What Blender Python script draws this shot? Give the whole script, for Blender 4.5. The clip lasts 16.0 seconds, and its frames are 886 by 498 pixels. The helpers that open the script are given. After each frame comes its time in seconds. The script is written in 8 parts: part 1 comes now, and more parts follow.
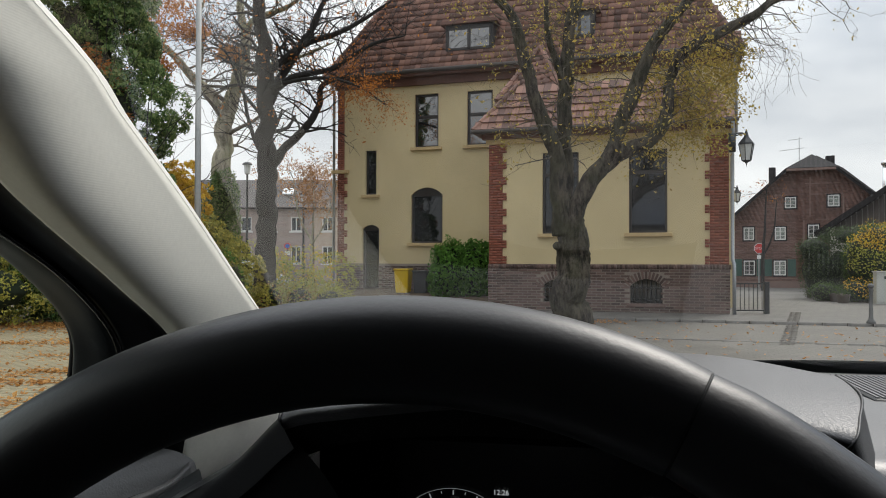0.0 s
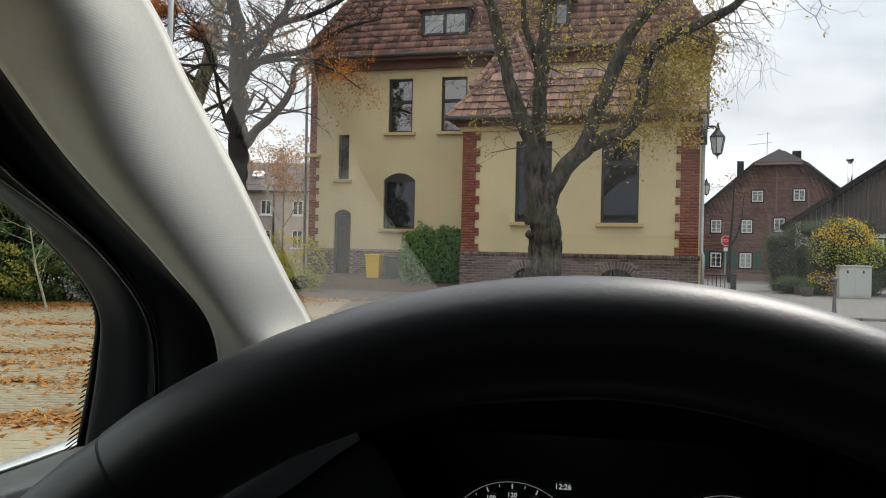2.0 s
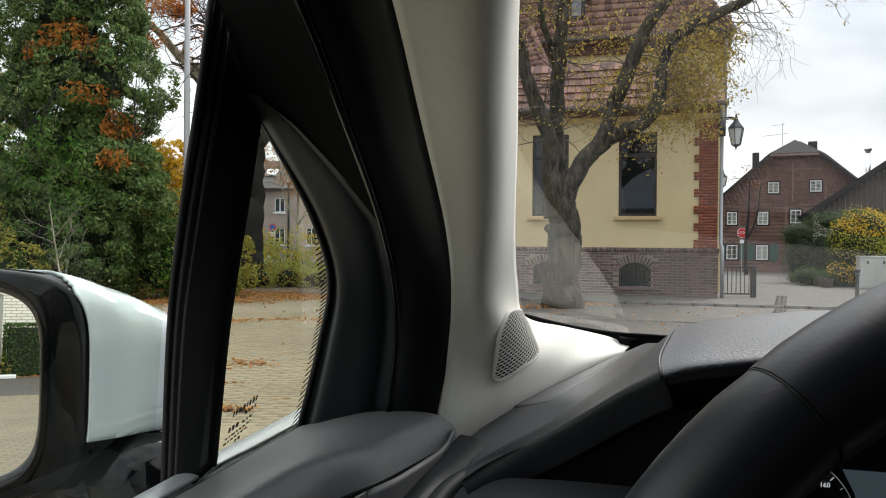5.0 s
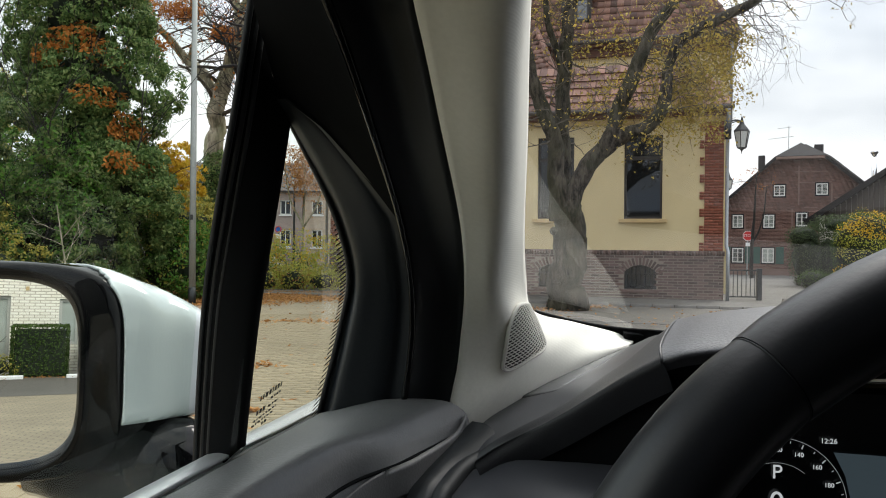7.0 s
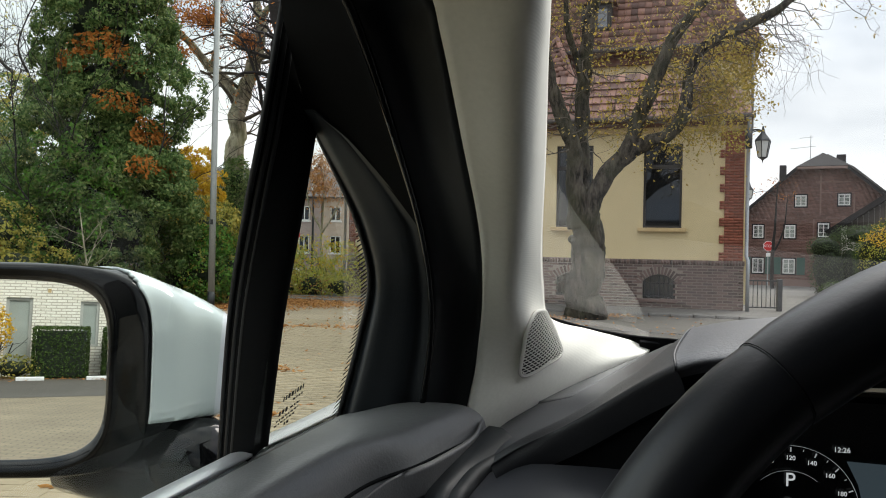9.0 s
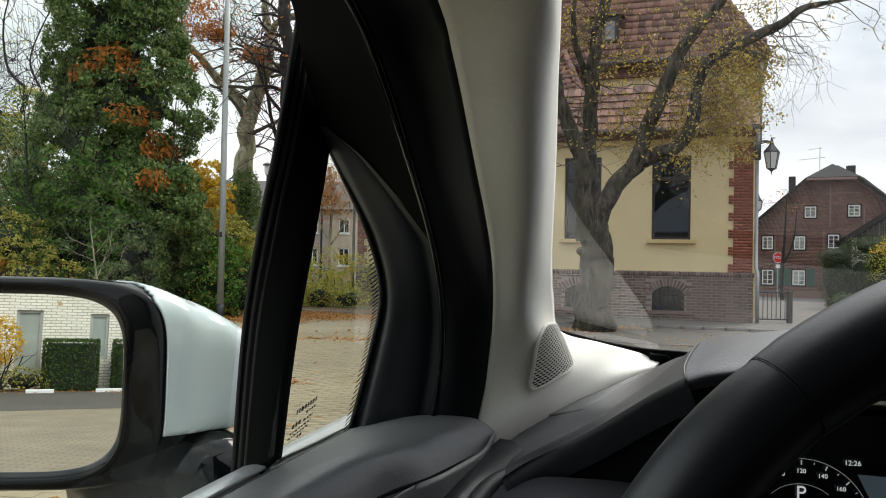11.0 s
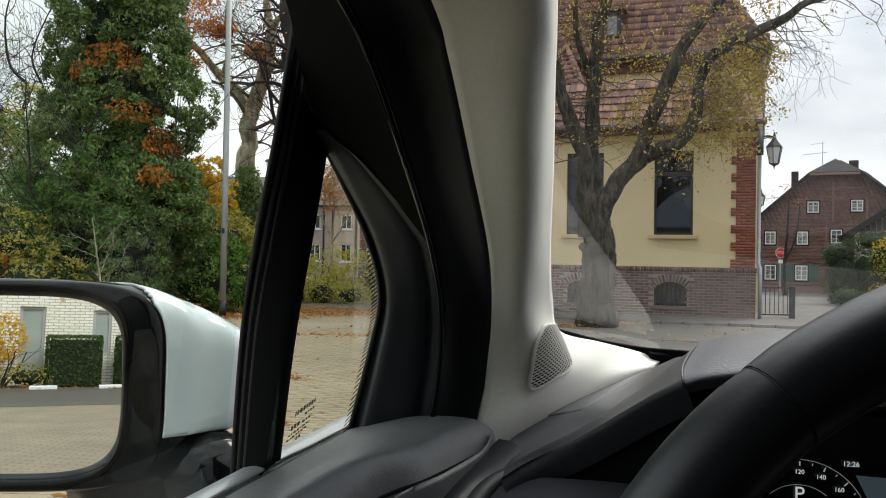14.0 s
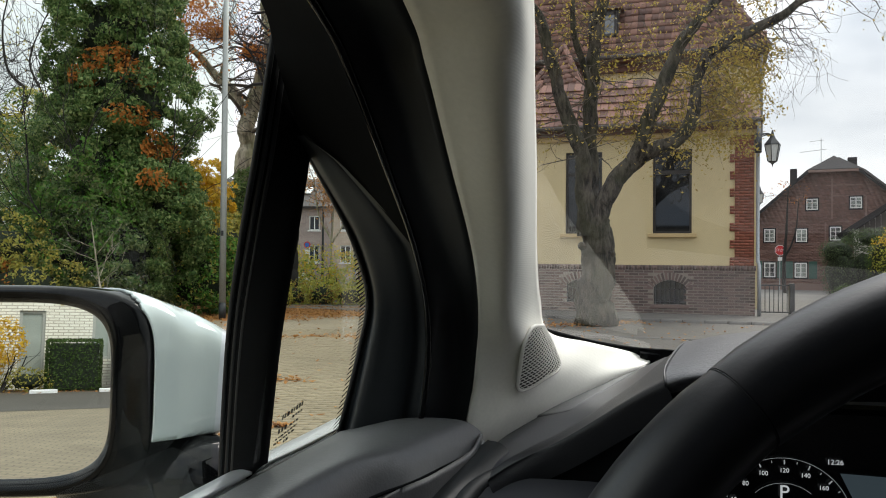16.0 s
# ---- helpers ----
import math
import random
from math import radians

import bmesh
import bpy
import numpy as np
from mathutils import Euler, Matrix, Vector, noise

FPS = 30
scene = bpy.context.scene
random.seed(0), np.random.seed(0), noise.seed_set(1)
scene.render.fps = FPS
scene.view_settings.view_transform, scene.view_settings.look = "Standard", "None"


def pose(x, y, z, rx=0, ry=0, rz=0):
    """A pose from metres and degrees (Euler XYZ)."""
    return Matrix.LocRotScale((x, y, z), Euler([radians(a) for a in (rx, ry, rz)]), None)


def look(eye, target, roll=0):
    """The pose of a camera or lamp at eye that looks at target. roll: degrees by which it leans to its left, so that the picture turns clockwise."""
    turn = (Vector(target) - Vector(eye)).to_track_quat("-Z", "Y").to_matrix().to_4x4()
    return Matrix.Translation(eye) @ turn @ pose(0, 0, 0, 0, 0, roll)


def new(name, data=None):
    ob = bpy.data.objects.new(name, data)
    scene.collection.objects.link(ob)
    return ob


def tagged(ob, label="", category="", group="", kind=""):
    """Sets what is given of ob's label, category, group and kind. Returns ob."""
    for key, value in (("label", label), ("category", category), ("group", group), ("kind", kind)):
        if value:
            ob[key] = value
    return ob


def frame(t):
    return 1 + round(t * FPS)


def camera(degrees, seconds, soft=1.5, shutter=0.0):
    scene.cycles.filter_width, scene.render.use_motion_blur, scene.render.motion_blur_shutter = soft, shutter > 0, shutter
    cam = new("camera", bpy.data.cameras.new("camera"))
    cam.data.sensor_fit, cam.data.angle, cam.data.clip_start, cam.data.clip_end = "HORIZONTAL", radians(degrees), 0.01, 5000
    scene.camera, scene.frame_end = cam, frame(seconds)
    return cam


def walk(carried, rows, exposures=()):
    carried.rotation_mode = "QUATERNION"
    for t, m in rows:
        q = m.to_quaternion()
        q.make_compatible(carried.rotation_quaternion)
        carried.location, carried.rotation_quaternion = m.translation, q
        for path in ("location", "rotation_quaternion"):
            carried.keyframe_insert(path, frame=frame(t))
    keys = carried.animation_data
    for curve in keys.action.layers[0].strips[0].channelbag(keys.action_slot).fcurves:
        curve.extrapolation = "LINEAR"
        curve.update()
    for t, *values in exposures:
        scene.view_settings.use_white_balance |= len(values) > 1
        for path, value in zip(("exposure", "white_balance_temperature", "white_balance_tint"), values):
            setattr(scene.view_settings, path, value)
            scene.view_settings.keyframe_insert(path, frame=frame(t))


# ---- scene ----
cam = camera(58.4, 16.0, soft=1.0)
PATH = [
    (0, (0.023, 0.107, 1.454), (-0.03, 2.106, 1.484), 0.1),
    (0.5, (0.0, 0.124, 1.445), (-0.058, 2.123, 1.472), -0.1),
    (1, (-0.013, 0.129, 1.451), (-0.055, 2.128, 1.458), 0.3),
    (1.5, (-0.02, 0.132, 1.449), (-0.037, 2.132, 1.447), 0.8),
    (2, (-0.043, 0.137, 1.45), (-0.019, 2.136, 1.447), 1.2),
    (2.5, (-0.097, 0.149, 1.452), (-0.064, 2.149, 1.446), 1.2),
    (3, (-0.154, 0.161, 1.441), (-0.141, 2.161, 1.446), 1.0),
    (3.5, (-0.175, 0.164, 1.439), (-0.156, 2.164, 1.441), 0.9),
    (4, (-0.2, 0.158, 1.435), (-0.197, 2.158, 1.424), 0.6),
    (6.5, (-0.223, 0.123, 1.426), (-0.232, 2.123, 1.412), 0.5),
    (7, (-0.224, 0.111, 1.424), (-0.242, 2.111, 1.417), 0.6),
    (7.5, (-0.225, 0.103, 1.422), (-0.263, 2.102, 1.421), 0.8),
    (8, (-0.225, 0.098, 1.423), (-0.265, 2.098, 1.425), 0.9),
    (8.5, (-0.224, 0.098, 1.424), (-0.273, 2.098, 1.43), 1.0),
    (9, (-0.225, 0.097, 1.424), (-0.288, 2.096, 1.434), 1.2),
    (9.5, (-0.227, 0.093, 1.425), (-0.304, 2.091, 1.444), 1.4),
    (12, (-0.227, 0.09, 1.426), (-0.313, 2.088, 1.47), 1.0),
    (12.5, (-0.224, 0.091, 1.428), (-0.314, 2.089, 1.467), 1.1),
    (13, (-0.223, 0.092, 1.428), (-0.314, 2.09, 1.457), 0.9),
    (13.5, (-0.223, 0.092, 1.429), (-0.313, 2.09, 1.457), 0.9),
    (14, (-0.224, 0.09, 1.43), (-0.314, 2.088, 1.459), 1.0),
    (14.5, (-0.219, 0.089, 1.431), (-0.306, 2.087, 1.46), 0.9),
    (15, (-0.215, 0.086, 1.434), (-0.301, 2.084, 1.464), 0.9),
    (15.5, (-0.214, 0.086, 1.434), (-0.301, 2.084, 1.463), 0.6),
    (16, (-0.213, 0.087, 1.432), (-0.302, 2.085, 1.462), 0.5),
]
walk(cam, [(t, look(e, g, r)) for t, e, g, r in PATH], [(0, 0.22), (0.5, 0.34), (2.5, 0.46), (3.5, 0.55), (8, 0.53), (12, 0.45), (16, 0.43)])

# ---------- world and light ----------
world = bpy.data.worlds.new("world")
scene.world = world
world.use_nodes = True
wn, wl = world.node_tree.nodes, world.node_tree.links
wn.clear()
w_out, w_bg = wn.new("ShaderNodeOutputWorld"), wn.new("ShaderNodeBackground")
w_sky, w_mix, w_ramp = wn.new("ShaderNodeTexSky"), wn.new("ShaderNodeMix"), wn.new("ShaderNodeValToRGB")
w_tc, w_map, w_noise = wn.new("ShaderNodeTexCoord"), wn.new("ShaderNodeMapping"), wn.new("ShaderNodeTexNoise")
w_sky.sky_type, w_sky.sun_disc = "NISHITA", False
w_sky.sun_elevation, w_sky.sun_rotation = radians(47), radians(40)
w_mix.data_type = "RGBA"
w_map.inputs["Scale"].default_value = (1.0, 1.0, 2.6)
w_noise.inputs["Scale"].default_value, w_noise.inputs["Detail"].default_value = 2.3, 7
w_ramp.color_ramp.elements[0].position, w_ramp.color_ramp.elements[0].color = 0.30, (3.3, 4.6, 6.9, 1)
w_ramp.color_ramp.elements[1].position, w_ramp.color_ramp.elements[1].color = 0.62, (9.3, 9.3, 9.4, 1)
w_grey = w_ramp.color_ramp.elements.new(0.40)
w_grey.color = (5.0, 5.3, 5.8, 1)
w_mix.inputs[0].default_value = 0.94
w_bg.inputs["Strength"].default_value = 0.108
wl.new(w_tc.outputs["Generated"], w_map.inputs["Vector"])
wl.new(w_map.outputs["Vector"], w_noise.inputs["Vector"])
wl.new(w_noise.outputs["Fac"], w_ramp.inputs["Fac"])
wl.new(w_sky.outputs["Color"], w_mix.inputs[6])
wl.new(w_ramp.outputs["Color"], w_mix.inputs[7])
# an overcast sky: brighter towards the zenith
w_sep, w_up, w_mul = wn.new("ShaderNodeSeparateXYZ"), wn.new("ShaderNodeMapRange"), wn.new("ShaderNodeVectorMath")
w_up.inputs["From Min"].default_value, w_up.inputs["From Max"].default_value = 0.18, 0.95
w_up.inputs["To Min"].default_value, w_up.inputs["To Max"].default_value = 0.92, 2.5
w_mul.operation = "SCALE"
wl.new(w_tc.outputs["Generated"], w_sep.inputs[0])
wl.new(w_sep.outputs["Z"], w_up.inputs["Value"])
wl.new(w_mix.outputs[2], w_mul.inputs[0])
wl.new(w_up.outputs["Result"], w_mul.inputs["Scale"])
wl.new(w_mul.outputs[0], w_bg.inputs["Color"])
wl.new(w_bg.outputs["Background"], w_out.inputs["Surface"])
sun = new("sun", bpy.data.lights.new("sun", "SUN"))
sun.data.energy, sun.data.angle, sun.data.color = 2.0, radians(24), (1.0, 0.94, 0.86)
sun.matrix_world = look((10, 12, 17), (0, 0, 0))


# ---------- materials ----------
def material(name, base, rough=0.6, metal=0.0, vary=0.25, scale=8.0, stain=0.15, stain_scale=0.7, bump=0.0, bump_scale=60.0,
             spec=0.5, island=0.0, second=None, coat=0.0, obj_random=0.0):
    m = bpy.data.materials.new(name)
    m.use_nodes = True
    n, l = m.node_tree.nodes, m.node_tree.links
    p = n["Principled BSDF"]
    p.inputs["Roughness"].default_value, p.inputs["Metallic"].default_value = rough, metal
    p.inputs["Specular IOR Level"].default_value = spec
    p.inputs["Coat Weight"].default_value = coat
    tc = n.new("ShaderNodeTexCoord")
    fine, big = n.new("ShaderNodeTexNoise"), n.new("ShaderNodeTexNoise")
    fine.inputs["Scale"].default_value, fine.inputs["Detail"].default_value = scale, 6
    big.inputs["Scale"].default_value, big.inputs["Detail"].default_value = stain_scale, 4
    for t in (fine, big):
        l.new(tc.outputs["Object"], t.inputs["Vector"])
    two = second or base
    mix = n.new("ShaderNodeMix")
    mix.data_type = "RGBA"
    mix.inputs[6].default_value = (*[c * (1 - vary) for c in base], 1)
    mix.inputs[7].default_value = (*[min(1, c * (1 + vary)) for c in two], 1)
    source = fine.outputs["Fac"]
    if island or obj_random:
        info = n.new("ShaderNodeNewGeometry") if island else n.new("ShaderNodeObjectInfo")
        blend = n.new("ShaderNodeMix")
        blend.inputs[0].default_value = island or obj_random
        l.new(fine.outputs["Fac"], blend.inputs[2])
        l.new(info.outputs["Random Per Island" if island else "Random"], blend.inputs[3])
        source = blend.outputs[0]
    l.new(source, mix.inputs[0])
    dirt, ramp = n.new("ShaderNodeMix"), n.new("ShaderNodeMapRange")
    dirt.data_type, dirt.blend_type = "RGBA", "MULTIPLY"
    ramp.inputs["From Min"].default_value, ramp.inputs["From Max"].default_value = 0.35, 0.7
    ramp.inputs["To Min"].default_value, ramp.inputs["To Max"].default_value = 0.0, 1.0
    l.new(big.outputs["Fac"], ramp.inputs["Value"])
    sc = n.new("ShaderNodeMath")
    sc.operation = "MULTIPLY"
    sc.inputs[1].default_value = stain
    l.new(ramp.outputs["Result"], sc.inputs[0])
    l.new(sc.outputs[0], dirt.inputs[0])
    l.new(mix.outputs[2], dirt.inputs[6])
    dirt.inputs[7].default_value = (0.25, 0.24, 0.22, 1)
    l.new(dirt.outputs[2], p.inputs["Base Color"])
    if bump:
        bt, b = n.new("ShaderNodeTexNoise"), n.new("ShaderNodeBump")
        bt.inputs["Scale"].default_value, bt.inputs["Detail"].default_value = bump_scale, 5
        b.inputs["Strength"].default_value, b.inputs["Distance"].default_value = bump, 0.4 / bump_scale
        l.new(tc.outputs["Object"], bt.inputs["Vector"])
        l.new(bt.outputs["Fac"], b.inputs["Height"])
        l.new(b.outputs["Normal"], p.inputs["Normal"])
    return m


def glass_material(name, tint=(1, 1, 1), ior=1.5):
    m = bpy.data.materials.new(name)
    m.use_nodes = True
    n, l = m.node_tree.nodes, m.node_tree.links
    n.clear()
    out, mix, fres = n.new("ShaderNodeOutputMaterial"), n.new("ShaderNodeMixShader"), n.new("ShaderNodeFresnel")
    tr, gl = n.new("ShaderNodeBsdfTransparent"), n.new("ShaderNodeBsdfGlossy")
    tr.inputs["Color"].default_value = (*tint, 1)
    gl.inputs["Roughness"].default_value = 0.0
    fres.inputs["IOR"].default_value = ior
    l.new(fres.outputs[0], mix.inputs[0])
    l.new(tr.outputs[0], mix.inputs[1])
    l.new(gl.outputs[0], mix.inputs[2])
    l.new(mix.outputs[0], out.inputs["Surface"])
    return m


def glow_material(name, colour, strength):
    m = bpy.data.materials.new(name)
    m.use_nodes = True
    p = m.node_tree.nodes["Principled BSDF"]
    p.inputs["Base Color"].default_value = (*[c * 0.3 for c in colour], 1)
    p.inputs["Emission Color"].default_value, p.inputs["Emission Strength"].default_value = (*colour, 1), strength
    return m


def leaf_material(name, a, b, c=None):
    """Leaf colours from a to b (and c) leaf by leaf, partly lit through."""
    m = bpy.data.materials.new(name)
    m.use_nodes = True
    n, l = m.node_tree.nodes, m.node_tree.links
    p, out = n["Principled BSDF"], n["Material Output"]
    g, ramp = n.new("ShaderNodeNewGeometry"), n.new("ShaderNodeValToRGB")
    ramp.color_ramp.elements[0].color, ramp.color_ramp.elements[1].color = (*a, 1), (*b, 1)
    if c:
        e = ramp.color_ramp.elements.new(0.5)
        e.color = (*c, 1)
    l.new(g.outputs["Random Per Island"], ramp.inputs["Fac"])
    l.new(ramp.outputs["Color"], p.inputs["Base Color"])
    p.inputs["Roughness"].default_value = 0.55
    p.inputs["Specular IOR Level"].default_value = 0.15
    tl, mix = n.new("ShaderNodeBsdfTranslucent"), n.new("ShaderNodeMixShader")
    l.new(ramp.outputs["Color"], tl.inputs["Color"])
    mix.inputs[0].default_value = 0.4
    l.new(p.outputs[0], mix.inputs[1])
    l.new(tl.outputs[0], mix.inputs[2])
    l.new(mix.outputs[0], out.inputs["Surface"])
    return m


def paver_material(name, c1, c2, mortar, width, height, offset=0.5, turn=0.0, upright=False):
    m = material(name, c1, 0.85)
    n, l = m.node_tree.nodes, m.node_tree.links
    p = n["Principled BSDF"]
    tc, mp, br = n.new("ShaderNodeTexCoord"), n.new("ShaderNodeMapping"), n.new("ShaderNodeTexBrick")
    mp.inputs["Rotation"].default_value = (radians(90) if upright else 0, 0, radians(turn))
    br.inputs["Color1"].default_value, br.inputs["Color2"].default_value, br.inputs["Mortar"].default_value = (*c1, 1), (*c2, 1), (*mortar, 1)
    br.inputs["Scale"].default_value = 1.0
    br.inputs["Brick Width"].default_value, br.inputs["Row Height"].default_value = width, height
    br.inputs["Mortar Size"].default_value = 0.010
    br.offset = offset
    noi, mix, bump = n.new("ShaderNodeTexNoise"), n.new("ShaderNodeMix"), n.new("ShaderNodeBump")
    noi.inputs["Scale"].default_value, noi.inputs["Detail"].default_value = 1.3, 8
    mix.data_type, mix.blend_type = "RGBA", "OVERLAY"
    mix.inputs[0].default_value = 0.35
    l.new(tc.outputs["Object"], mp.inputs["Vector"])
    l.new(mp.outputs["Vector"], br.inputs["Vector"])
    l.new(tc.outputs["Object"], noi.inputs["Vector"])
    l.new(br.outputs["Color"], mix.inputs[6])
    l.new(noi.outputs["Fac"], mix.inputs[7])
    l.new(mix.outputs[2], p.inputs["Base Color"])
    bump.inputs["Strength"].default_value, bump.inputs["Distance"].default_value = 0.6, 0.01
    bump.invert = True
    l.new(br.outputs["Fac"], bump.inputs["Height"])
    l.new(bump.outputs["Normal"], p.inputs["Normal"])
    return m


def weave_material(name, base, pitch):
    """Knitted pillar cloth: fine ribs across the pillar."""
    m = material(name, base, 0.9, vary=0.08, scale=300, stain=0.03)
    n, l = m.node_tree.nodes, m.node_tree.links
    p = n["Principled BSDF"]
    tc, wv, b = n.new("ShaderNodeTexCoord"), n.new("ShaderNodeTexWave"), n.new("ShaderNodeBump")
    wv.bands_direction = "Z"
    wv.inputs["Scale"].default_value = 0.314 / pitch
    wv.inputs["Distortion"].default_value, wv.inputs["Detail"].default_value, wv.inputs["Detail Scale"].default_value = 1.5, 2, 3
    b.inputs["Strength"].default_value, b.inputs["Distance"].default_value = 0.08, 0.0003
    l.new(tc.outputs["Object"], wv.inputs["Vector"])
    l.new(wv.outputs["Fac"], b.inputs["Height"])
    l.new(b.outputs["Normal"], p.inputs["Normal"])
    return m


def bark_material(name, dark, light, scale=9.0):
    """Furrowed bark: ridges drawn out along the trunk, with paler plates between dark cracks."""
    m = material(name, light, 0.95, spec=0.2)
    n, l = m.node_tree.nodes, m.node_tree.links
    p = n["Principled BSDF"]
    tc, mp, fine, patch, ramp, mix, tint, bump = (n.new("ShaderNode" + k) for k in ("TexCoord", "Mapping", "TexNoise", "TexNoise", "ValToRGB", "Mix", "MapRange", "Bump"))
    mp.inputs["Scale"].default_value = (1.0, 1.0, 0.32)
    fine.inputs["Scale"].default_value, fine.inputs["Detail"].default_value, fine.inputs["Roughness"].default_value = scale, 8, 0.68
    patch.inputs["Scale"].default_value, patch.inputs["Detail"].default_value = 1.7, 4
    ramp.color_ramp.elements[0].position, ramp.color_ramp.elements[0].color = 0.42, (*dark, 1)
    ramp.color_ramp.elements[1].position, ramp.color_ramp.elements[1].color = 0.60, (*light, 1)
    tint.inputs["From Min"].default_value, tint.inputs["From Max"].default_value = 0.4, 0.65
    tint.inputs["To Min"].default_value, tint.inputs["To Max"].default_value = 0.0, 0.6
    mix.data_type = "RGBA"
    mix.inputs[7].default_value = (light[0] * 0.55, light[1] * 0.66, light[2] * 0.45, 1)
    bump.inputs["Strength"].default_value, bump.inputs["Distance"].default_value = 1.0, 0.05
    l.new(tc.outputs["Object"], mp.inputs["Vector"])
    l.new(mp.outputs["Vector"], fine.inputs["Vector"])
    l.new(tc.outputs["Object"], patch.inputs["Vector"])
    l.new(fine.outputs["Fac"], ramp.inputs["Fac"])
    l.new(patch.outputs["Fac"], tint.inputs["Value"])
    l.new(tint.outputs["Result"], mix.inputs[0])
    l.new(ramp.outputs["Color"], mix.inputs[6])
    l.new(mix.outputs[2], p.inputs["Base Color"])
    l.new(fine.outputs["Fac"], bump.inputs["Height"])
    l.new(bump.outputs["Normal"], p.inputs["Normal"])
    return m


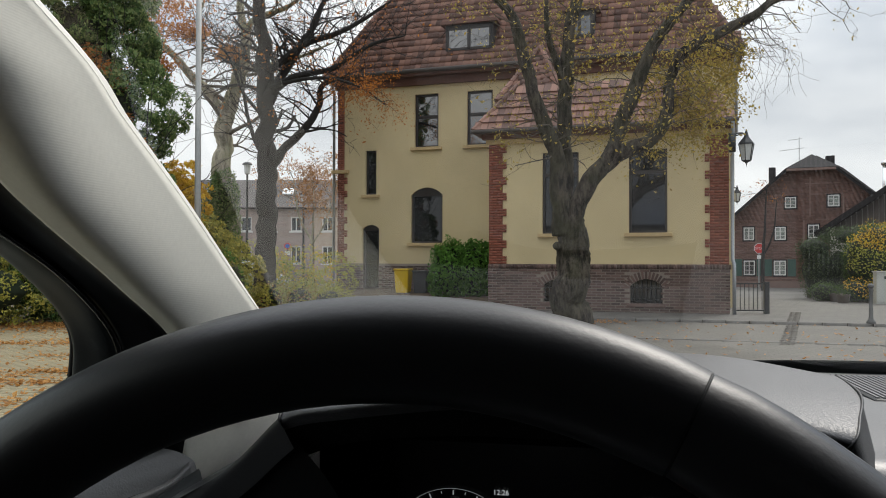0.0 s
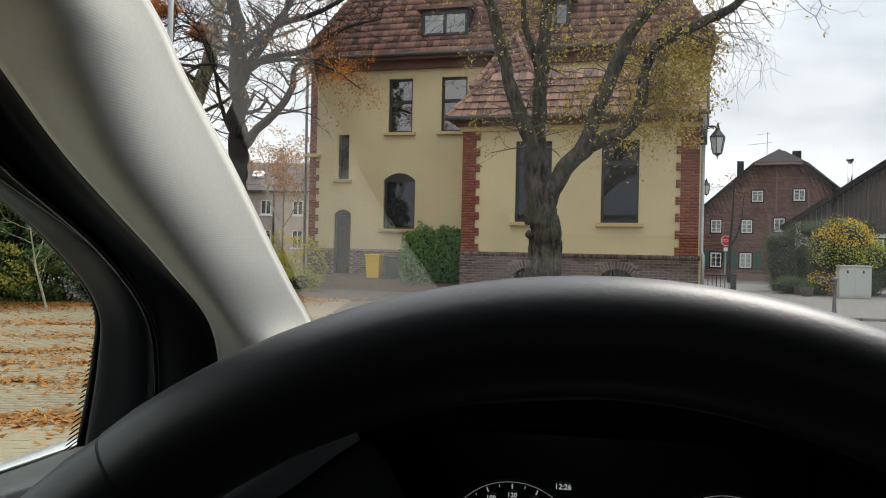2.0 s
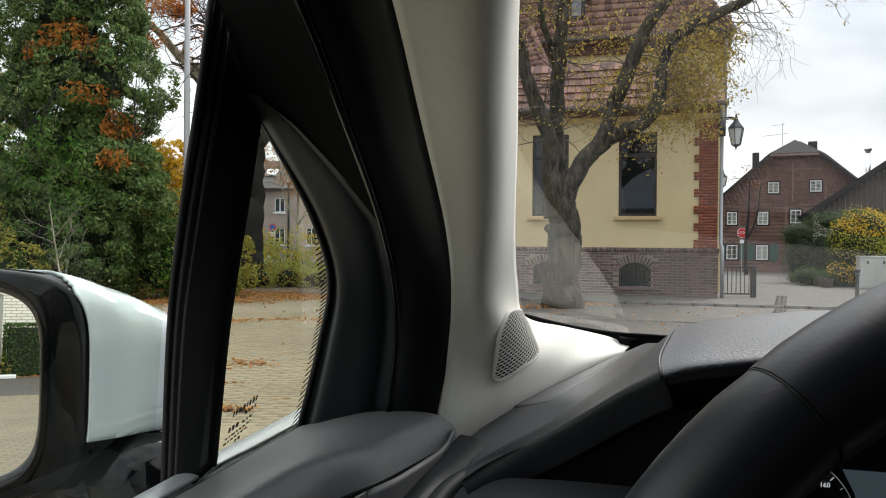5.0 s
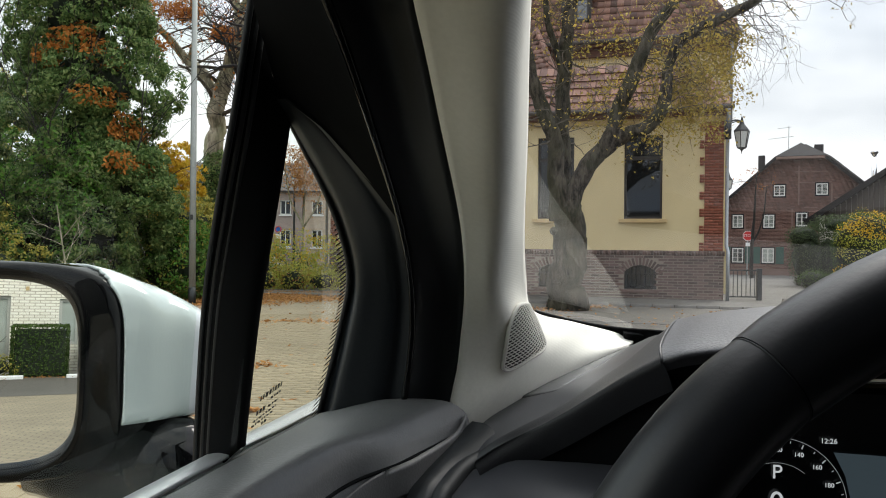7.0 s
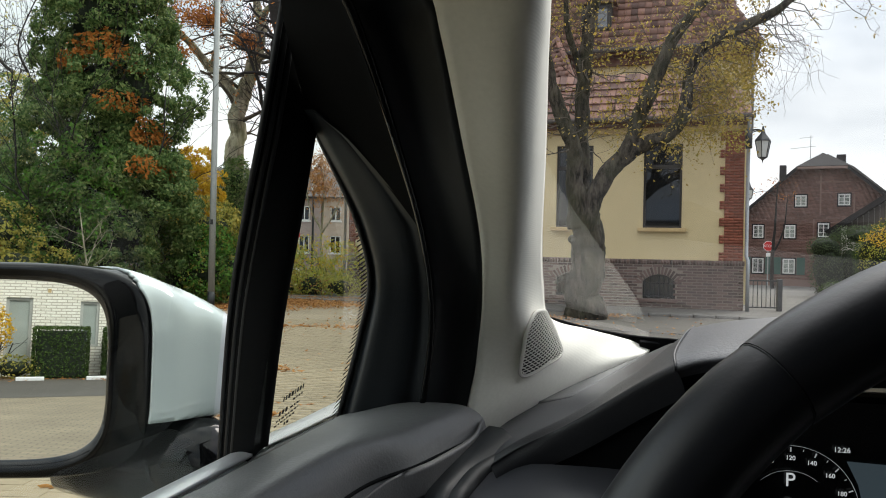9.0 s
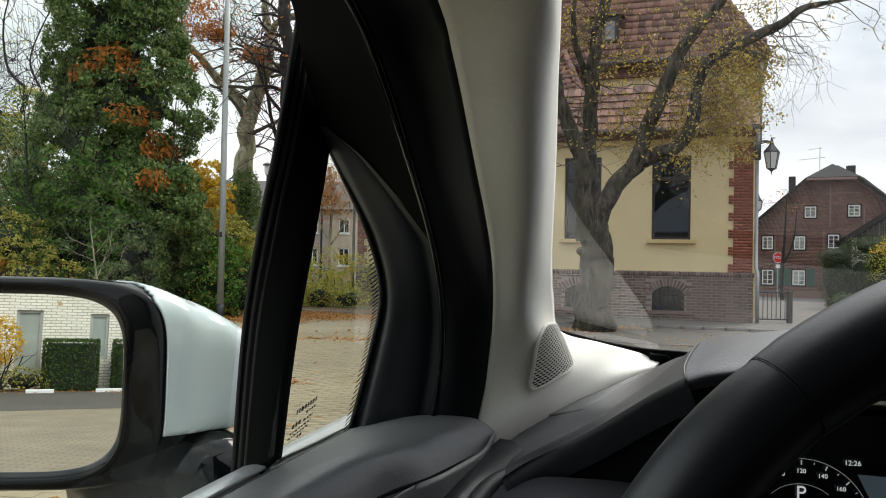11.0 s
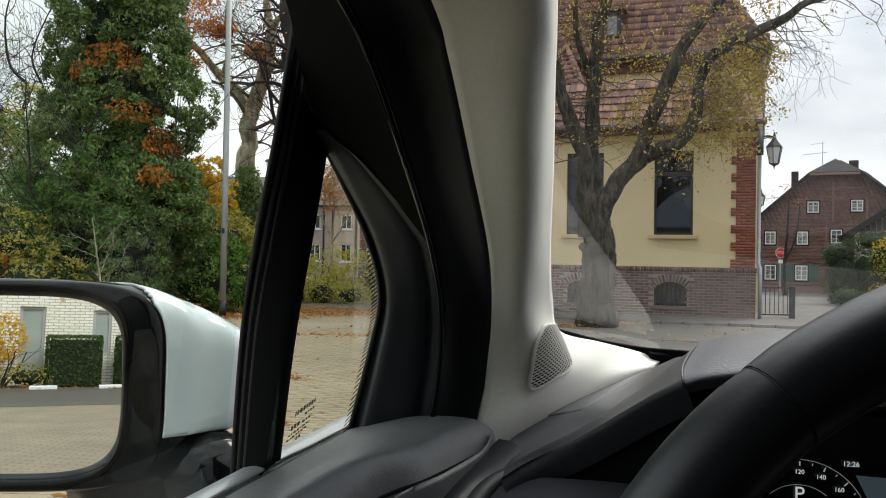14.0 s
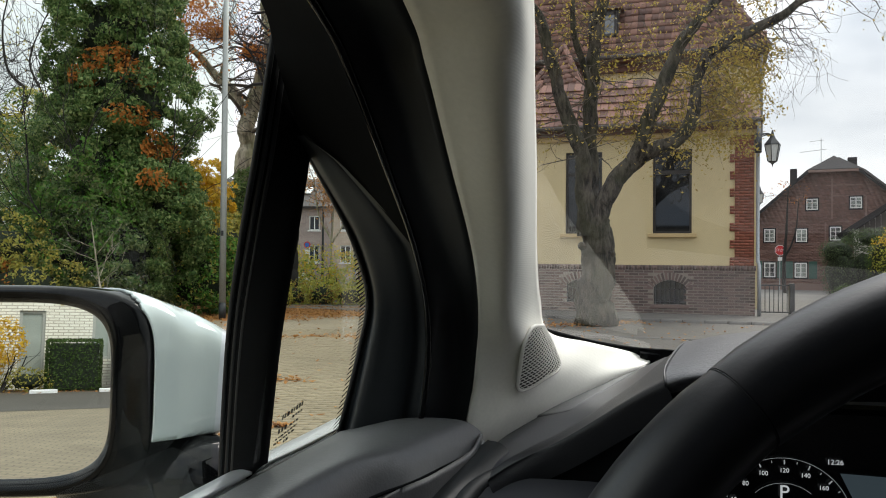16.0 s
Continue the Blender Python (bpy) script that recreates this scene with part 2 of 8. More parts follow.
MAT = {
    "cloth": weave_material("pillar_cloth", (0.70, 0.69, 0.62), 0.0014),
    "trim_light": material("light_trim", (0.50, 0.487, 0.447), 0.75, vary=0.05, scale=200, stain=0.04),
    "plastic": material("black_plastic", (0.008, 0.0102, 0.0122), 0.55, vary=0.15, scale=400, stain=0.03, bump=0.12, bump_scale=1200, spec=0.35),
    "plastic_soft": material("soft_black_plastic", (0.0075, 0.0100, 0.0122), 0.5, vary=0.15, scale=300, stain=0.03, bump=0.2, bump_scale=900, spec=0.3),
    "rubber": material("seal_rubber", (0.008, 0.008, 0.008), 0.6, vary=0.2, scale=100),
    "leather": material("black_leather", (0.085, 0.0855, 0.086), 0.42, vary=0.15, scale=150, stain=0.05, bump=0.4, bump_scale=520),
    "leather_smooth": material("wheel_leather", (0.0095, 0.0108, 0.0135), 0.40, vary=0.15, scale=150, stain=0.03, bump=0.12, bump_scale=600, spec=0.42),
    "dash_top": material("dash_top", (0.05, 0.051, 0.055), 0.4, vary=0.12, scale=300, stain=0.05, bump=0.25, bump_scale=600, spec=0.7),
    "dash_skin": material("dash_skin", (0.011, 0.0118, 0.0138), 0.46, vary=0.15, scale=300, stain=0.06, stain_scale=9, bump=0.35, bump_scale=700, spec=0.4),
    "hood_leather": material("hood_leather", (0.030, 0.031, 0.035), 0.42, vary=0.14, scale=300, stain=0.06, stain_scale=9, bump=0.5, bump_scale=480, spec=0.6),
    "gloss_black": material("gloss_black", (0.0025, 0.0027, 0.003), 0.03, vary=0.1, scale=20, stain=0.0, spec=0.2),
    "white_paint": material("white_paint", (0.50, 0.55, 0.55), 0.12, vary=0.02, scale=5, stain=0.03, coat=0.6),
    "chrome": material("chrome", (0.72, 0.73, 0.74), 0.18, 1.0, vary=0.04, scale=60, stain=0.05),
    "bright_trim": material("bright_trim", (0.62, 0.63, 0.64), 0.32, 0.75, vary=0.05, scale=80, stain=0.1),
    "mirror": material("mirror_silver", (0.76, 0.77, 0.78), 0.0, 1.0, vary=0.0, stain=0.0),
    "glass": glass_material("clear_glass", (0.90, 0.96, 0.90), 1.28),
    "screen_glass": glass_material("windscreen_glass", (0.96, 0.98, 0.97), 1.8),
    "etch": material("etched_marks", (0.03, 0.03, 0.03), 0.7),
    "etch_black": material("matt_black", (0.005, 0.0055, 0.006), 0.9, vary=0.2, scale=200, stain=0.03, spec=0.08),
    "panel_grey": material("panel_grey", (0.028, 0.029, 0.034), 0.38, vary=0.1, scale=300, stain=0.05, bump=0.08, bump_scale=900),
    "dial_line": glow_material("dial_line", (0.75, 0.8, 0.82), 0.22),
    "display": material("display_black", (0.004, 0.005, 0.006), 0.25, stain=0.0),
    "display_blue": glow_material("display_dim", (0.10, 0.14, 0.165), 0.2),
    "digits": glow_material("display_digits", (0.86, 0.9, 0.92), 0.36),
    "needle": glow_material("red_mark", (0.9, 0.06, 0.03), 0.6),
    "roof_cloth": material("roof_cloth", (0.22, 0.215, 0.205), 0.95, vary=0.05, scale=200),
    "carpet": material("carpet", (0.02, 0.02, 0.02), 0.95, vary=0.2, scale=100),
    "grille": material("grille_metal", (0.5, 0.485, 0.44), 0.6, 0.0, vary=0.1, scale=400),
    "render": material("cream_render", (0.60, 0.495, 0.29), 0.9, vary=0.07, scale=6, stain=0.2, stain_scale=0.5, bump=0.2, bump_scale=70),
    "plinth_brick": material("plinth_brick", (0.088, 0.058, 0.05), 0.88, vary=0.45, scale=9, stain=0.2, obj_random=0.8, bump=0.35, bump_scale=60, second=(0.14, 0.092, 0.078)),
    "plinth_brick_joined": material("plinth_brick_joined", (0.088, 0.058, 0.05), 0.88, vary=0.45, scale=9, stain=0.2, island=0.8, bump=0.35, bump_scale=60, second=(0.14, 0.092, 0.078)),
    "red_brick": material("red_brick", (0.235, 0.075, 0.045), 0.88, vary=0.3, scale=9, stain=0.15, island=0.7, bump=0.35, bump_scale=60),
    "mortar": material("mortar", (0.27, 0.23, 0.195), 0.95, vary=0.2, scale=20),
    "mortar_red": material("mortar_red", (0.25, 0.14, 0.1), 0.95, vary=0.2, scale=20),
    "sill": material("sandstone", (0.5, 0.37, 0.19), 0.85, vary=0.15, scale=12, bump=0.2),
    "frame_dark": material("dark_frame", (0.022, 0.018, 0.016), 0.45, vary=0.2, scale=20),
    "pane_dark": material("house_pane", (0.010, 0.011, 0.012), 0.03, vary=0.3, scale=1.5, stain=0.0, spec=0.6),
    "house_pane": material("reflecting_pane", (0.010, 0.011, 0.012), 0.02, vary=0.3, scale=1.5, stain=0.0, spec=1.0),
    "curtain": material("curtain", (0.3, 0.3, 0.3), 0.9, vary=0.2, scale=6),
    "tile": material("roof_tile", (0.143, 0.061, 0.045), 0.7, vary=0.65, scale=5, stain=0.4, stain_scale=0.8, obj_random=0.75, second=(0.185, 0.095, 0.068)),
    "tile_joined": material("roof_tile_joined", (0.143, 0.061, 0.045), 0.7, vary=0.65, scale=5, stain=0.4, stain_scale=0.8, island=0.75, second=(0.185, 0.095, 0.068)),
    "eave": material("eave_boards", (0.115, 0.05, 0.034), 0.7, vary=0.25, scale=10),
    "zinc": material("zinc", (0.36, 0.38, 0.4), 0.45, 0.7, vary=0.15, scale=9, stain=0.25),
    "iron": material("black_iron", (0.02, 0.022, 0.024), 0.5, 0.3, vary=0.2, scale=20),
    "steel_grey": material("grey_steel", (0.3, 0.31, 0.31), 0.5, 0.4, vary=0.12, scale=12, stain=0.2),
    "bollard_grey": material("bollard_grey", (0.09, 0.092, 0.09), 0.55, 0.2, vary=0.2, scale=12, stain=0.3),
    "lamp_glass": material("frosted_lamp_glass", (0.6, 0.62, 0.62), 0.2, vary=0.1, scale=9),
    "bark": bark_material("bark", (0.012, 0.010, 0.008), (0.085, 0.072, 0.056)),
    "bark_twig": material("twig_bark", (0.085, 0.07, 0.052), 0.95, vary=0.4, scale=12, stain=0.2),
    "bark_dark": material("dark_bark", (0.020, 0.0175, 0.0155), 0.95, vary=0.4, scale=12, stain=0.2, bump=0.6, bump_scale=20),
    "bark_pale": bark_material("pale_bark", (0.13, 0.115, 0.085), (0.42, 0.375, 0.285), 6.0),
    "leaf_yellow": leaf_material("yellow_green_leaves", (0.27, 0.18, 0.05), (0.52, 0.37, 0.085), (0.28, 0.235, 0.05)),
    "leaf_rust": leaf_material("rust_leaves", (0.30, 0.105, 0.02), (0.50, 0.20, 0.045)),
    "leaf_ivy": leaf_material("ivy_leaves", (0.045, 0.09, 0.026), (0.24, 0.29, 0.11), (0.10, 0.165, 0.048)),
    "leaf_hedge": leaf_material("hedge_leaves", (0.05, 0.13, 0.018), (0.13, 0.27, 0.045)),
    "leaf_boxed": leaf_material("clipped_leaves", (0.03, 0.06, 0.012), (0.08, 0.13, 0.03)),
    "leaf_gold": leaf_material("golden_leaves", (0.54, 0.31, 0.022), (0.72, 0.50, 0.05)),
    "leaf_lime": leaf_material("lime_leaves", (0.30, 0.33, 0.05), (0.52, 0.50, 0.10)),
    "leaf_olive": leaf_material("olive_leaves", (0.18, 0.20, 0.045), (0.46, 0.39, 0.085)),
    "leaf_brown": leaf_material("dead_leaves", (0.24, 0.10, 0.03), (0.46, 0.24, 0.08), (0.34, 0.16, 0.05)),
    "leaf_conifer": leaf_material("dark_conifer", (0.04, 0.06, 0.03), (0.09, 0.12, 0.055)),
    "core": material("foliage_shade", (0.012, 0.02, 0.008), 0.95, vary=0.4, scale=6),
    "road_tex": paver_material("road_setts", (0.108, 0.099, 0.082), (0.09, 0.083, 0.07), (0.06, 0.054, 0.045), 0.24, 0.12),
    "asphalt": material("asphalt", (0.10, 0.095, 0.086), 0.9, vary=0.2, scale=30, stain=0.35, stain_scale=0.35, bump=0.3, bump_scale=120),
    "paver": material("paver", (0.225, 0.182, 0.115), 0.9, vary=0.16, scale=25, stain=0.3, stain_scale=0.5, obj_random=0.2, bump=0.3, bump_scale=120),
    "paver_joined": material("paver_joined", (0.225, 0.182, 0.115), 0.9, vary=0.16, scale=25, stain=0.3, stain_scale=0.5, island=0.2, bump=0.3, bump_scale=120),
    "paver_tex": paver_material("paver_field", (0.215, 0.175, 0.115), (0.192, 0.156, 0.102), (0.125, 0.10, 0.068), 0.2, 0.1),
    "slab_tex": paver_material("slab_field", (0.098, 0.092, 0.08), (0.083, 0.078, 0.068), (0.055, 0.05, 0.045), 0.3, 0.3),
    "kerb": material("kerb_stone", (0.135, 0.128, 0.118), 0.9, vary=0.25, scale=10, bump=0.3),
    "soil": material("soil", (0.09, 0.065, 0.04), 0.95, vary=0.4, scale=8, bump=0.5, bump_scale=20),
    "old_brick": material("old_brick", (0.155, 0.088, 0.072), 0.9, vary=0.35, scale=4, stain=0.4, stain_scale=0.6, island=0.6),
    "old_band": material("old_band", (0.19, 0.125, 0.105), 0.9, vary=0.2, scale=6),
    "slate": material("dark_roof", (0.024, 0.023, 0.024), 0.92, vary=0.3, scale=9, stain=0.08, spec=0.1),
    "window_white": material("white_frame", (0.68, 0.68, 0.66), 0.5, vary=0.05, scale=9),
    "shutter": material("green_shutter", (0.022, 0.07, 0.055), 0.6, vary=0.2, scale=9),
    "row_brick": paver_material("row_house_brick", (0.30, 0.225, 0.20), (0.24, 0.18, 0.165), (0.30, 0.27, 0.245), 0.25, 0.077, 0.5, 0.0, True),
    "row_render": paver_material("row_house_tan_brick", (0.42, 0.325, 0.25), (0.35, 0.265, 0.20), (0.40, 0.35, 0.29), 0.25, 0.077, 0.5, 0.0, True),
    "row_roof": material("row_roof", (0.06, 0.052, 0.05), 0.8, vary=0.25, scale=9, stain=0.2),
    "barn_board": material("weathered_board", (0.07, 0.06, 0.055), 0.85, vary=0.35, scale=10, island=0.6),
    "pale_wall": material("pale_wall", (0.55, 0.53, 0.5), 0.9, vary=0.08, scale=7),
    "cabinet_grey": material("cabinet_grey", (0.42, 0.43, 0.4), 0.6, vary=0.08, scale=9, stain=0.2),
    "sign_red": material("sign_red", (0.5, 0.03, 0.03), 0.4, vary=0.08, scale=9),
    "sign_white": material("sign_white", (0.75, 0.75, 0.75), 0.4, vary=0.05, scale=9),
    "sign_blue": material("sign_blue", (0.03, 0.12, 0.45), 0.4, vary=0.05, scale=9),
    "bin_yellow": material("bin_yellow", (0.62, 0.42, 0.01), 0.5, vary=0.1, scale=9),
    "bin_black": material("bin_black", (0.03, 0.032, 0.035), 0.5, vary=0.1, scale=9),
    "white_brick": paver_material("white_brick", (0.85, 0.82, 0.72), (0.76, 0.72, 0.62), (0.42, 0.39, 0.33), 0.24, 0.075, 0.5, 0.0, True),
    # pale pane: the reflection on the glass is put into its base colour
    "pane_reflect": material("pale_reflect_pane", (0.36, 0.40, 0.37), 0.15, vary=0.2, scale=2),
    "asphalt_dark": material("dark_asphalt", (0.072, 0.064, 0.053), 0.92, vary=0.2, scale=30, stain=0.3, stain_scale=0.4),
    "terracotta": material("terracotta", (0.3, 0.12, 0.07), 0.85, vary=0.2, scale=9),
    "pot": material("grey_pot", (0.13, 0.11, 0.1), 0.85, vary=0.2, scale=9),
}


MAT["house_pane"].node_tree.nodes["Principled BSDF"].inputs["IOR"].default_value = 1.85


# ---------- building helpers ----------
def mesh_object(name, bm, mat, parent=None, label="", smooth=False, kind=""):
    me = bpy.data.meshes.new(name)
    bm.normal_update()
    bm.to_mesh(me)
    bm.free()
    if smooth:
        for poly in me.polygons:
            poly.use_smooth = True
    me.materials.append(MAT[mat])
    ob = new(name, me)
    if parent:
        ob.parent = parent
    if label or kind:
        tagged(ob, label, kind=kind)
    return ob


def part(name, bm, mat, parent, label="", smooth=False, kind=""):
    return mesh_object(name, bm, mat, parent, label, smooth, kind)


def thing(name, label, category, m=None, group="", kind=""):
    e = new(name)
    e.empty_display_size = 0.2
    if m is not None:
        e.matrix_world = m
    return tagged(e, label, category, group, kind)


def from_arrays(name, verts, faces, mat, parent=None, label="", smooth=False, kind=""):
    """One mesh from an (n, 3) array of corners and an (m, k) array of faces."""
    verts, faces = np.asarray(verts, np.float32), np.asarray(faces, np.int32)
    me = bpy.data.meshes.new(name)
    me.vertices.add(len(verts))
    me.vertices.foreach_set("co", verts.ravel())
    k = faces.shape[1]
    me.loops.add(faces.size)
    me.loops.foreach_set("vertex_index", faces.ravel())
    me.polygons.add(len(faces))
    me.polygons.foreach_set("loop_start", np.arange(0, faces.size, k, dtype=np.int32))
    me.update(calc_edges=True)
    me.validate()
    if smooth:
        me.polygons.foreach_set("use_smooth", np.ones(len(faces), bool))
    me.materials.append(MAT[mat])
    ob = new(name, me)
    if parent:
        ob.parent = parent
    if label or kind:
        tagged(ob, label, kind=kind)
    return ob


def box(bm, x0, x1, y0, y1, z0, z1, bevel=0.0):
    r = bmesh.ops.create_cube(bm, size=1.0)
    vs = r["verts"]
    for v in vs:
        v.co = Vector(((x0 + x1) / 2 + v.co.x * (x1 - x0), (y0 + y1) / 2 + v.co.y * (y1 - y0), (z0 + z1) / 2 + v.co.z * (z1 - z0)))
    if bevel:
        edges = list({e for v in vs for e in v.link_edges})
        bmesh.ops.bevel(bm, geom=edges, offset=bevel, segments=2, profile=0.5, affect="EDGES")
    return bm


def boxbm(*a, bevel=0.0):
    return box(bmesh.new(), *a, bevel=bevel)


def spline(pts, n):
    """n points on a smooth curve through pts."""
    p = np.array(pts, float)
    if len(p) == 2:
        return p[0] + (p[1] - p[0]) * np.linspace(0, 1, n)[:, None]
    p = np.vstack([2 * p[0] - p[1], p, 2 * p[-1] - p[-2]])
    out = []
    for u in np.linspace(0, len(pts) - 1, n):
        i = min(int(u), len(pts) - 2)
        t = u - i
        a, b, c, d = p[i:i + 4]
        out.append(0.5 * (2 * b + (c - a) * t + (2 * a - 5 * b + 4 * c - d) * t * t + (3 * b - a - 3 * c + d) * t ** 3))
    return np.array(out)


def loft(curves, n=40, m=10, thick=0.0, bm=None, front=(0.1, -0.1, 1.38)):
    """A smooth skin over the curves, each a few points long, facing the point front and thickened behind."""
    rows = [spline(c, n) for c in curves]
    cross = [spline([r[i] for r in rows], m) for i in range(n)]
    bm = bm or bmesh.new()
    grid = [[bm.verts.new(p) for p in line] for line in cross]
    faces = [bm.faces.new((grid[i][j], grid[i + 1][j], grid[i + 1][j + 1], grid[i][j + 1])) for i in range(n - 1) for j in range(m - 1)]
    bm.normal_update()
    if sum((Vector(front) - f.calc_center_median()).dot(f.normal) * f.calc_area() for f in faces) < 0:
        bmesh.ops.reverse_faces(bm, faces=faces)
        bm.normal_update()
    if thick:
        bmesh.ops.solidify(bm, geom=faces, thickness=thick)
    return bm


def tube(bm, pts, radii, sides=8, closed=False, smooth_n=0):
    """A round rod along pts; radii one number or one a point."""
    p = np.array(pts, float)
    r = np.full(len(p), radii, float) if np.isscalar(radii) else np.array(radii, float)
    if smooth_n:
        q = spline(np.column_stack([p, r]), smooth_n)
        p, r = q[:, :3], q[:, 3]
    rings, last = [], None
    for i in range(len(p)):
        d = Vector(p[min(i + 1, len(p) - 1)] - p[max(i - 1, 0)])
        if d.length < 1e-9:
            d = Vector((0, 0, 1))
        d.normalize()
        side = last - d * last.dot(d) if last else d.orthogonal()
        if side.length < 1e-6:
            side = d.orthogonal()
        side.normalize()
        last = side
        up = d.cross(side)
        rings.append([bm.verts.new(Vector(p[i]) + (side * math.cos(a) + up * math.sin(a)) * max(r[i], 1e-4)) for a in (2 * math.pi * k / sides for k in range(sides))])
    for a, b in zip(rings, rings[1:]):
        for k in range(sides):
            bm.faces.new((a[k], a[(k + 1) % sides], b[(k + 1) % sides], b[k]))
    bm.faces.new(rings[0][::-1])
    bm.faces.new(rings[-1])
    return bm


def revolve(bm, profile, sides=20, centre=(0, 0, 0)):
    """A turned shape from (radius, height) pairs."""
    rings = [[bm.verts.new((centre[0] + r * math.cos(2 * math.pi * k / sides), centre[1] + r * math.sin(2 * math.pi * k / sides), centre[2] + h)) for k in range(sides)] for r, h in profile]
    for a, b in zip(rings, rings[1:]):
        for k in range(sides):
            bm.faces.new((a[k], a[(k + 1) % sides], b[(k + 1) % sides], b[k]))
    bm.faces.new(rings[0][::-1])
    bm.faces.new(rings[-1])
    return bm


def prism(bm, outline, y0, y1):
    """An (x, z) outline drawn out from y0 to y1."""
    a = [bm.verts.new((x, y0, z)) for x, z in outline]
    b = [bm.verts.new((x, y1, z)) for x, z in outline]
    bm.faces.new(a)
    bm.faces.new(b[::-1])
    for i in range(len(a)):
        j = (i + 1) % len(a)
        bm.faces.new((a[i], b[i], b[j], a[j]))
    bmesh.ops.recalc_face_normals(bm, faces=bm.faces)
    return bm


def boxes(name, items, mat, parent=None, label="", kind="", jitter=0.0, rng=None):
    """Many small blocks (cx, cy, cz, sx, sy, sz) as one mesh."""
    it = np.array(items, float)
    c, s = it[:, None, :3], it[:, None, 3:6] / 2
    unit = np.array([[-1, -1, -1], [1, -1, -1], [1, 1, -1], [-1, 1, -1], [-1, -1, 1], [1, -1, 1], [1, 1, 1], [-1, 1, 1]], float)
    v = c + unit[None] * s
    if jitter:
        v += (rng or np.random.default_rng(5)).normal(0, jitter, (len(it), 1, 3))
    f = np.array([[0, 3, 2, 1], [4, 5, 6, 7], [0, 1, 5, 4], [1, 2, 6, 5], [2, 3, 7, 6], [3, 0, 4, 7]])
    faces = (np.arange(len(it)) * 8)[:, None, None] + f[None]
    return from_arrays(name, v.reshape(-1, 3), faces.reshape(-1, 4), mat, parent, label, kind=kind)


def leaves(name, centres, size, mat, parent=None, rng=None, label="", kind="", flat=0.0, normals=None):
    """A folded leaf of two faces at every centre, each turned its own way."""
    rng = rng or np.random.default_rng(1)
    c = np.asarray(centres, float)
    n = len(c)
    d = rng.normal(size=(n, 3))
    if flat:
        d[:, 2] *= 1 - flat
    d /= np.linalg.norm(d, axis=1)[:, None] + 1e-9
    e = rng.normal(size=(n, 3))
    if normals is not None:
        e = normals + 0.55 * e
        d = d - e * (np.sum(d * e, 1) / (np.sum(e * e, 1) + 1e-9))[:, None]
        d /= np.linalg.norm(d, axis=1)[:, None] + 1e-9
    s = np.cross(d, e)
    s /= np.linalg.norm(s, axis=1)[:, None] + 1e-9
    u = np.cross(d, s)
    L = size * rng.uniform(0.6, 1.3, n)[:, None]
    W = L * rng.uniform(0.4, 0.6, n)[:, None]
    tip, base = c + d * L * 0.5, c - d * L * 0.5
    a, b = c + s * W * 0.5 + u * L * 0.12, c - s * W * 0.5 + u * L * 0.12
    v = np.stack([base, a, tip, b], 1).reshape(-1, 3)
    k = np.arange(n)[:, None] * 4
    f = np.concatenate([k + np.array([[0, 1, 2]]), k + np.array([[0, 2, 3]])], 1).reshape(-1, 3)
    return from_arrays(name, v, f, mat, parent, label, kind=kind)


def font_mesh(name, text, size, m, mat, parent):
    cu = bpy.data.curves.new(name, "FONT")
    cu.body, cu.size, cu.align_x, cu.align_y, cu.extrude = text, size, "CENTER", "CENTER", 0.0002
    tmp = bpy.data.objects.new(name + "_tmp", cu)
    scene.collection.objects.link(tmp)
    bpy.context.view_layer.update()
    me = bpy.data.meshes.new_from_object(tmp.evaluated_get(bpy.context.evaluated_depsgraph_get()))
    bpy.data.objects.remove(tmp)
    me.materials.clear()
    me.materials.append(MAT[mat])
    ob = new(name, me)
    ob.parent = parent
    ob.matrix_basis = m
    return ob


def wall(bm, x0, x1, z0, z1, y, thick, holes):
    """A wall from x0 to x1 in the plane y with rectangular holes (x0, x1, z0, z1) right through it."""
    xs = sorted({x0, x1, *[v for h in holes for v in h[:2]]})
    zs = sorted({z0, z1, *[v for h in holes for v in h[2:]]})
    inside = lambda x, z: any(h[0] < x < h[1] and h[2] < z < h[3] for h in holes)
    for a, b in zip(xs, xs[1:]):
        for c, d in zip(zs, zs[1:]):
            if inside((a + b) / 2, (c + d) / 2):
                continue
            bm.faces.new([bm.verts.new(p) for p in ((a, y, c), (b, y, c), (b, y, d), (a, y, d))])
            bm.faces.new([bm.verts.new(p) for p in ((a, y + thick, c), (a, y + thick, d), (b, y + thick, d), (b, y + thick, c))])
    for a, b, c, d in list(holes) + [(x0, x1, z0, z1)]:
        for p, q in (((a, c), (b, c)), ((b, c), (b, d)), ((b, d), (a, d)), ((a, d), (a, c))):
            bm.faces.new([bm.verts.new(v) for v in ((p[0], y, p[1]), (q[0], y, q[1]), (q[0], y + thick, q[1]), (p[0], y + thick, p[1]))])
    bmesh.ops.remove_doubles(bm, verts=bm.verts, dist=1e-5)
    bmesh.ops.recalc_face_normals(bm, faces=bm.faces)
    return bm


def arch_outline(x0, x1, spring, rise, n=10):
    """Points of a flat arch from (x1, spring) over to (x0, spring)."""
    half, mid = (x1 - x0) / 2, (x0 + x1) / 2
    r = (half * half + rise * rise) / (2 * rise)
    a = math.asin(half / r)
    return [(mid + r * math.sin(t), spring + rise - r + r * math.cos(t)) for t in np.linspace(a, -a, n)]


def face_to(bm, point):
    """Turns every face so that its front looks towards the point."""
    bm.normal_update()
    flip = [f for f in bm.faces if (Vector(point) - f.calc_center_median()).dot(f.normal) < 0]
    bmesh.ops.reverse_faces(bm, faces=flip)


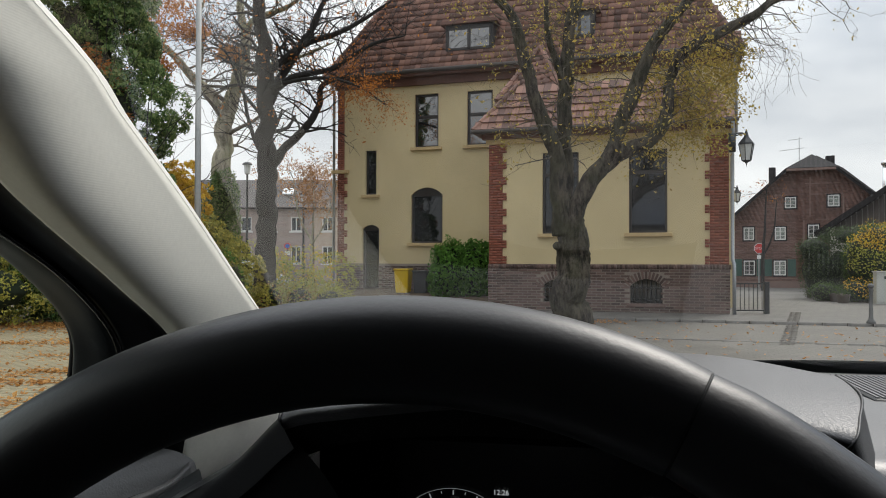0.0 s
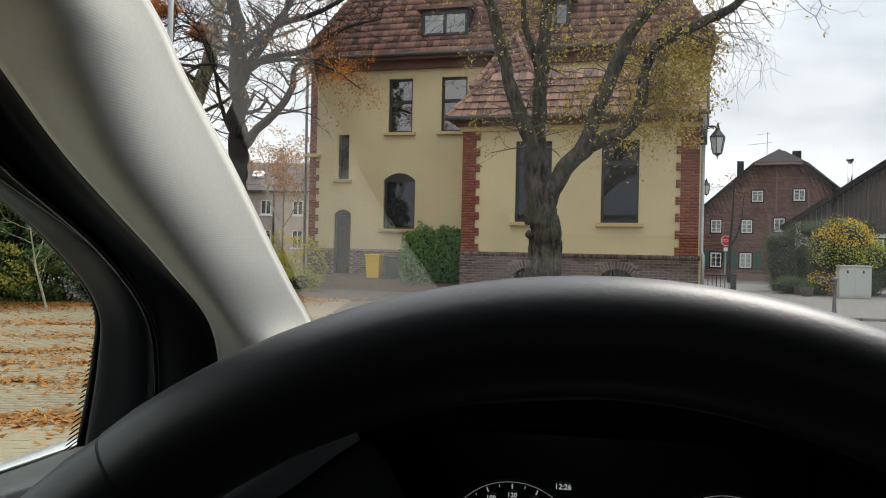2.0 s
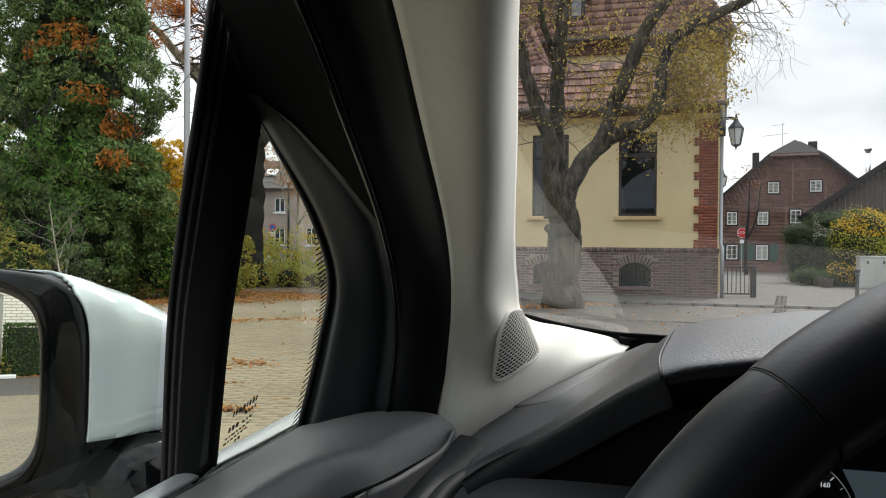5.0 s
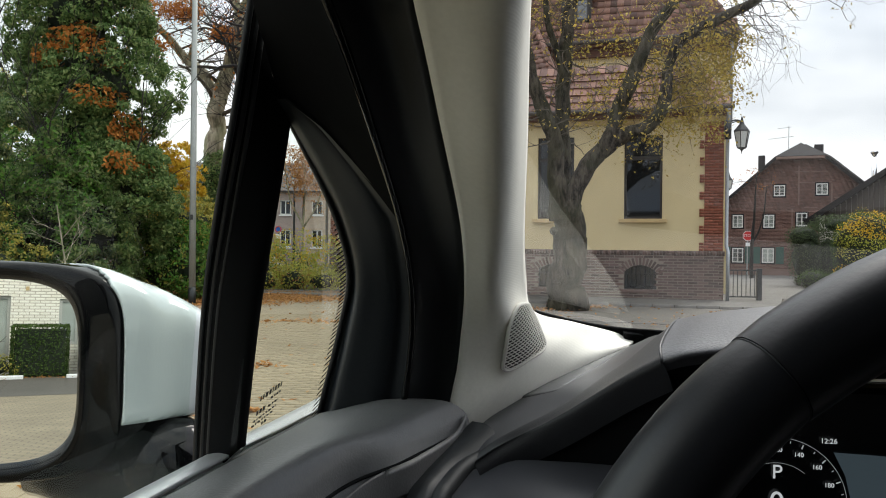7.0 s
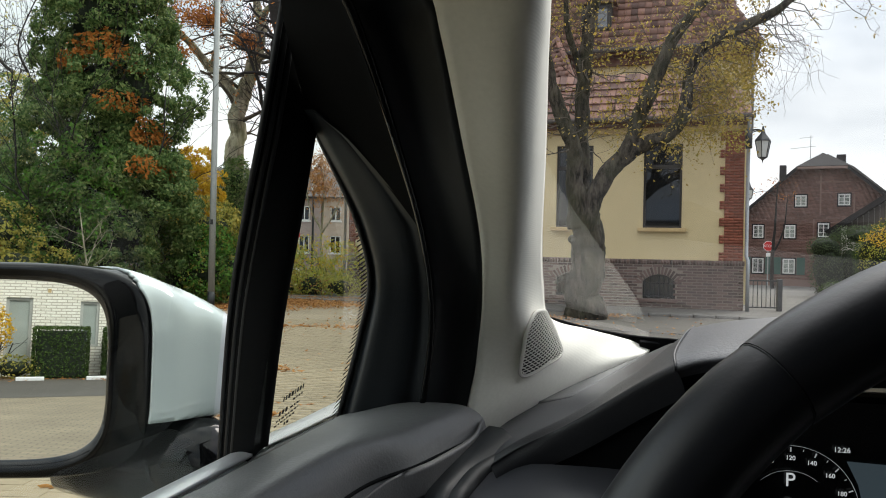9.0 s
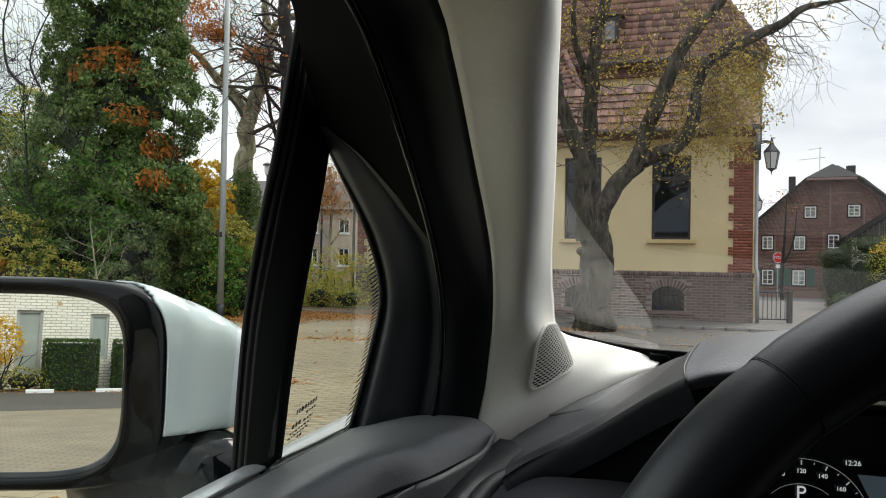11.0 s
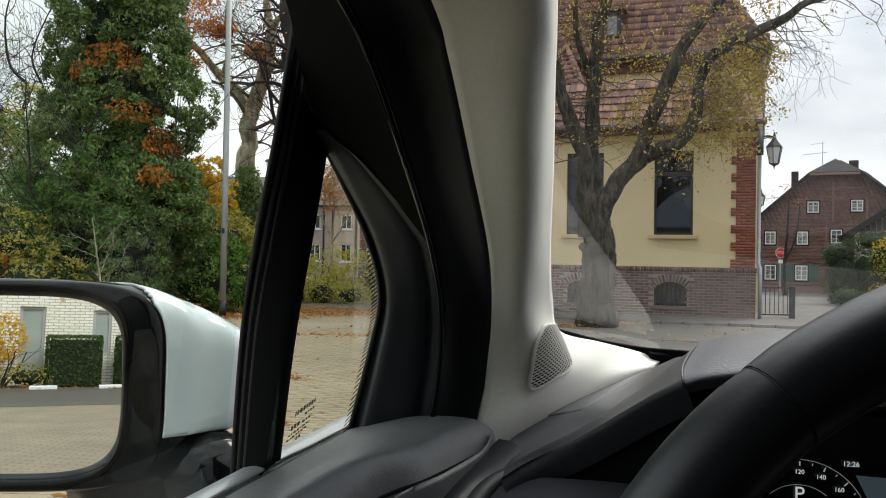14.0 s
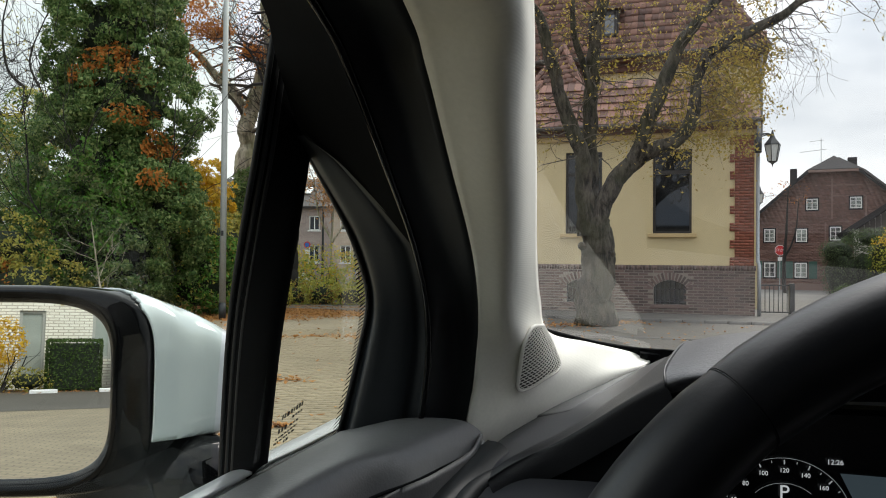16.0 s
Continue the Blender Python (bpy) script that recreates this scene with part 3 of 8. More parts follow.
# ---------- the parked car that the camera sits in ----------
car = thing("car", "white car interior with black dashboard and pale pillar trim", "car", pose(0, 0, 0, 0, 0, -9.5))

PILLAR_SCREEN_EDGE = [(-0.245, 0.10, 1.660), (-0.255, 0.30, 1.630), (-0.266, 0.475, 1.571), (-0.271, 0.535, 1.539), (-0.277, 0.615, 1.497), (-0.286, 0.72, 1.438),
                      (-0.289, 0.79, 1.397), (-0.286, 0.85, 1.362), (-0.249, 0.94, 1.344), (-0.211, 1.02, 1.328), (-0.172, 1.08, 1.312)]
PILLAR_RIDGE = [(-0.272, 0.06, 1.638), (-0.275, 0.25, 1.604), (-0.271, 0.412, 1.551), (-0.275, 0.455, 1.522), (-0.281, 0.508, 1.482), (-0.292, 0.602, 1.436),
                (-0.304, 0.700, 1.386), (-0.290, 0.768, 1.345), (-0.283, 0.80, 1.318), (-0.255, 0.88, 1.308), (-0.185, 1.02, 1.311)]
PILLAR_DOOR_EDGE = [(-0.330, 0.05, 1.625), (-0.325, 0.25, 1.590), (-0.321, 0.412, 1.553), (-0.318, 0.443, 1.531), (-0.317, 0.500, 1.490), (-0.321, 0.604, 1.436),
                    (-0.333, 0.702, 1.385), (-0.343, 0.742, 1.322), (-0.353, 0.757, 1.245), (-0.310, 0.82, 1.245), (-0.178, 1.05, 1.300)]
DOOR_CREASE = [(-0.375, 0.05, 1.625), (-0.370, 0.25, 1.598), (-0.362, 0.40, 1.552), (-0.357, 0.44, 1.527), (-0.357, 0.505, 1.488), (-0.365, 0.606, 1.443),
               (-0.372, 0.677, 1.395), (-0.376, 0.70, 1.346), (-0.386, 0.716, 1.290), (-0.391, 0.722, 1.262)]
GLASS_EDGE = [(-0.392, 0.05, 1.640), (-0.396, 0.25, 1.615), (-0.401, 0.41, 1.572), (-0.407, 0.46, 1.540), (-0.415, 0.523, 1.502), (-0.419, 0.625, 1.449),
              (-0.427, 0.693, 1.400), (-0.442, 0.716, 1.350), (-0.464, 0.733, 1.280), (-0.472, 0.738, 1.252)]

pillar = part("a_pillar_trim", loft([PILLAR_SCREEN_EDGE, PILLAR_RIDGE, PILLAR_DOOR_EDGE], 90, 18, 0.004), "cloth", car, "pale grey knitted pillar trim", True)

# the trim runs on under the glass, out to the screen
# hidden from the seat; added for the windscreen to mirror as a veil
FOOT = PILLAR_SCREEN_EDGE[:]
far_edge = []
for x, y, z in FOOT:
    d = Vector((x + 0.01, y - 0.10, z - 1.448)).normalized()
    k = 0.0
    while k < 0.16 and z + d.z * k - 0.03 * k < 1.430 - 0.842 * (y + d.y * k - 0.895) + 0.151 * (x + d.x * k + 0.359):
        k += 0.004
    far_edge.append((x + d.x * k, y + d.y * k, z + d.z * k - 0.03 * k - 0.001))
part("pillar_return", loft([[(x, y, z - 0.001) for x, y, z in FOOT], far_edge], 60, 6, 0.002, front=(-0.3, 0.9, 2.0)), "trim_light", pillar, smooth=True)

# tweeter grille on the curved foot of the pillar: dark backing, raised rim and a lattice of fine bars
g_mid, g_n = Vector((-0.2935, 0.7798, 1.342)), Vector((0.9585, -0.2682, -0.097)).normalized()
g_v = (Vector((0, 0, 1)) - g_n * g_n.z).normalized()
g_u = g_v.cross(g_n)
g_out = [(0.036, 0.0278), (-0.023, 0.0334), (-0.039, 0.0279), (-0.0423, 0.0161), (-0.0356, -0.0009), (-0.0292, -0.0149), (-0.025, -0.0226), (-0.0186, -0.0261), (-0.0087, -0.024), (0.0105, -0.0166), (0.0405, -0.0114), (0.0501, -0.0073), (0.0474, 0.0032), (0.0508, 0.0148)]
g_at = lambda a, b, d: g_mid + g_u * a + g_v * b + g_n * (d + 0.0056 + 0.0772 * a - 0.0126 * b - 3.052 * a * a - 9.921 * a * b - 5.286 * b * b)
gs = [tuple(q) for q in spline([(*q, 0) for q in g_out + g_out[:1]], 56)[:-1, :2]]


def inside(poly, x, y):
    hit = False
    for (ax, ay), (bx, by) in zip(poly, poly[1:] + poly[:1]):
        if (ay > y) != (by > y) and x < (bx - ax) * (y - ay) / (by - ay) + ax:
            hit = not hit
    return hit


bm = bmesh.new()
for i in np.arange(-0.054, 0.056, 0.003):
    for j in np.arange(-0.03, 0.036, 0.003):
        if inside(gs, i + 0.0015, j + 0.0015):
            bm.faces.new([bm.verts.new(g_at(p, q, 0.002)) for p, q in ((i, j), (i + 0.003, j), (i + 0.003, j + 0.003), (i, j + 0.003))])
bmesh.ops.remove_doubles(bm, verts=bm.verts, dist=1e-5)
grille = part("speaker_grille", bm, "etch_black", pillar, "perforated tweeter grille")
bm = bmesh.new()
tube(bm, [g_at(a, b, 0.0022) for a, b in gs + gs[:2]], 0.0018, 8)
part("grille_rim", bm, "trim_light", pillar, smooth=True)
bm = bmesh.new()
for turn in (40, -40):
    ca, sa = math.cos(radians(turn)), math.sin(radians(turn))
    for k in range(-24, 25):
        line = [(2.0 * (ca * s - sa * k * 0.0027), sa * s + ca * k * 0.0027) for s in np.linspace(-0.06, 0.06, 121)]
        run = [p for p in line if inside(gs, *p)]
        if len(run) > 3:
            tube(bm, [g_at(*p, 0.0034) for p in run[::4] + run[-1:]], 0.00046, 4)
part("grille_mesh", bm, "grille", pillar)

# door frame
seal = [((np.array(a) + np.array(b)) / 2 + np.array((-0.004, 0.022, 0.0))).tolist() for a, b in zip(spline(PILLAR_DOOR_EDGE[:9], 9), DOOR_CREASE[:9])]
door_edge_inner = [tuple(p) for p in spline(PILLAR_DOOR_EDGE[:9], 9)]
part("door_seal", loft([[(x - 0.001, y + 0.002, z) for x, y, z in door_edge_inner], seal, [(x, y + 0.004, z) for x, y, z in DOOR_CREASE]], 70, 10, 0.004), "plastic", car, smooth=True)
bm = bmesh.new()
tube(bm, [(x + 0.001, y - 0.001, z) for x, y, z in DOOR_CREASE], 0.0026, 8, smooth_n=70)
part("seal_bead", bm, "gloss_black", car, smooth=True)
crease_q, glass_q = spline(DOOR_CREASE, 90), spline(GLASS_EDGE, 90)
tip = 38


def between(k, dx, dy, a, b):
    """A line along the frame, k of the way from the crease to the glass; the satin plane narrows to a point at the apex."""
    line = []
    for i in range(a, b, 2):
        g = min(1.0, 0.08 + 0.92 * ((i - tip) / 12) ** 0.65) if i > tip else 0.06
        q = 1 - (1 - k) * g
        line.append(tuple(crease_q[i] * (1 - q) + glass_q[i] * q + np.array((dx, dy * g, 0.0))))
    return line


def over(k, dx, dy, a, b):
    """A line of the header, black for the frame's unlit part, which runs out along the crease beside the satin plane.
    """
    line = []
    for i in range(a, b, 2):
        g = min(1.0, 0.08 + 0.92 * ((i - tip) / 12) ** 0.65) if i > tip else 0.0
        q = k * (1 - g) + 0.02 * k
        line.append(tuple(crease_q[i] * (1 - q) + glass_q[i] * q + np.array((dx * (1 - g), dy * (1 - g) + 0.0015, 0.0))))
    return line


FRAME_CUT = ((0, 0, 0.004), (0.08, 0, 0.006), (0.18, 0.001, 0.006), (0.30, 0.003, 0.001), (0.42, 0.003, -0.003), (0.60, 0.003, -0.0065), (0.80, 0.003, -0.010), (0.86, 0.001, -0.004), (0.90, -0.002, 0.008), (1, -0.002, 0.008))
door_frame = part("door_frame", loft([between(*q, tip, 90) for q in FRAME_CUT], 70, 50), "plastic_soft", car, "satin black door frame trim", True)
# header and upper frame: the shade on them is put into matt black
part("door_header", loft([over(*q, 0, tip + 18) for q in ((0, 0, 0), (0.1, 0, 0.005), (0.3, 0, 0.006), (0.7, 0, 0.006), (1, -0.002, 0.008))], 60, 14), "etch_black", car, smooth=True)
bm = bmesh.new()
tube(bm, [(x - 0.001, y + 0.006, z) for x, y, z in GLASS_EDGE[4:]], 0.0022, 8, smooth_n=60)
part("glass_gasket", bm, "rubber", car, smooth=True)

# upright between quarter light and door glass, with its ribbed run channel
DIV_L = [(-0.402, 0.452, 1.588), (-0.431, 0.483, 1.500), (-0.4545, 0.5126, 1.4504), (-0.484, 0.553, 1.376), (-0.515, 0.602, 1.241)]
DIV_R = [(-0.405, 0.505, 1.560), (-0.414, 0.520, 1.510), (-0.426, 0.529, 1.452), (-0.445, 0.546, 1.377), (-0.4665, 0.574, 1.285)]
mixed = lambda k, d: [(a[0] * (1 - k) + b[0] * k, a[1] * (1 - k) + b[1] * k - d, a[2] * (1 - k) + b[2] * k) for a, b in zip(DIV_L, DIV_R)]
divider = part("quarter_light_post", loft([mixed(0, -0.012), mixed(0.01, 0.0), mixed(0.5, 0.004), mixed(0.98, 0.001), mixed(1, -0.012)], 40, 16, 0.003), "etch_black", car, "black window divider", True)
for k in (0.09, 0.24, 0.38):
    bm = bmesh.new()
    tube(bm, mixed(k, 0.002), 0.002, 6, smooth_n=40)
    part("run_channel", bm, "plastic", car, smooth=True)
bm = bmesh.new()
tube(bm, [(-0.390, 0.44, 1.590), (-0.384, 0.30, 1.628), (-0.378, 0.05, 1.668), (-0.378, -0.6, 1.69)], [0.008, 0.014, 0.02, 0.022], 12, smooth_n=30)
part("upper_door_rail", bm, "plastic", car, smooth=True)

# panes of the door
glass_x = lambda z, d=0.0: -0.463 + 0.221 * (z - 1.285) + d
bm = bmesh.new()
PANE_EDGE = [(0.528, 1.5029), (0.655, 1.450), (0.737, 1.398), (0.7475, 1.3464), (0.741, 1.2785), (0.739, 1.252)]
outline = [(0.50, 1.53)] + [(y + 0.008, z + 0.004) for y, z in spline(PANE_EDGE, 24)] + [(0.565, 1.265), (0.535, 1.42), (0.495, 1.535)]
bm.faces.new([bm.verts.new((glass_x(z, -0.004), y, z)) for y, z in outline])
face_to(bm, (0, 0, 1.4))
quarter = part("quarter_light", bm, "glass", car, "clear fixed quarter glass")
quarter.visible_shadow = False
bm = bmesh.new()
bm.faces.new([bm.verts.new((glass_x(z, -0.042), y, z)) for y, z in ((0.585, 1.25), (0.528, 1.45), (0.475, 1.585), (0.30, 1.63), (0.05, 1.66), (-0.6, 1.68), (-0.6, 1.25))])
face_to(bm, (0, 0, 1.4))
pane = part("door_glass", bm, "glass", car, "clear door window glass")
pane.visible_shadow = False

# maker's etching on the quarter light: plain bars
rng = np.random.default_rng(3)
bm = bmesh.new()
for row, (zz, h, y0, y1) in enumerate(((1.3185, 0.0036, 0.592, 0.630), (1.3130, 0.0018, 0.612, 0.630), (1.3085, 0.0034, 0.590, 0.606), (1.3075, 0.0016, 0.610, 0.628), (1.3035, 0.0014, 0.588, 0.626), (1.3005, 0.0014, 0.586, 0.622), (1.2970, 0.0022, 0.604, 0.614))):
    y = y0
    while y < y1:
        w = rng.uniform(0.0022, 0.0052)
        z = zz + (y - 0.605) * 0.12
        for a, b in ((z - h / 2, z + h / 2),):
            bm.faces.new([bm.verts.new((glass_x(q, -0.0025), p, q)) for p, q in ((y, a), (min(y + w, y1), a), (min(y + w, y1), b), (y, b))])
        y += w + 0.0016
part("glass_marking", bm, "etch", quarter)
bm = bmesh.new()
edge = spline(PANE_EDGE, 300)
edge = edge[np.searchsorted(-edge[:, 1], -1.452):]
for k in range(0, len(edge) - 1, 4):
    y, z = edge[k]
    y += 0.001
    w = 0.021 * min(1, k / 40)
    bm.faces.new([bm.verts.new((glass_x(q, -0.0022), p, q)) for p, q in ((y - w, z - w * 0.25 - 0.0007), (y, z - 0.0007), (y, z + 0.0008), (y - w, z - w * 0.25 + 0.0008))])
part("printed_edge", bm, "etch_black", quarter)

# belt line: chrome strip, rubber lip
part("window_sill_trim", loft([[(-0.473, 0.80, 1.2735), (-0.473, 0.7623, 1.2754), (-0.473, 0.663, 1.2789), (-0.473, 0.5935, 1.2823), (-0.473, 0.5248, 1.2822), (-0.473, 0.0, 1.292)], [(-0.482, 0.81, 1.2765), (-0.482, 0.79, 1.2768), (-0.482, 0.687, 1.2795), (-0.482, 0.615, 1.2822), (-0.482, 0.543, 1.2825), (-0.482, 0.0, 1.292)],
      [(-0.492, 0.85, 1.2735), (-0.492, 0.8183, 1.2747), (-0.492, 0.7112, 1.2769), (-0.492, 0.6362, 1.2791), (-0.492, 0.5621, 1.2796), (-0.492, 0.0, 1.289)]], 50, 10, 0.002), "bright_trim", car, "bright brushed trim ledge under the panes", True)
bm = bmesh.new()
tube(bm, [(-0.469, 0.755, 1.2715), (-0.469, 0.66, 1.2745), (-0.469, 0.59, 1.2775), (-0.469, 0.45, 1.2775), (-0.469, -0.2, 1.287)], 0.003, 8, smooth_n=40)
part("belt_seal", bm, "rubber", car, smooth=True)

# padded door top with a stitched seam, and the door panel under it
BACK = lambda x, z: [(x, 0.30, z), (x, -0.6, z + 0.003)]
PAD = [[(-0.462, 0.728, 1.2785), (-0.462, 0.700, 1.279), (-0.461, 0.62, 1.282), (-0.460, 0.50, 1.286)] + BACK(-0.460, 1.290),
       [(-0.425, 0.722, 1.2895), (-0.427, 0.695, 1.2890), (-0.434, 0.62, 1.2878), (-0.441, 0.51, 1.289)] + BACK(-0.446, 1.292),
       [(-0.391, 0.714, 1.2970), (-0.396, 0.690, 1.2950), (-0.410, 0.625, 1.2908), (-0.428, 0.52, 1.2895)] + BACK(-0.433, 1.292),
       [(-0.352, 0.722, 1.2955), (-0.362, 0.698, 1.2938), (-0.388, 0.635, 1.2888), (-0.416, 0.54, 1.2868)] + BACK(-0.422, 1.288),
       [(-0.337, 0.738, 1.2840), (-0.346, 0.712, 1.2830), (-0.375, 0.642, 1.2795), (-0.408, 0.55, 1.2755)] + BACK(-0.412, 1.276),
       [(-0.332, 0.740, 1.272), (-0.340, 0.715, 1.271), (-0.369, 0.640, 1.266), (-0.402, 0.560, 1.261)] + BACK(-0.406, 1.260)]
part("door_pad", loft(PAD, 80, 30), "leather", car, "grained black leather door top", True)
bm = bmesh.new()
tube(bm, [(x + 0.0012, y, z - 0.001) for x, y, z in PAD[5]], 0.0014, 6, smooth_n=80)
part("stitched_seam", bm, "etch_black", car, smooth=True)
LOW = [list(PAD[5]), [(-0.333, 0.735, 1.255), (-0.338, 0.708, 1.248), (-0.360, 0.645, 1.243), (-0.390, 0.565, 1.236), (-0.394, 0.30, 1.23), (-0.394, -0.6, 1.23)],
       [(-0.34, 0.73, 1.22), (-0.345, 0.70, 1.21), (-0.362, 0.645, 1.205), (-0.388, 0.565, 1.20), (-0.392, 0.30, 1.20), (-0.392, -0.6, 1.20)],
       [(-0.37, 0.73, 0.5), (-0.38, 0.70, 0.5), (-0.40, 0.64, 0.5), (-0.41, 0.52, 0.5), (-0.41, 0.30, 0.5), (-0.41, -0.6, 0.5)]]
part("door_panel", loft(LOW, 80, 24), "leather", car, smooth=True)

# ---- wing mirror ----
mn = Vector((0.278, -0.96, 0.047)).normalized()
ma = Vector((0.96, 0.278, 0)).normalized()
mb = mn.cross(ma)
if mb.z < 0:
    mb.negate()
MC = Vector((-0.708, 0.582, 1.328))


def mirror_ring(s, wl_, wr_, h, n, sides=144):
    pts = []
    for k in range(sides):
        t = 2 * math.pi * k / sides
        c, d = math.cos(t), math.sin(t)
        u = (wr_ if c > 0 else wl_) * math.copysign(abs(c) ** (2 / n), c)
        v = h * math.copysign(abs(d) ** (2 / n), d)
        pts.append((u, v))
    return [(MC + ma * u + mb * v - mn * s, u, v, s) for u, v in pts]


MIRROR_RINGS = [(0.002, 0.107, 0.100, 0.068, 4.4), (-0.003, 0.1085, 0.1015, 0.0695, 4.4), (-0.008, 0.111, 0.105, 0.0725, 4.4), (-0.0095, 0.117, 0.1065, 0.0765, 4.4), (-0.0085, 0.119, 0.122, 0.0790, 4.6), (-0.007, 0.121, 0.133, 0.0805, 4.6),
                (-0.003, 0.123, 0.138, 0.082, 4.4), (0.006, 0.124, 0.148, 0.0822, 4.3), (0.014, 0.124, 0.155, 0.0815, 4.1), (0.030, 0.122, 0.167, 0.0785, 3.6), (0.050, 0.118, 0.186, 0.073, 3.1), (0.075, 0.108, 0.198, 0.062, 2.8), (0.10, 0.085, 0.18, 0.049, 2.7), (0.118, 0.05, 0.10, 0.03, 2.5), (0.124, 0.01, 0.02, 0.006, 2.2)]
rings = [mirror_ring(*r) for r in spline(MIRROR_RINGS, 70)]
body, cap = bmesh.new(), bmesh.new()
for a, b in zip(rings, rings[1:]):
    for k in range(len(a)):
        quad = [a[k], a[(k + 1) % 144], b[(k + 1) % 144], b[k]]
        u, v, s = (sum(q[i] for q in quad) / 4 for i in (1, 2, 3))
        target = cap if s > 0.022 - 0.0275 * min(1, max(0, (u - 0.085) / 0.04)) else body
        target.faces.new([target.verts.new(q[0]) for q in quad])
for b in (body, cap):
    bmesh.ops.remove_doubles(b, verts=b.verts, dist=1e-5)
    bmesh.ops.recalc_face_normals(b, faces=b.faces)
under = cap.copy()
bmesh.ops.bisect_plane(cap, geom=cap.verts[:] + cap.edges[:] + cap.faces[:], plane_co=MC - mb * 0.04, plane_no=mb, clear_inner=True)
bmesh.ops.bisect_plane(under, geom=under.verts[:] + under.edges[:] + under.faces[:], plane_co=MC - mb * 0.0405, plane_no=mb, clear_outer=True)
mirror = part("wing_mirror", body, "gloss_black", car, "gloss black wing mirror housing", True)
cap.normal_update()
bmesh.ops.solidify(cap, geom=cap.faces[:], thickness=-0.002)
part("housing_underside", under, "gloss_black", mirror, smooth=True)
part("mirror_cap", cap, "white_paint", mirror, "white painted mirror cap", True)
bm = bmesh.new()
bm.faces.new([bm.verts.new(p[0]) for p in mirror_ring(-0.0005, 0.1078, 0.1008, 0.0688, 4.4)])
part("mirror_glass", bm, "mirror", mirror, "silvered mirror glass")
bm = bmesh.new()
tube(bm, [MC + ma * 0.06 - mb * 0.07 - mn * 0.05, MC + ma * 0.14 - mb * 0.085 - mn * 0.04, (-0.562, 0.655, 1.252), (-0.525, 0.68, 1.228), (-0.48, 0.69, 1.21)], [0.034, 0.036, 0.036, 0.034, 0.034], 16, smooth_n=16)
part("mirror_foot", bm, "gloss_black", mirror, smooth=True)

# ---- dashboard ----
DASH_SAIL = [(-0.345, 0.742, 1.252), (-0.333, 0.752, 1.263), (-0.308, 0.80, 1.277), (-0.274, 0.86, 1.288), (-0.230, 0.95, 1.297), (-0.165, 1.07, 1.309)]
DASH_LIP = [(-0.3102, 0.663, 1.272), (-0.2992, 0.668, 1.2796), (-0.2786, 0.68, 1.2896), (-0.2488, 0.702, 1.3021), (-0.227, 0.708, 1.3189), (-0.2051, 0.711, 1.3341), (-0.1853, 0.715, 1.3515), (-0.1648, 0.715, 1.3689)]
DASH_CREASE = [(-0.3156, 0.648, 1.2648), (-0.2941, 0.652, 1.2791), (-0.2708, 0.645, 1.293), (-0.2489, 0.632, 1.3087), (-0.2285, 0.617, 1.3252), (-0.2101, 0.60, 1.3408), (-0.1909, 0.58, 1.3554)]
lip_q, crease_q = spline(DASH_LIP, 9), spline(DASH_CREASE, 9)
groove = [(x - 0.003, y + 0.006, z - 0.004) for x, y, z in DASH_LIP[:-1]] + [(-0.178, 0.73, 1.355)]
flat_mid = [tuple(np.array(a) * 0.5 + np.array(b) * 0.5 + np.array((0, 0, 0.002))) for a, b in zip(spline(DASH_SAIL, 8), groove)]
part("dash_side_top", loft([DASH_SAIL, flat_mid, groove], 50, 12), "panel_grey", car, "smooth dark grey dashboard end", True)
# a raised plate on the far half of the end, stepped over the rest
plate_out = [(x, y, z + 0.002) for x, y, z in spline(DASH_SAIL, 20)[9:]]
plate_in = [(x, y, z + 0.002) for x, y, z in (spline(DASH_SAIL, 20)[9:] * 0.42 + spline(groove, 20)[9:] * 0.58)]
plate_in[0] = plate_out[0]
part("dash_end_plate", loft([plate_out, plate_in, [(x, y - 0.002, z - 0.004) for x, y, z in plate_in]], 30, 6), "dash_top", car, smooth=True)
lip_mid = [tuple(a * 0.6 + b * 0.4 + np.array((-0.001, -0.003, 0.0035))) for a, b in zip(lip_q, crease_q)]
lip_low = [tuple(a * 0.15 + b * 0.85 + np.array((0.0005, -0.003, 0.002))) for a, b in zip(lip_q, crease_q)]
part("dash_lip", loft([[(x + 0.001, y + 0.006, z - 0.003) for x, y, z in lip_q], [tuple(p) for p in lip_q], lip_mid, lip_low, [tuple(p) for p in crease_q], [(x + 0.004, y - 0.001, z - 0.008) for x, y, z in crease_q], [(x + 0.008, y + 0.004, z - 0.02) for x, y, z in crease_q]], 60, 30), "dash_skin", car, "soft black dashboard lip", True)
DASH_UNDER = [[(x + 0.004, y + 0.003, z - 0.008) for x, y, z in DASH_CREASE], [(-0.32, 0.672, 1.225), (-0.285, 0.668, 1.24), (-0.24, 0.655, 1.258), (-0.20, 0.635, 1.275), (-0.16, 0.61, 1.295)],
              [(-0.33, 0.70, 1.15), (-0.30, 0.69, 1.16), (-0.25, 0.68, 1.17), (-0.2, 0.67, 1.18), (-0.14, 0.67, 1.19)], [(-0.36, 0.66, 0.8), (-0.30, 0.66, 0.8), (-0.25, 0.66, 0.8), (-0.2, 0.66, 0.8), (-0.14, 0.66, 0.8)]]
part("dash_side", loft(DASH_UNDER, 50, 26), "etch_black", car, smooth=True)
END_OUT = [(-0.330, 0.738, 1.276), (-0.348, 0.700, 1.262), (-0.359, 0.660, 1.252), (-0.363, 0.630, 1.241), (-0.366, 0.600, 1.21)]
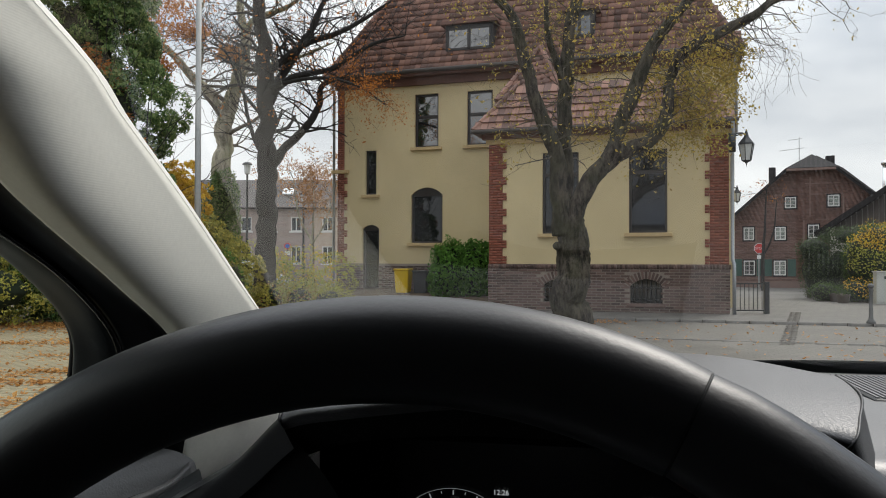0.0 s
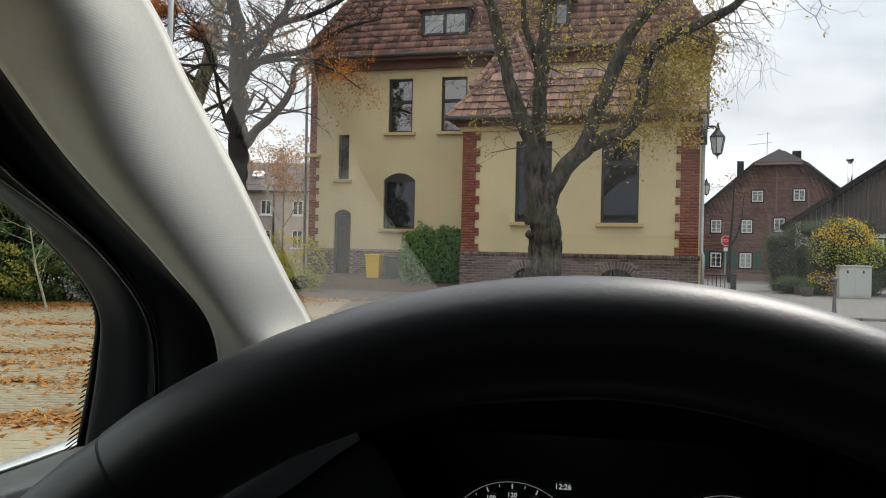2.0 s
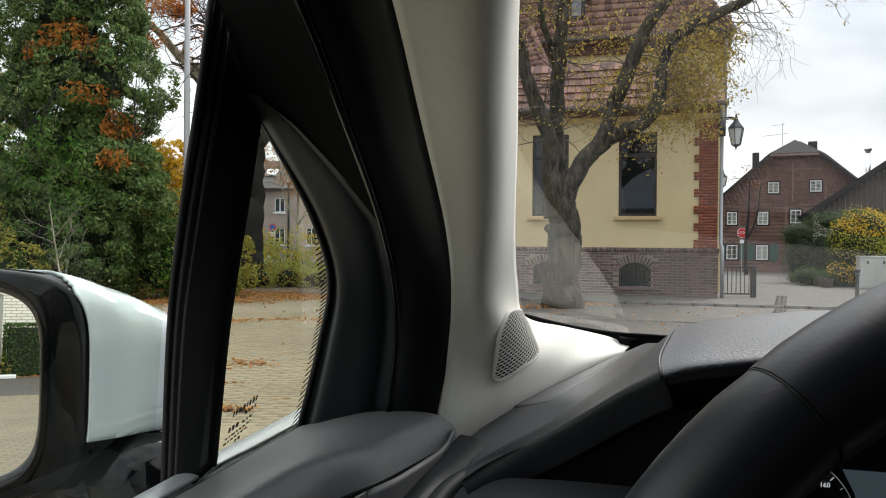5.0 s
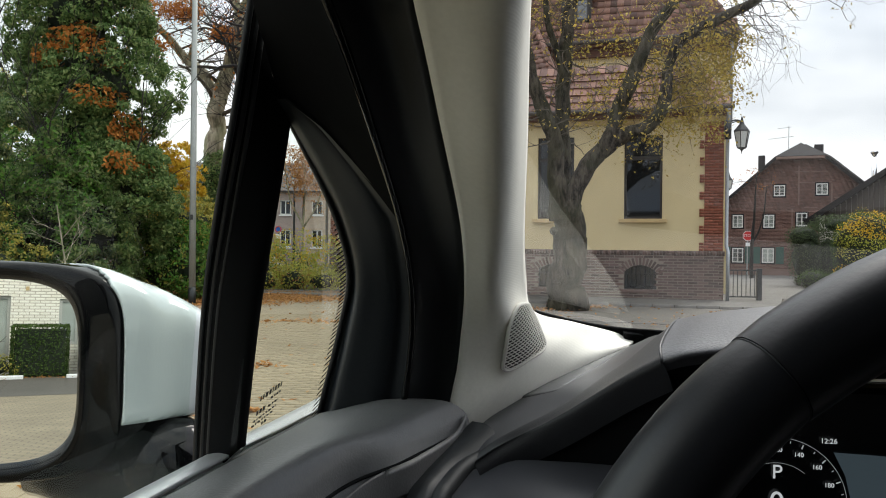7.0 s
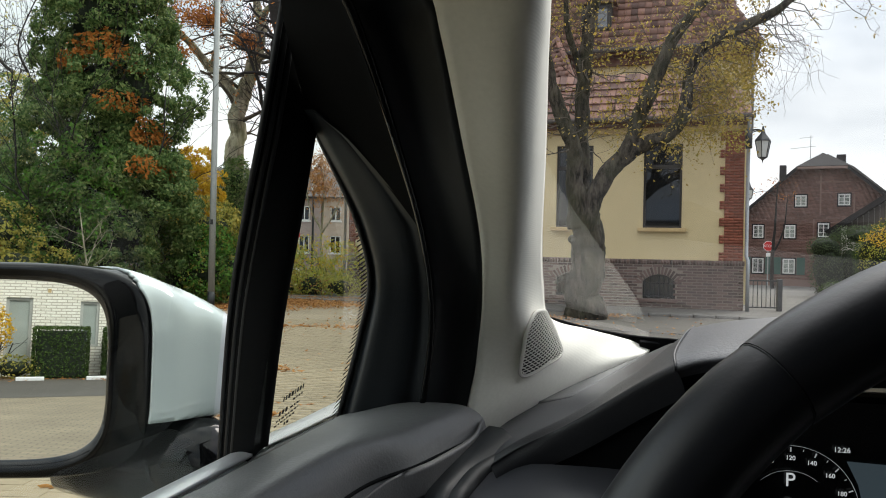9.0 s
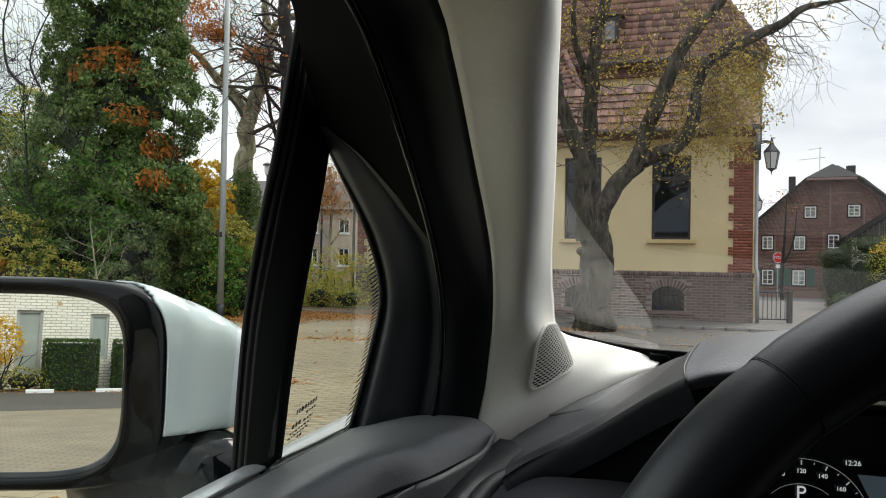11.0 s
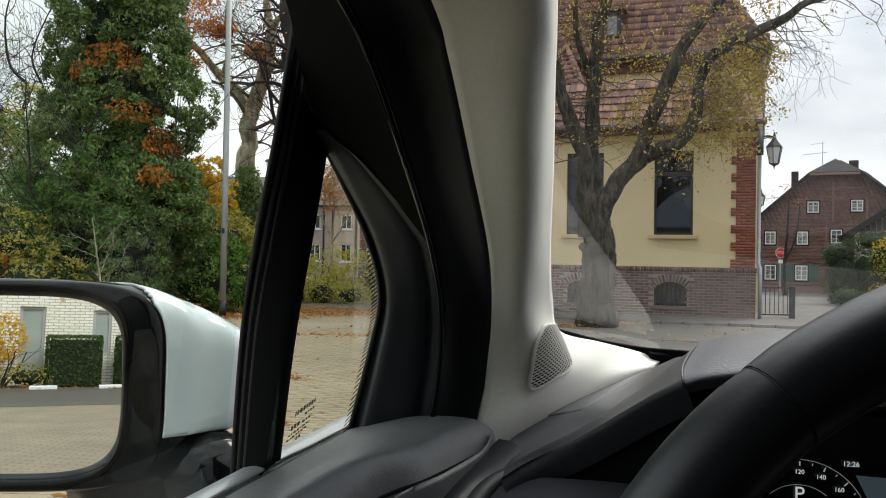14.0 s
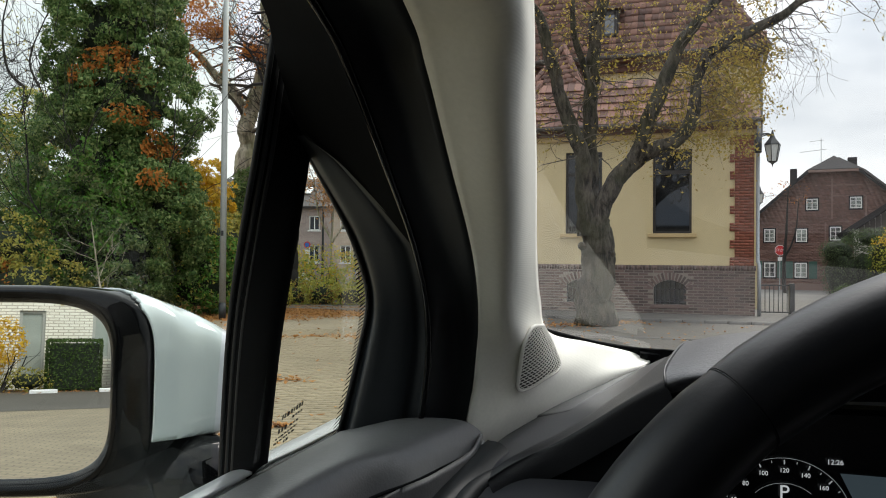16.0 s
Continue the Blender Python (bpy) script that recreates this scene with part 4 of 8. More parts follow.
END_IN = [(-0.300, 0.690, 1.271), (-0.324, 0.665, 1.259), (-0.335, 0.645, 1.249), (-0.340, 0.630, 1.240), (-0.342, 0.605, 1.21)]
end_mid = [((np.array(a) + np.array(b)) / 2 + np.array((0.002, -0.004, 0.006))).tolist() for a, b in zip(END_OUT, END_IN)]
part("dash_end", loft([END_OUT, end_mid, END_IN], 30, 12), "plastic", car, "grained black end of the dashboard", True)
bm = bmesh.new()
tube(bm, [(x, y, z - 0.002) for x, y, z in END_IN], [0.004, 0.007, 0.0075, 0.0075, 0.0075], 12, smooth_n=30)
part("dash_end_roll", bm, "plastic", car, smooth=True)
LOW_DASH = [[(-0.332, 0.665, 1.250), (-0.297, 0.655, 1.266), (-0.255, 0.645, 1.271), (-0.215, 0.635, 1.273), (-0.17, 0.63, 1.272)], [(-0.330, 0.625, 1.238), (-0.295, 0.60, 1.246), (-0.253, 0.59, 1.249), (-0.213, 0.585, 1.250), (-0.17, 0.58, 1.25)],
            [(-0.330, 0.600, 1.20), (-0.295, 0.575, 1.20), (-0.253, 0.565, 1.20), (-0.213, 0.56, 1.20), (-0.17, 0.56, 1.20)]]
part("lower_dash_panel", loft(LOW_DASH, 30, 14), "panel_grey", car, "smooth dark grey lower dashboard panel", True)

# instrument hood
HOOD = [[(-0.186, 0.605, 1.325), (-0.145, 0.60, 1.338), (-0.06, 0.60, 1.345), (0.06, 0.60, 1.34), (0.13, 0.61, 1.32)],
        [(-0.1895, 0.583, 1.347), (-0.162, 0.579, 1.354), (-0.06, 0.568, 1.368), (0.06, 0.568, 1.368), (0.135, 0.585, 1.345)],
        [(-0.1909, 0.58, 1.3554), (-0.164, 0.575, 1.363), (-0.06, 0.562, 1.3775), (0.06, 0.562, 1.3775), (0.142, 0.575, 1.356)],
        [(-0.1893, 0.60, 1.3620), (-0.155, 0.60, 1.3700), (-0.06, 0.60, 1.3800), (0.06, 0.60, 1.3798), (0.152, 0.60, 1.364)],
        [(-0.1775, 0.655, 1.3685), (-0.138, 0.66, 1.3755), (-0.05, 0.67, 1.3810), (0.065, 0.67, 1.3805), (0.170, 0.66, 1.3685)],
        [(-0.1648, 0.715, 1.3689), (-0.125, 0.74, 1.3745), (-0.04, 0.775, 1.3795), (0.09, 0.78, 1.3785), (0.182, 0.755, 1.3675)],
        [(-0.158, 0.76, 1.352), (-0.118, 0.82, 1.357), (-0.04, 0.86, 1.363), (0.105, 0.87, 1.363), (0.186, 0.83, 1.355)],
        [(-0.155, 0.86, 1.325), (-0.118, 0.90, 1.33), (-0.04, 0.93, 1.335), (0.11, 0.94, 1.335), (0.19, 0.92, 1.33)]]
# shade below the leather edge is put into this face as matt black
part("hood_front", loft([HOOD[0], HOOD[1]], 40, 8), "etch_black", car, "front face under the hood, black for its shade", True)
part("instrument_hood", loft(HOOD[1:], 40, 56), "hood_leather", car, "stitched grained instrument hood", True)
for k, side in ((0, -1), (4, 1)):
    bm = bmesh.new()
    tube(bm, [(r[k][0], r[k][1] - 0.0004, r[k][2] + 0.0008) for r in HOOD[1:6]], 0.0009, 6, smooth_n=30)
    part("hood_seam", bm, "dash_skin", car, smooth=True)
part("hood_flank", loft([[r[0] for r in HOOD[5:]], [(-0.178, 0.73, 1.345), (-0.19, 0.80, 1.325), (-0.20, 0.90, 1.302)]], 20, 6), "etch_black", car, smooth=True)
part("hood_flank", loft([[r[4] for r in HOOD[1:]], [(x + 0.012, y, min(z, 1.335) - 0.02) for x, y, z in [r[4] for r in HOOD[1:]]]], 30, 6), "dash_skin", car, smooth=True)
DASH_TOP = [[(0.10, 0.60, 1.22), (0.30, 0.60, 1.22), (0.60, 0.60, 1.22), (1.05, 0.62, 1.22)], [(0.135, 0.60, 1.325), (0.30, 0.60, 1.31), (0.60, 0.60, 1.315), (1.05, 0.62, 1.30)],
            [(0.16, 0.66, 1.337), (0.30, 0.66, 1.333), (0.60, 0.66, 1.33), (1.05, 0.68, 1.32)], [(0.16, 0.80, 1.337), (0.30, 0.85, 1.335), (0.60, 0.86, 1.33), (1.05, 0.84, 1.32)],
            [(0.10, 1.05, 1.330), (0.30, 1.10, 1.325), (0.60, 1.10, 1.322), (1.0, 1.05, 1.31)]]
part("dash_top", loft(DASH_TOP, 40, 30), "dash_top", car, "dark grey dashboard top", True)
part("dash_front", loft([[(-0.21, 0.93, 1.302), (0.1, 0.99, 1.33), (0.5, 1.05, 1.32), (1.0, 1.0, 1.31)], [(-0.17, 1.07, 1.30), (0.1, 1.09, 1.29), (0.5, 1.10, 1.288), (1.0, 1.06, 1.29)]], 30, 4), "dash_top", car, smooth=True)
bm = boxbm(0.235, 0.42, 0.84, 0.99, 1.326, 1.3375, bevel=0.003)
vent = part("defroster_vent", bm, "plastic", car, "black defroster vent grille")
slats = bmesh.new()
for k in range(36):
    box(slats, 0.239 + k * 0.005, 0.2412 + k * 0.005, 0.845, 0.985, 1.3368, 1.3385)
part("vent_slats", slats, "dash_top", vent)

# instrument cluster
CL = 0.683
# black boxes added either side of the cluster to keep the gaps dark
part("dark_gap_fill", boxbm(-0.204, -0.150, 0.69, 0.72, 1.1, 1.322), "etch_black", car)
part("dark_gap_fill", boxbm(0.101, 0.16, 0.69, 0.72, 1.1, 1.33), "etch_black", car)
part("cluster_housing", boxbm(-0.175, 0.10, CL + 0.002, CL + 0.03, 1.12, 1.325, bevel=0.004), "display", car)
bm = bmesh.new()
face_on = lambda x, z, rot=0: pose(x, CL - 0.001, z, 90, 0, rot)
for cx in (-0.0985, 0.045):
    ring = bmesh.new()
    for r0, r1 in ((0.0476, 0.0479), (0.0290, 0.02925)):
        for k in range(72):
            if r0 < 0.04 and not (10 <= k <= 26):
                continue
            a, b = 2 * math.pi * k / 72, 2 * math.pi * (k + 1) / 72
            ring.faces.new([ring.verts.new((cx + r * math.cos(t), CL - 0.001, 1.240 + r * math.sin(t))) for r, t in ((r0, a), (r0, b), (r1, b), (r1, a))])
    for k in range(25):
        a = radians(225 - k * 11.25)
        big = k % 2 == 0
        r0, r1, w = (0.0432, 0.0465, 0.0005) if big else (0.0445, 0.0462, 0.0003)
        s, c = math.sin(a), math.cos(a)
        ring.faces.new([ring.verts.new((cx + r * c - q * s, CL - 0.0012, 1.240 + r * s + q * c)) for r, q in ((r0, -w), (r0, w), (r1, w), (r1, -w))])
    part("dial_ring", ring, "dial_line", car)
for text, a in (("60", 157.5), ("80", 135), ("100", 112.5), ("120", 90), ("140", 67.5), ("160", 45), ("180", 22.5), ("200", 0)):
    font_mesh("dial_number", text, 0.0046, face_on(-0.0985 + 0.0385 * math.cos(radians(a)), 1.240 + 0.0385 * math.sin(radians(a))), "digits", car)
font_mesh("gear_letter", "P", 0.0145, face_on(-0.0985, 1.262), "digits", car)
font_mesh("speed_digit", "0", 0.021, face_on(-0.0985, 1.240), "digits", car)
font_mesh("clock_digits", "12:26", 0.0052, face_on(-0.0635, 1.2865), "digits", car)
bm = bmesh.new()
bm.faces.new([bm.verts.new((x, CL, z)) for x, z in ((-0.046, 1.235), (-0.052, 1.262), (-0.060, 1.2785), (0.03, 1.276), (0.03, 1.235))])
part("display_panel", bm, "display_blue", car)
bm = bmesh.new()
bm.faces.new([bm.verts.new((0.0445 + x, CL - 0.002, 1.266 + z)) for x, z in ((-0.003, -0.01), (0.003, -0.01), (0.0022, 0.006), (0, 0.011), (-0.0022, 0.006))])
part("dial_mark", bm, "needle", car)
for text, x in (("10", 0.054),):
    font_mesh("dial_number", text, 0.006, face_on(x + 0.004, 1.270), "digits", car)

# ---- steering wheel ----
WC, WT, WR = Vector((-0.0555, 0.278, 1.246)), radians(22), 0.1945
wx, wu = Vector((1, 0, 0)), Vector((0, math.sin(WT), math.cos(WT)))
wnorm = wx.cross(wu) * -1 if wx.cross(wu).y > 0 else wx.cross(wu)
wpt = lambda a, r, d=0.0: WC + (wx * math.sin(radians(a)) + wu * math.cos(radians(a))) * r + wnorm * d


def rim_arc(a0, a1, r, flat=1.0, grow=0.0):
    bm = bmesh.new()
    steps = max(8, int(abs(a1 - a0) / 3))
    rings_ = []
    for i in range(steps + 1):
        a = a0 + (a1 - a0) * i / steps
        end = min(i, steps - i) / steps * abs(a1 - a0)
        rr = r * (0.97 if end < 0.1 else 1.0) + grow * max(0, math.sin(math.pi * i / steps))
        out = (wx * math.sin(radians(a)) + wu * math.cos(radians(a)))
        rings_.append([bm.verts.new(WC + out * (WR + rr * math.cos(t)) + wnorm * rr * flat * math.sin(t)) for t in np.linspace(0, 2 * math.pi, 25)[:-1]])
    for p, q in zip(rings_, rings_[1:]):
        for k in range(24):
            bm.faces.new((p[k], p[(k + 1) % 24], q[(k + 1) % 24], q[k]))
    bmesh.ops.recalc_face_normals(bm, faces=bm.faces)
    return bm


hub = bmesh.new()
revolve(hub, [(0.005, 0.035), (0.05, 0.034), (0.07, 0.028), (0.078, 0.01), (0.07, -0.03), (0.05, -0.06)], 32)
turn = Matrix((( wx.x, wu.x, wnorm.x), (wx.y, wu.y, wnorm.y), (wx.z, wu.z, wnorm.z))).to_4x4()
hub.transform(Matrix.Translation(WC - wnorm * 0.055) @ turn)
wheel = part("steering_wheel", hub, "leather_smooth", car, "black leather steering wheel", True)
part("rim_top", rim_arc(-40.26, 26.06, 0.0168, 1.1), "leather_smooth", wheel, smooth=True)
part("rim_bottom", rim_arc(26.34, 319.46, 0.0165, 1.1), "leather_smooth", wheel, smooth=True)
for a in (-40.4, 26.2):
    bm = rim_arc(a - 0.16, a + 0.16, 0.0162, 1.1)
    part("rim_seam", bm, "plastic", wheel, smooth=True)
for a, w in ((90, 0.03), (270, 0.03), (180, 0.035)):
    bm = loft([[wpt(a - 24, 0.07, -0.03), wpt(a - 8, 0.12, -0.02), wpt(a - 7, 0.18, -0.005)], [wpt(a, 0.07, -0.018), wpt(a, 0.12, -0.01), wpt(a, 0.18, 0.004)], [wpt(a + 24, 0.07, -0.03), wpt(a + 8, 0.12, -0.02), wpt(a + 7, 0.18, -0.005)]], 14, 10, 0.014)
    part("spoke", bm, "plastic", wheel, smooth=True)
bm = bmesh.new()
tube(bm, [WC - wnorm * 0.10, WC - wnorm * 0.42], [0.055, 0.07], 18)
part("steering_column", bm, "etch_black", car, smooth=True)
bm = bmesh.new()
tube(bm, [WC - wnorm * 0.14 + wx * -0.05, (-0.19, 0.42, 1.268), (-0.232, 0.425, 1.275)], [0.008, 0.007, 0.006], 10, smooth_n=14)
part("indicator_stalk", bm, "plastic", car, smooth=True)
# ---- windscreen with frame, mirroring the pale pillar trim ----
pane_z = lambda x, y: 1.438 - 0.842 * (y - 0.895) + 0.151 * (x + 0.359)
SCREEN_L = [(-0.44, y, pane_z(-0.44, y)) for y in (0.50, 0.62, 0.74, 0.86, 0.97, 1.03)]
SCREEN_N = [(-0.17, y, pane_z(-0.17, y)) for y in (0.54, 0.66, 0.78, 0.90, 1.01, 1.085)]
SCREEN_M = [(0.35, y, pane_z(-0.17, y) + 0.035) for y in (0.56, 0.68, 0.80, 0.93, 1.04, 1.13)]
mirrored = lambda c: [(0.70 - x, y, z) for x, y, z in c]
bm = loft([SCREEN_L, SCREEN_N, SCREEN_M, mirrored(SCREEN_N), mirrored(SCREEN_L)], 30, 41)
face_to(bm, (0.3, 0, 1.2))
screen = part("windscreen", bm, "screen_glass", car, "clear windscreen reflecting the pale pillar trim", True)
screen.visible_shadow = False
bm = loft([[(-0.19, 1.055, 1.304), (-0.17, 1.07, 1.300), (-0.15, 1.085, 1.298), (-0.05, 1.10, 1.29), (0.35, 1.13, 1.285), (0.95, 1.02, 1.30)], [(-0.19, 1.035, 1.323), (-0.17, 1.048, 1.320), (-0.15, 1.06, 1.318), (-0.05, 1.08, 1.312), (0.35, 1.11, 1.306), (0.95, 1.0, 1.32)]], 40, 4, 0.003)
part("screen_surround", bm, "etch_black", car)
band_more = [(0.10, 1.085, 1.3335), (0.19, 1.095, 1.3365), (0.32, 1.10, 1.338), (0.60, 1.09, 1.336), (0.95, 1.02, 1.33)]
band_top = [(-0.2989, 0.9945, 1.3513), (-0.2568, 1.016, 1.3396), (-0.2238, 1.0301, 1.3327), (-0.1904, 1.0416, 1.328), (-0.1469, 1.0528, 1.3251), (-0.06, 1.075, 1.318)]
part("cowl_band", loft([band_more, [(x, y + 0.02, z - 0.02) for x, y, z in band_more]], 30, 4, 0.002), "etch_black", car)
part("screen_band", loft([band_top, [(x + 0.004, y + 0.03, z - 0.030 - 0.02 * k / 5) for k, (x, y, z) in enumerate(band_top)]], 40, 4, 0.002), "etch_black", car, "black band along the windscreen foot")
bm = bmesh.new()
tube(bm, [(0.10, 1.155, 1.318), (0.35, 1.175, 1.314), (0.80, 1.13, 1.305)], [0.006, 0.009, 0.006], 8, smooth_n=16)
part("wiper", bm, "rubber", car, smooth=True)

# ---- shell that closes the cabin, and the white nose and flank ----
part("roof_lining", loft([[(-0.31, 0.30, 1.645), (-0.36, -0.4, 1.69), (-0.36, -1.66, 1.68)], [(0.35, 0.42, 1.735), (0.35, -0.4, 1.77), (0.35, -1.66, 1.75)], [(1.01, 0.30, 1.645), (1.10, -0.4, 1.69), (1.10, -1.66, 1.68)]], 20, 14, 0.02), "roof_cloth", car, smooth=True)
part("roof_panel", loft([[(-0.36, 0.26, 1.665), (-0.44, -0.4, 1.72), (-0.44, -1.72, 1.71)], [(0.35, 0.40, 1.765), (0.35, -0.4, 1.80), (0.35, -1.74, 1.78)], [(1.06, 0.26, 1.665), (1.16, -0.4, 1.72), (1.16, -1.72, 1.71)]], 24, 18, 0.015, front=(0.35, 0, 9)), "white_paint", car, "white painted roof", True)
part("flank_panel", loft([[(1.27, 0.78, 1.24), (1.285, -0.4, 1.25), (1.27, -1.74, 1.25)], [(1.33, 0.80, 1.0), (1.345, -0.4, 1.0), (1.33, -1.76, 1.0)], [(1.28, 0.80, 0.36), (1.29, -0.4, 0.36), (1.28, -1.74, 0.36)]], 20, 14, 0.01, front=(9, 0, 1)), "white_paint", car, "white painted flank", True)
part("tailgate", loft([[(-0.50, -1.77, 1.26), (0.35, -1.80, 1.27), (1.25, -1.77, 1.26)], [(-0.52, -1.86, 0.95), (0.35, -1.90, 0.95), (1.28, -1.86, 0.95)], [(-0.50, -1.80, 0.36), (0.35, -1.84, 0.36), (1.26, -1.80, 0.36)]], 20, 12, 0.01, front=(0.35, -9, 1)), "white_paint", car, "white painted tailgate", True)
part("cabin_floor", boxbm(-0.5, 1.2, -1.7, 1.1, 0.45, 0.5), "carpet", car)
part("firewall", boxbm(-0.5, 1.2, 1.0, 1.08, 0.45, 1.27), "carpet", car)
# unseen walls added round the cabin, their openings cut small to dim it
bm = wall(bmesh.new(), -0.6, 1.2, 0.45, 1.70, -1.7, 0.06, [(0.2, 0.5, 1.30, 1.45)])
part("tail_shade_wall", bm, "plastic_soft", car)
bm = wall(bmesh.new(), -1.7, 1.05, 0.45, 1.68, 0, 0.06, [(0.25, 0.72, 1.26, 1.64)])
bm.transform(pose(1.22, 0, 0, 0, 0, 90))
part("passenger_shade_wall", bm, "plastic_soft", car)
bm = wall(bmesh.new(), -1.7, 0.02, 0.45, 1.72, 0, 0.06, [(-1.0, -0.8, 1.29, 1.45)])
bm.transform(pose(-0.42, 0, 0, 0, 0, 90))
part("rear_shade_wall", bm, "plastic_soft", car)
bm = loft([[(-0.50, 1.0, 1.20), (-0.2, 1.1, 1.24), (0.35, 1.26, 1.26), (0.9, 1.1, 1.24), (1.2, 1.0, 1.20)], [(-0.50, 1.6, 1.08), (-0.2, 1.7, 1.13), (0.35, 1.8, 1.15), (0.9, 1.7, 1.13), (1.2, 1.6, 1.08)], [(-0.46, 2.1, 0.95), (-0.2, 2.2, 1.0), (0.35, 2.3, 1.02), (0.9, 2.2, 1.0), (1.16, 2.1, 0.95)], [(-0.4, 2.25, 0.5), (-0.2, 2.35, 0.5), (0.35, 2.45, 0.5), (0.9, 2.35, 0.5), (1.1, 2.25, 0.5)]], 24, 24, 0.01)
part("bonnet", bm, "white_paint", car, smooth=True)
bm = loft([[(-0.475, 0.80, 1.265), (-0.475, 0.4, 1.275), (-0.475, -1.7, 1.28)], [(-0.53, 0.80, 1.15), (-0.53, 0.4, 1.15), (-0.53, -1.7, 1.15)], [(-0.56, 0.80, 0.9), (-0.56, 0.4, 0.9), (-0.56, -1.7, 0.9)], [(-0.5, 0.80, 0.4), (-0.5, 0.4, 0.4), (-0.5, -1.7, 0.4)]], 10, 14, 0.01)
part("door_skin", bm, "white_paint", car, smooth=True)

for x, y in ((-0.36, 1.75), (1.06, 1.75), (-0.36, -1.0), (1.06, -1.0)):
    bm = bmesh.new()
    revolve(bm, [(0.17, -0.11), (0.30, -0.12), (0.345, -0.09), (0.36, 0.0), (0.345, 0.09), (0.30, 0.12), (0.17, 0.11)], 32)
    bm.transform(pose(x, y, 0.36, 0, 90, 0))
    wh = part("wheel", bm, "rubber", car, "black tyre", True)
    bm = bmesh.new()
    revolve(bm, [(0.02, -0.09), (0.19, -0.1), (0.20, 0.0), (0.19, 0.1), (0.02, 0.09)], 24)
    bm.transform(pose(x, y, 0.36, 0, 90, 0))
    part("rim", bm, "steel_grey", wh, smooth=True)
part("underbody", boxbm(-0.45, 1.15, -1.6, 2.2, 0.3, 0.46), "plastic", car)


# ---------- ground ----------
bm = bmesh.new()
for x0, x1, y0, y1 in ((-2500, 2500, -2500, 2500),):
    bm.faces.new([bm.verts.new(p) for p in ((x0, y0, -0.03), (x1, y0, -0.03), (x1, y1, -0.03), (x0, y1, -0.03))])
tagged(mesh_object("ground", bm, "asphalt"), "grey asphalt ground reaching into the distance", "ground", kind="structure")
# the street passes the yellow house at a slant: its near and far edges
street = lambda x, d: 18.95 - 0.299 * (x - 6.8) + d


def strip(name, mat, x0, x1, d0, d1, z, label):
    bm = bmesh.new()
    n = 24
    xs = np.linspace(x0, x1, n)
    lo = [bm.verts.new((x, street(x, d0), z)) for x in xs]
    hi = [bm.verts.new((x, street(x, d1), z)) for x in xs]
    lo2 = [bm.verts.new((x, street(x, d0), z - 0.2)) for x in xs]
    for k in range(n - 1):
        bm.faces.new((lo[k], lo[k + 1], hi[k + 1], hi[k]))
        bm.faces.new((lo2[k], lo2[k + 1], lo[k + 1], lo[k]))
    bmesh.ops.recalc_face_normals(bm, faces=bm.faces)
    return tagged(mesh_object(name, bm, mat), label, "paving", kind="structure")


strip("road", "road_tex", -2.2, 60, -11.6, 0.0, -0.012, "worn grey road surface")
strip("pavement", "slab_tex", -6, 60, 0.1, 14, 0.045, "pale slab pavement beside the yellow house")
bm = bmesh.new()
bm.faces.new([bm.verts.new((x, y, 0.0)) for x, y in ((-30, -30), (20, -30), (20, street(20, -11.7)), (-2.2, street(-2.2, -11.7)), (-2.2, street(-2.2, 0.0)), (-2.6, 25.0), (-6, 27.5), (-30, 34))])
field = tagged(mesh_object("parking_ground", bm, "paver_tex"), "brown brick paved parking ground with fallen leaves", "paving", kind="structure")
items = []
for i in range(130):
    x = -6 + i * 0.5
    items.append((x, street(x, 0.04), -0.02, 0.49, 0.12, 0.15))
kerb = boxes("kerb", items, "kerb", label="row of grey kerb stones along the road", kind="structure", jitter=0.003)
items = [(-2 + i * 0.5, street(-2 + i * 0.5, -4.68), -0.07, 0.49, 0.12, 0.15) for i in range(80)]
boxes("gutter_stones", items, "kerb", label="row of flat grey gutter stones", kind="structure", jitter=0.003)
# drain channel that runs from the parking ground to the far street
a, b = np.array((5.7, 14.3)), np.array((9.3, 22.6))
d = (b - a) / np.linalg.norm(b - a)
items = []
for k in range(75):
    for q in (-0.09, 0.04):
        p = a + d * k * 0.12 + np.array((-d[1], d[0])) * q
        top = 0.049 if p[1] > street(p[0], 0.1) else -0.008
        items.append((p[0], p[1], top - 0.05, 0.11, 0.1, 0.1))
boxes("drain_channel", items, "asphalt_dark", label="worn cobbled drain channel across the road", kind="structure", jitter=0.003)

# brick pavers left of the car
rng = np.random.default_rng(11)
pav = []
for r in range(150):
    y = 2.2 + r * 0.105
    x = -9.5 + (0.103 if r % 2 else 0)
    while x < -1.2:
        pav.append((x, y))
        x += 0.206
pav = np.array(pav)
pav = pav[pav[:, 1] < 16.2]
near = np.argsort(np.hypot(pav[:, 0] + 2.6, pav[:, 1] - 5.2))[:280]
mask = np.zeros(len(pav), bool)
mask[near] = True
rest = pav[~mask]
boxes("joined_pavers", np.column_stack([rest, np.full(len(rest), -0.0125), np.tile((0.2048, 0.1037, 0.05), (len(rest), 1))]), "paver_joined", field, kind="stuff", jitter=0.0012, rng=rng)
bm = box(bmesh.new(), -0.1024, 0.1024, -0.0518, 0.0518, -0.03, 0.0125)
top = [e for e in bm.edges if all(v.co.z > 0 for v in e.verts)]
bmesh.ops.bevel(bm, geom=top, offset=0.0025, segments=1, affect="EDGES")
pme = bpy.data.meshes.new("paver")
bm.to_mesh(pme)
bm.free()
pme.materials.append(MAT["paver"])
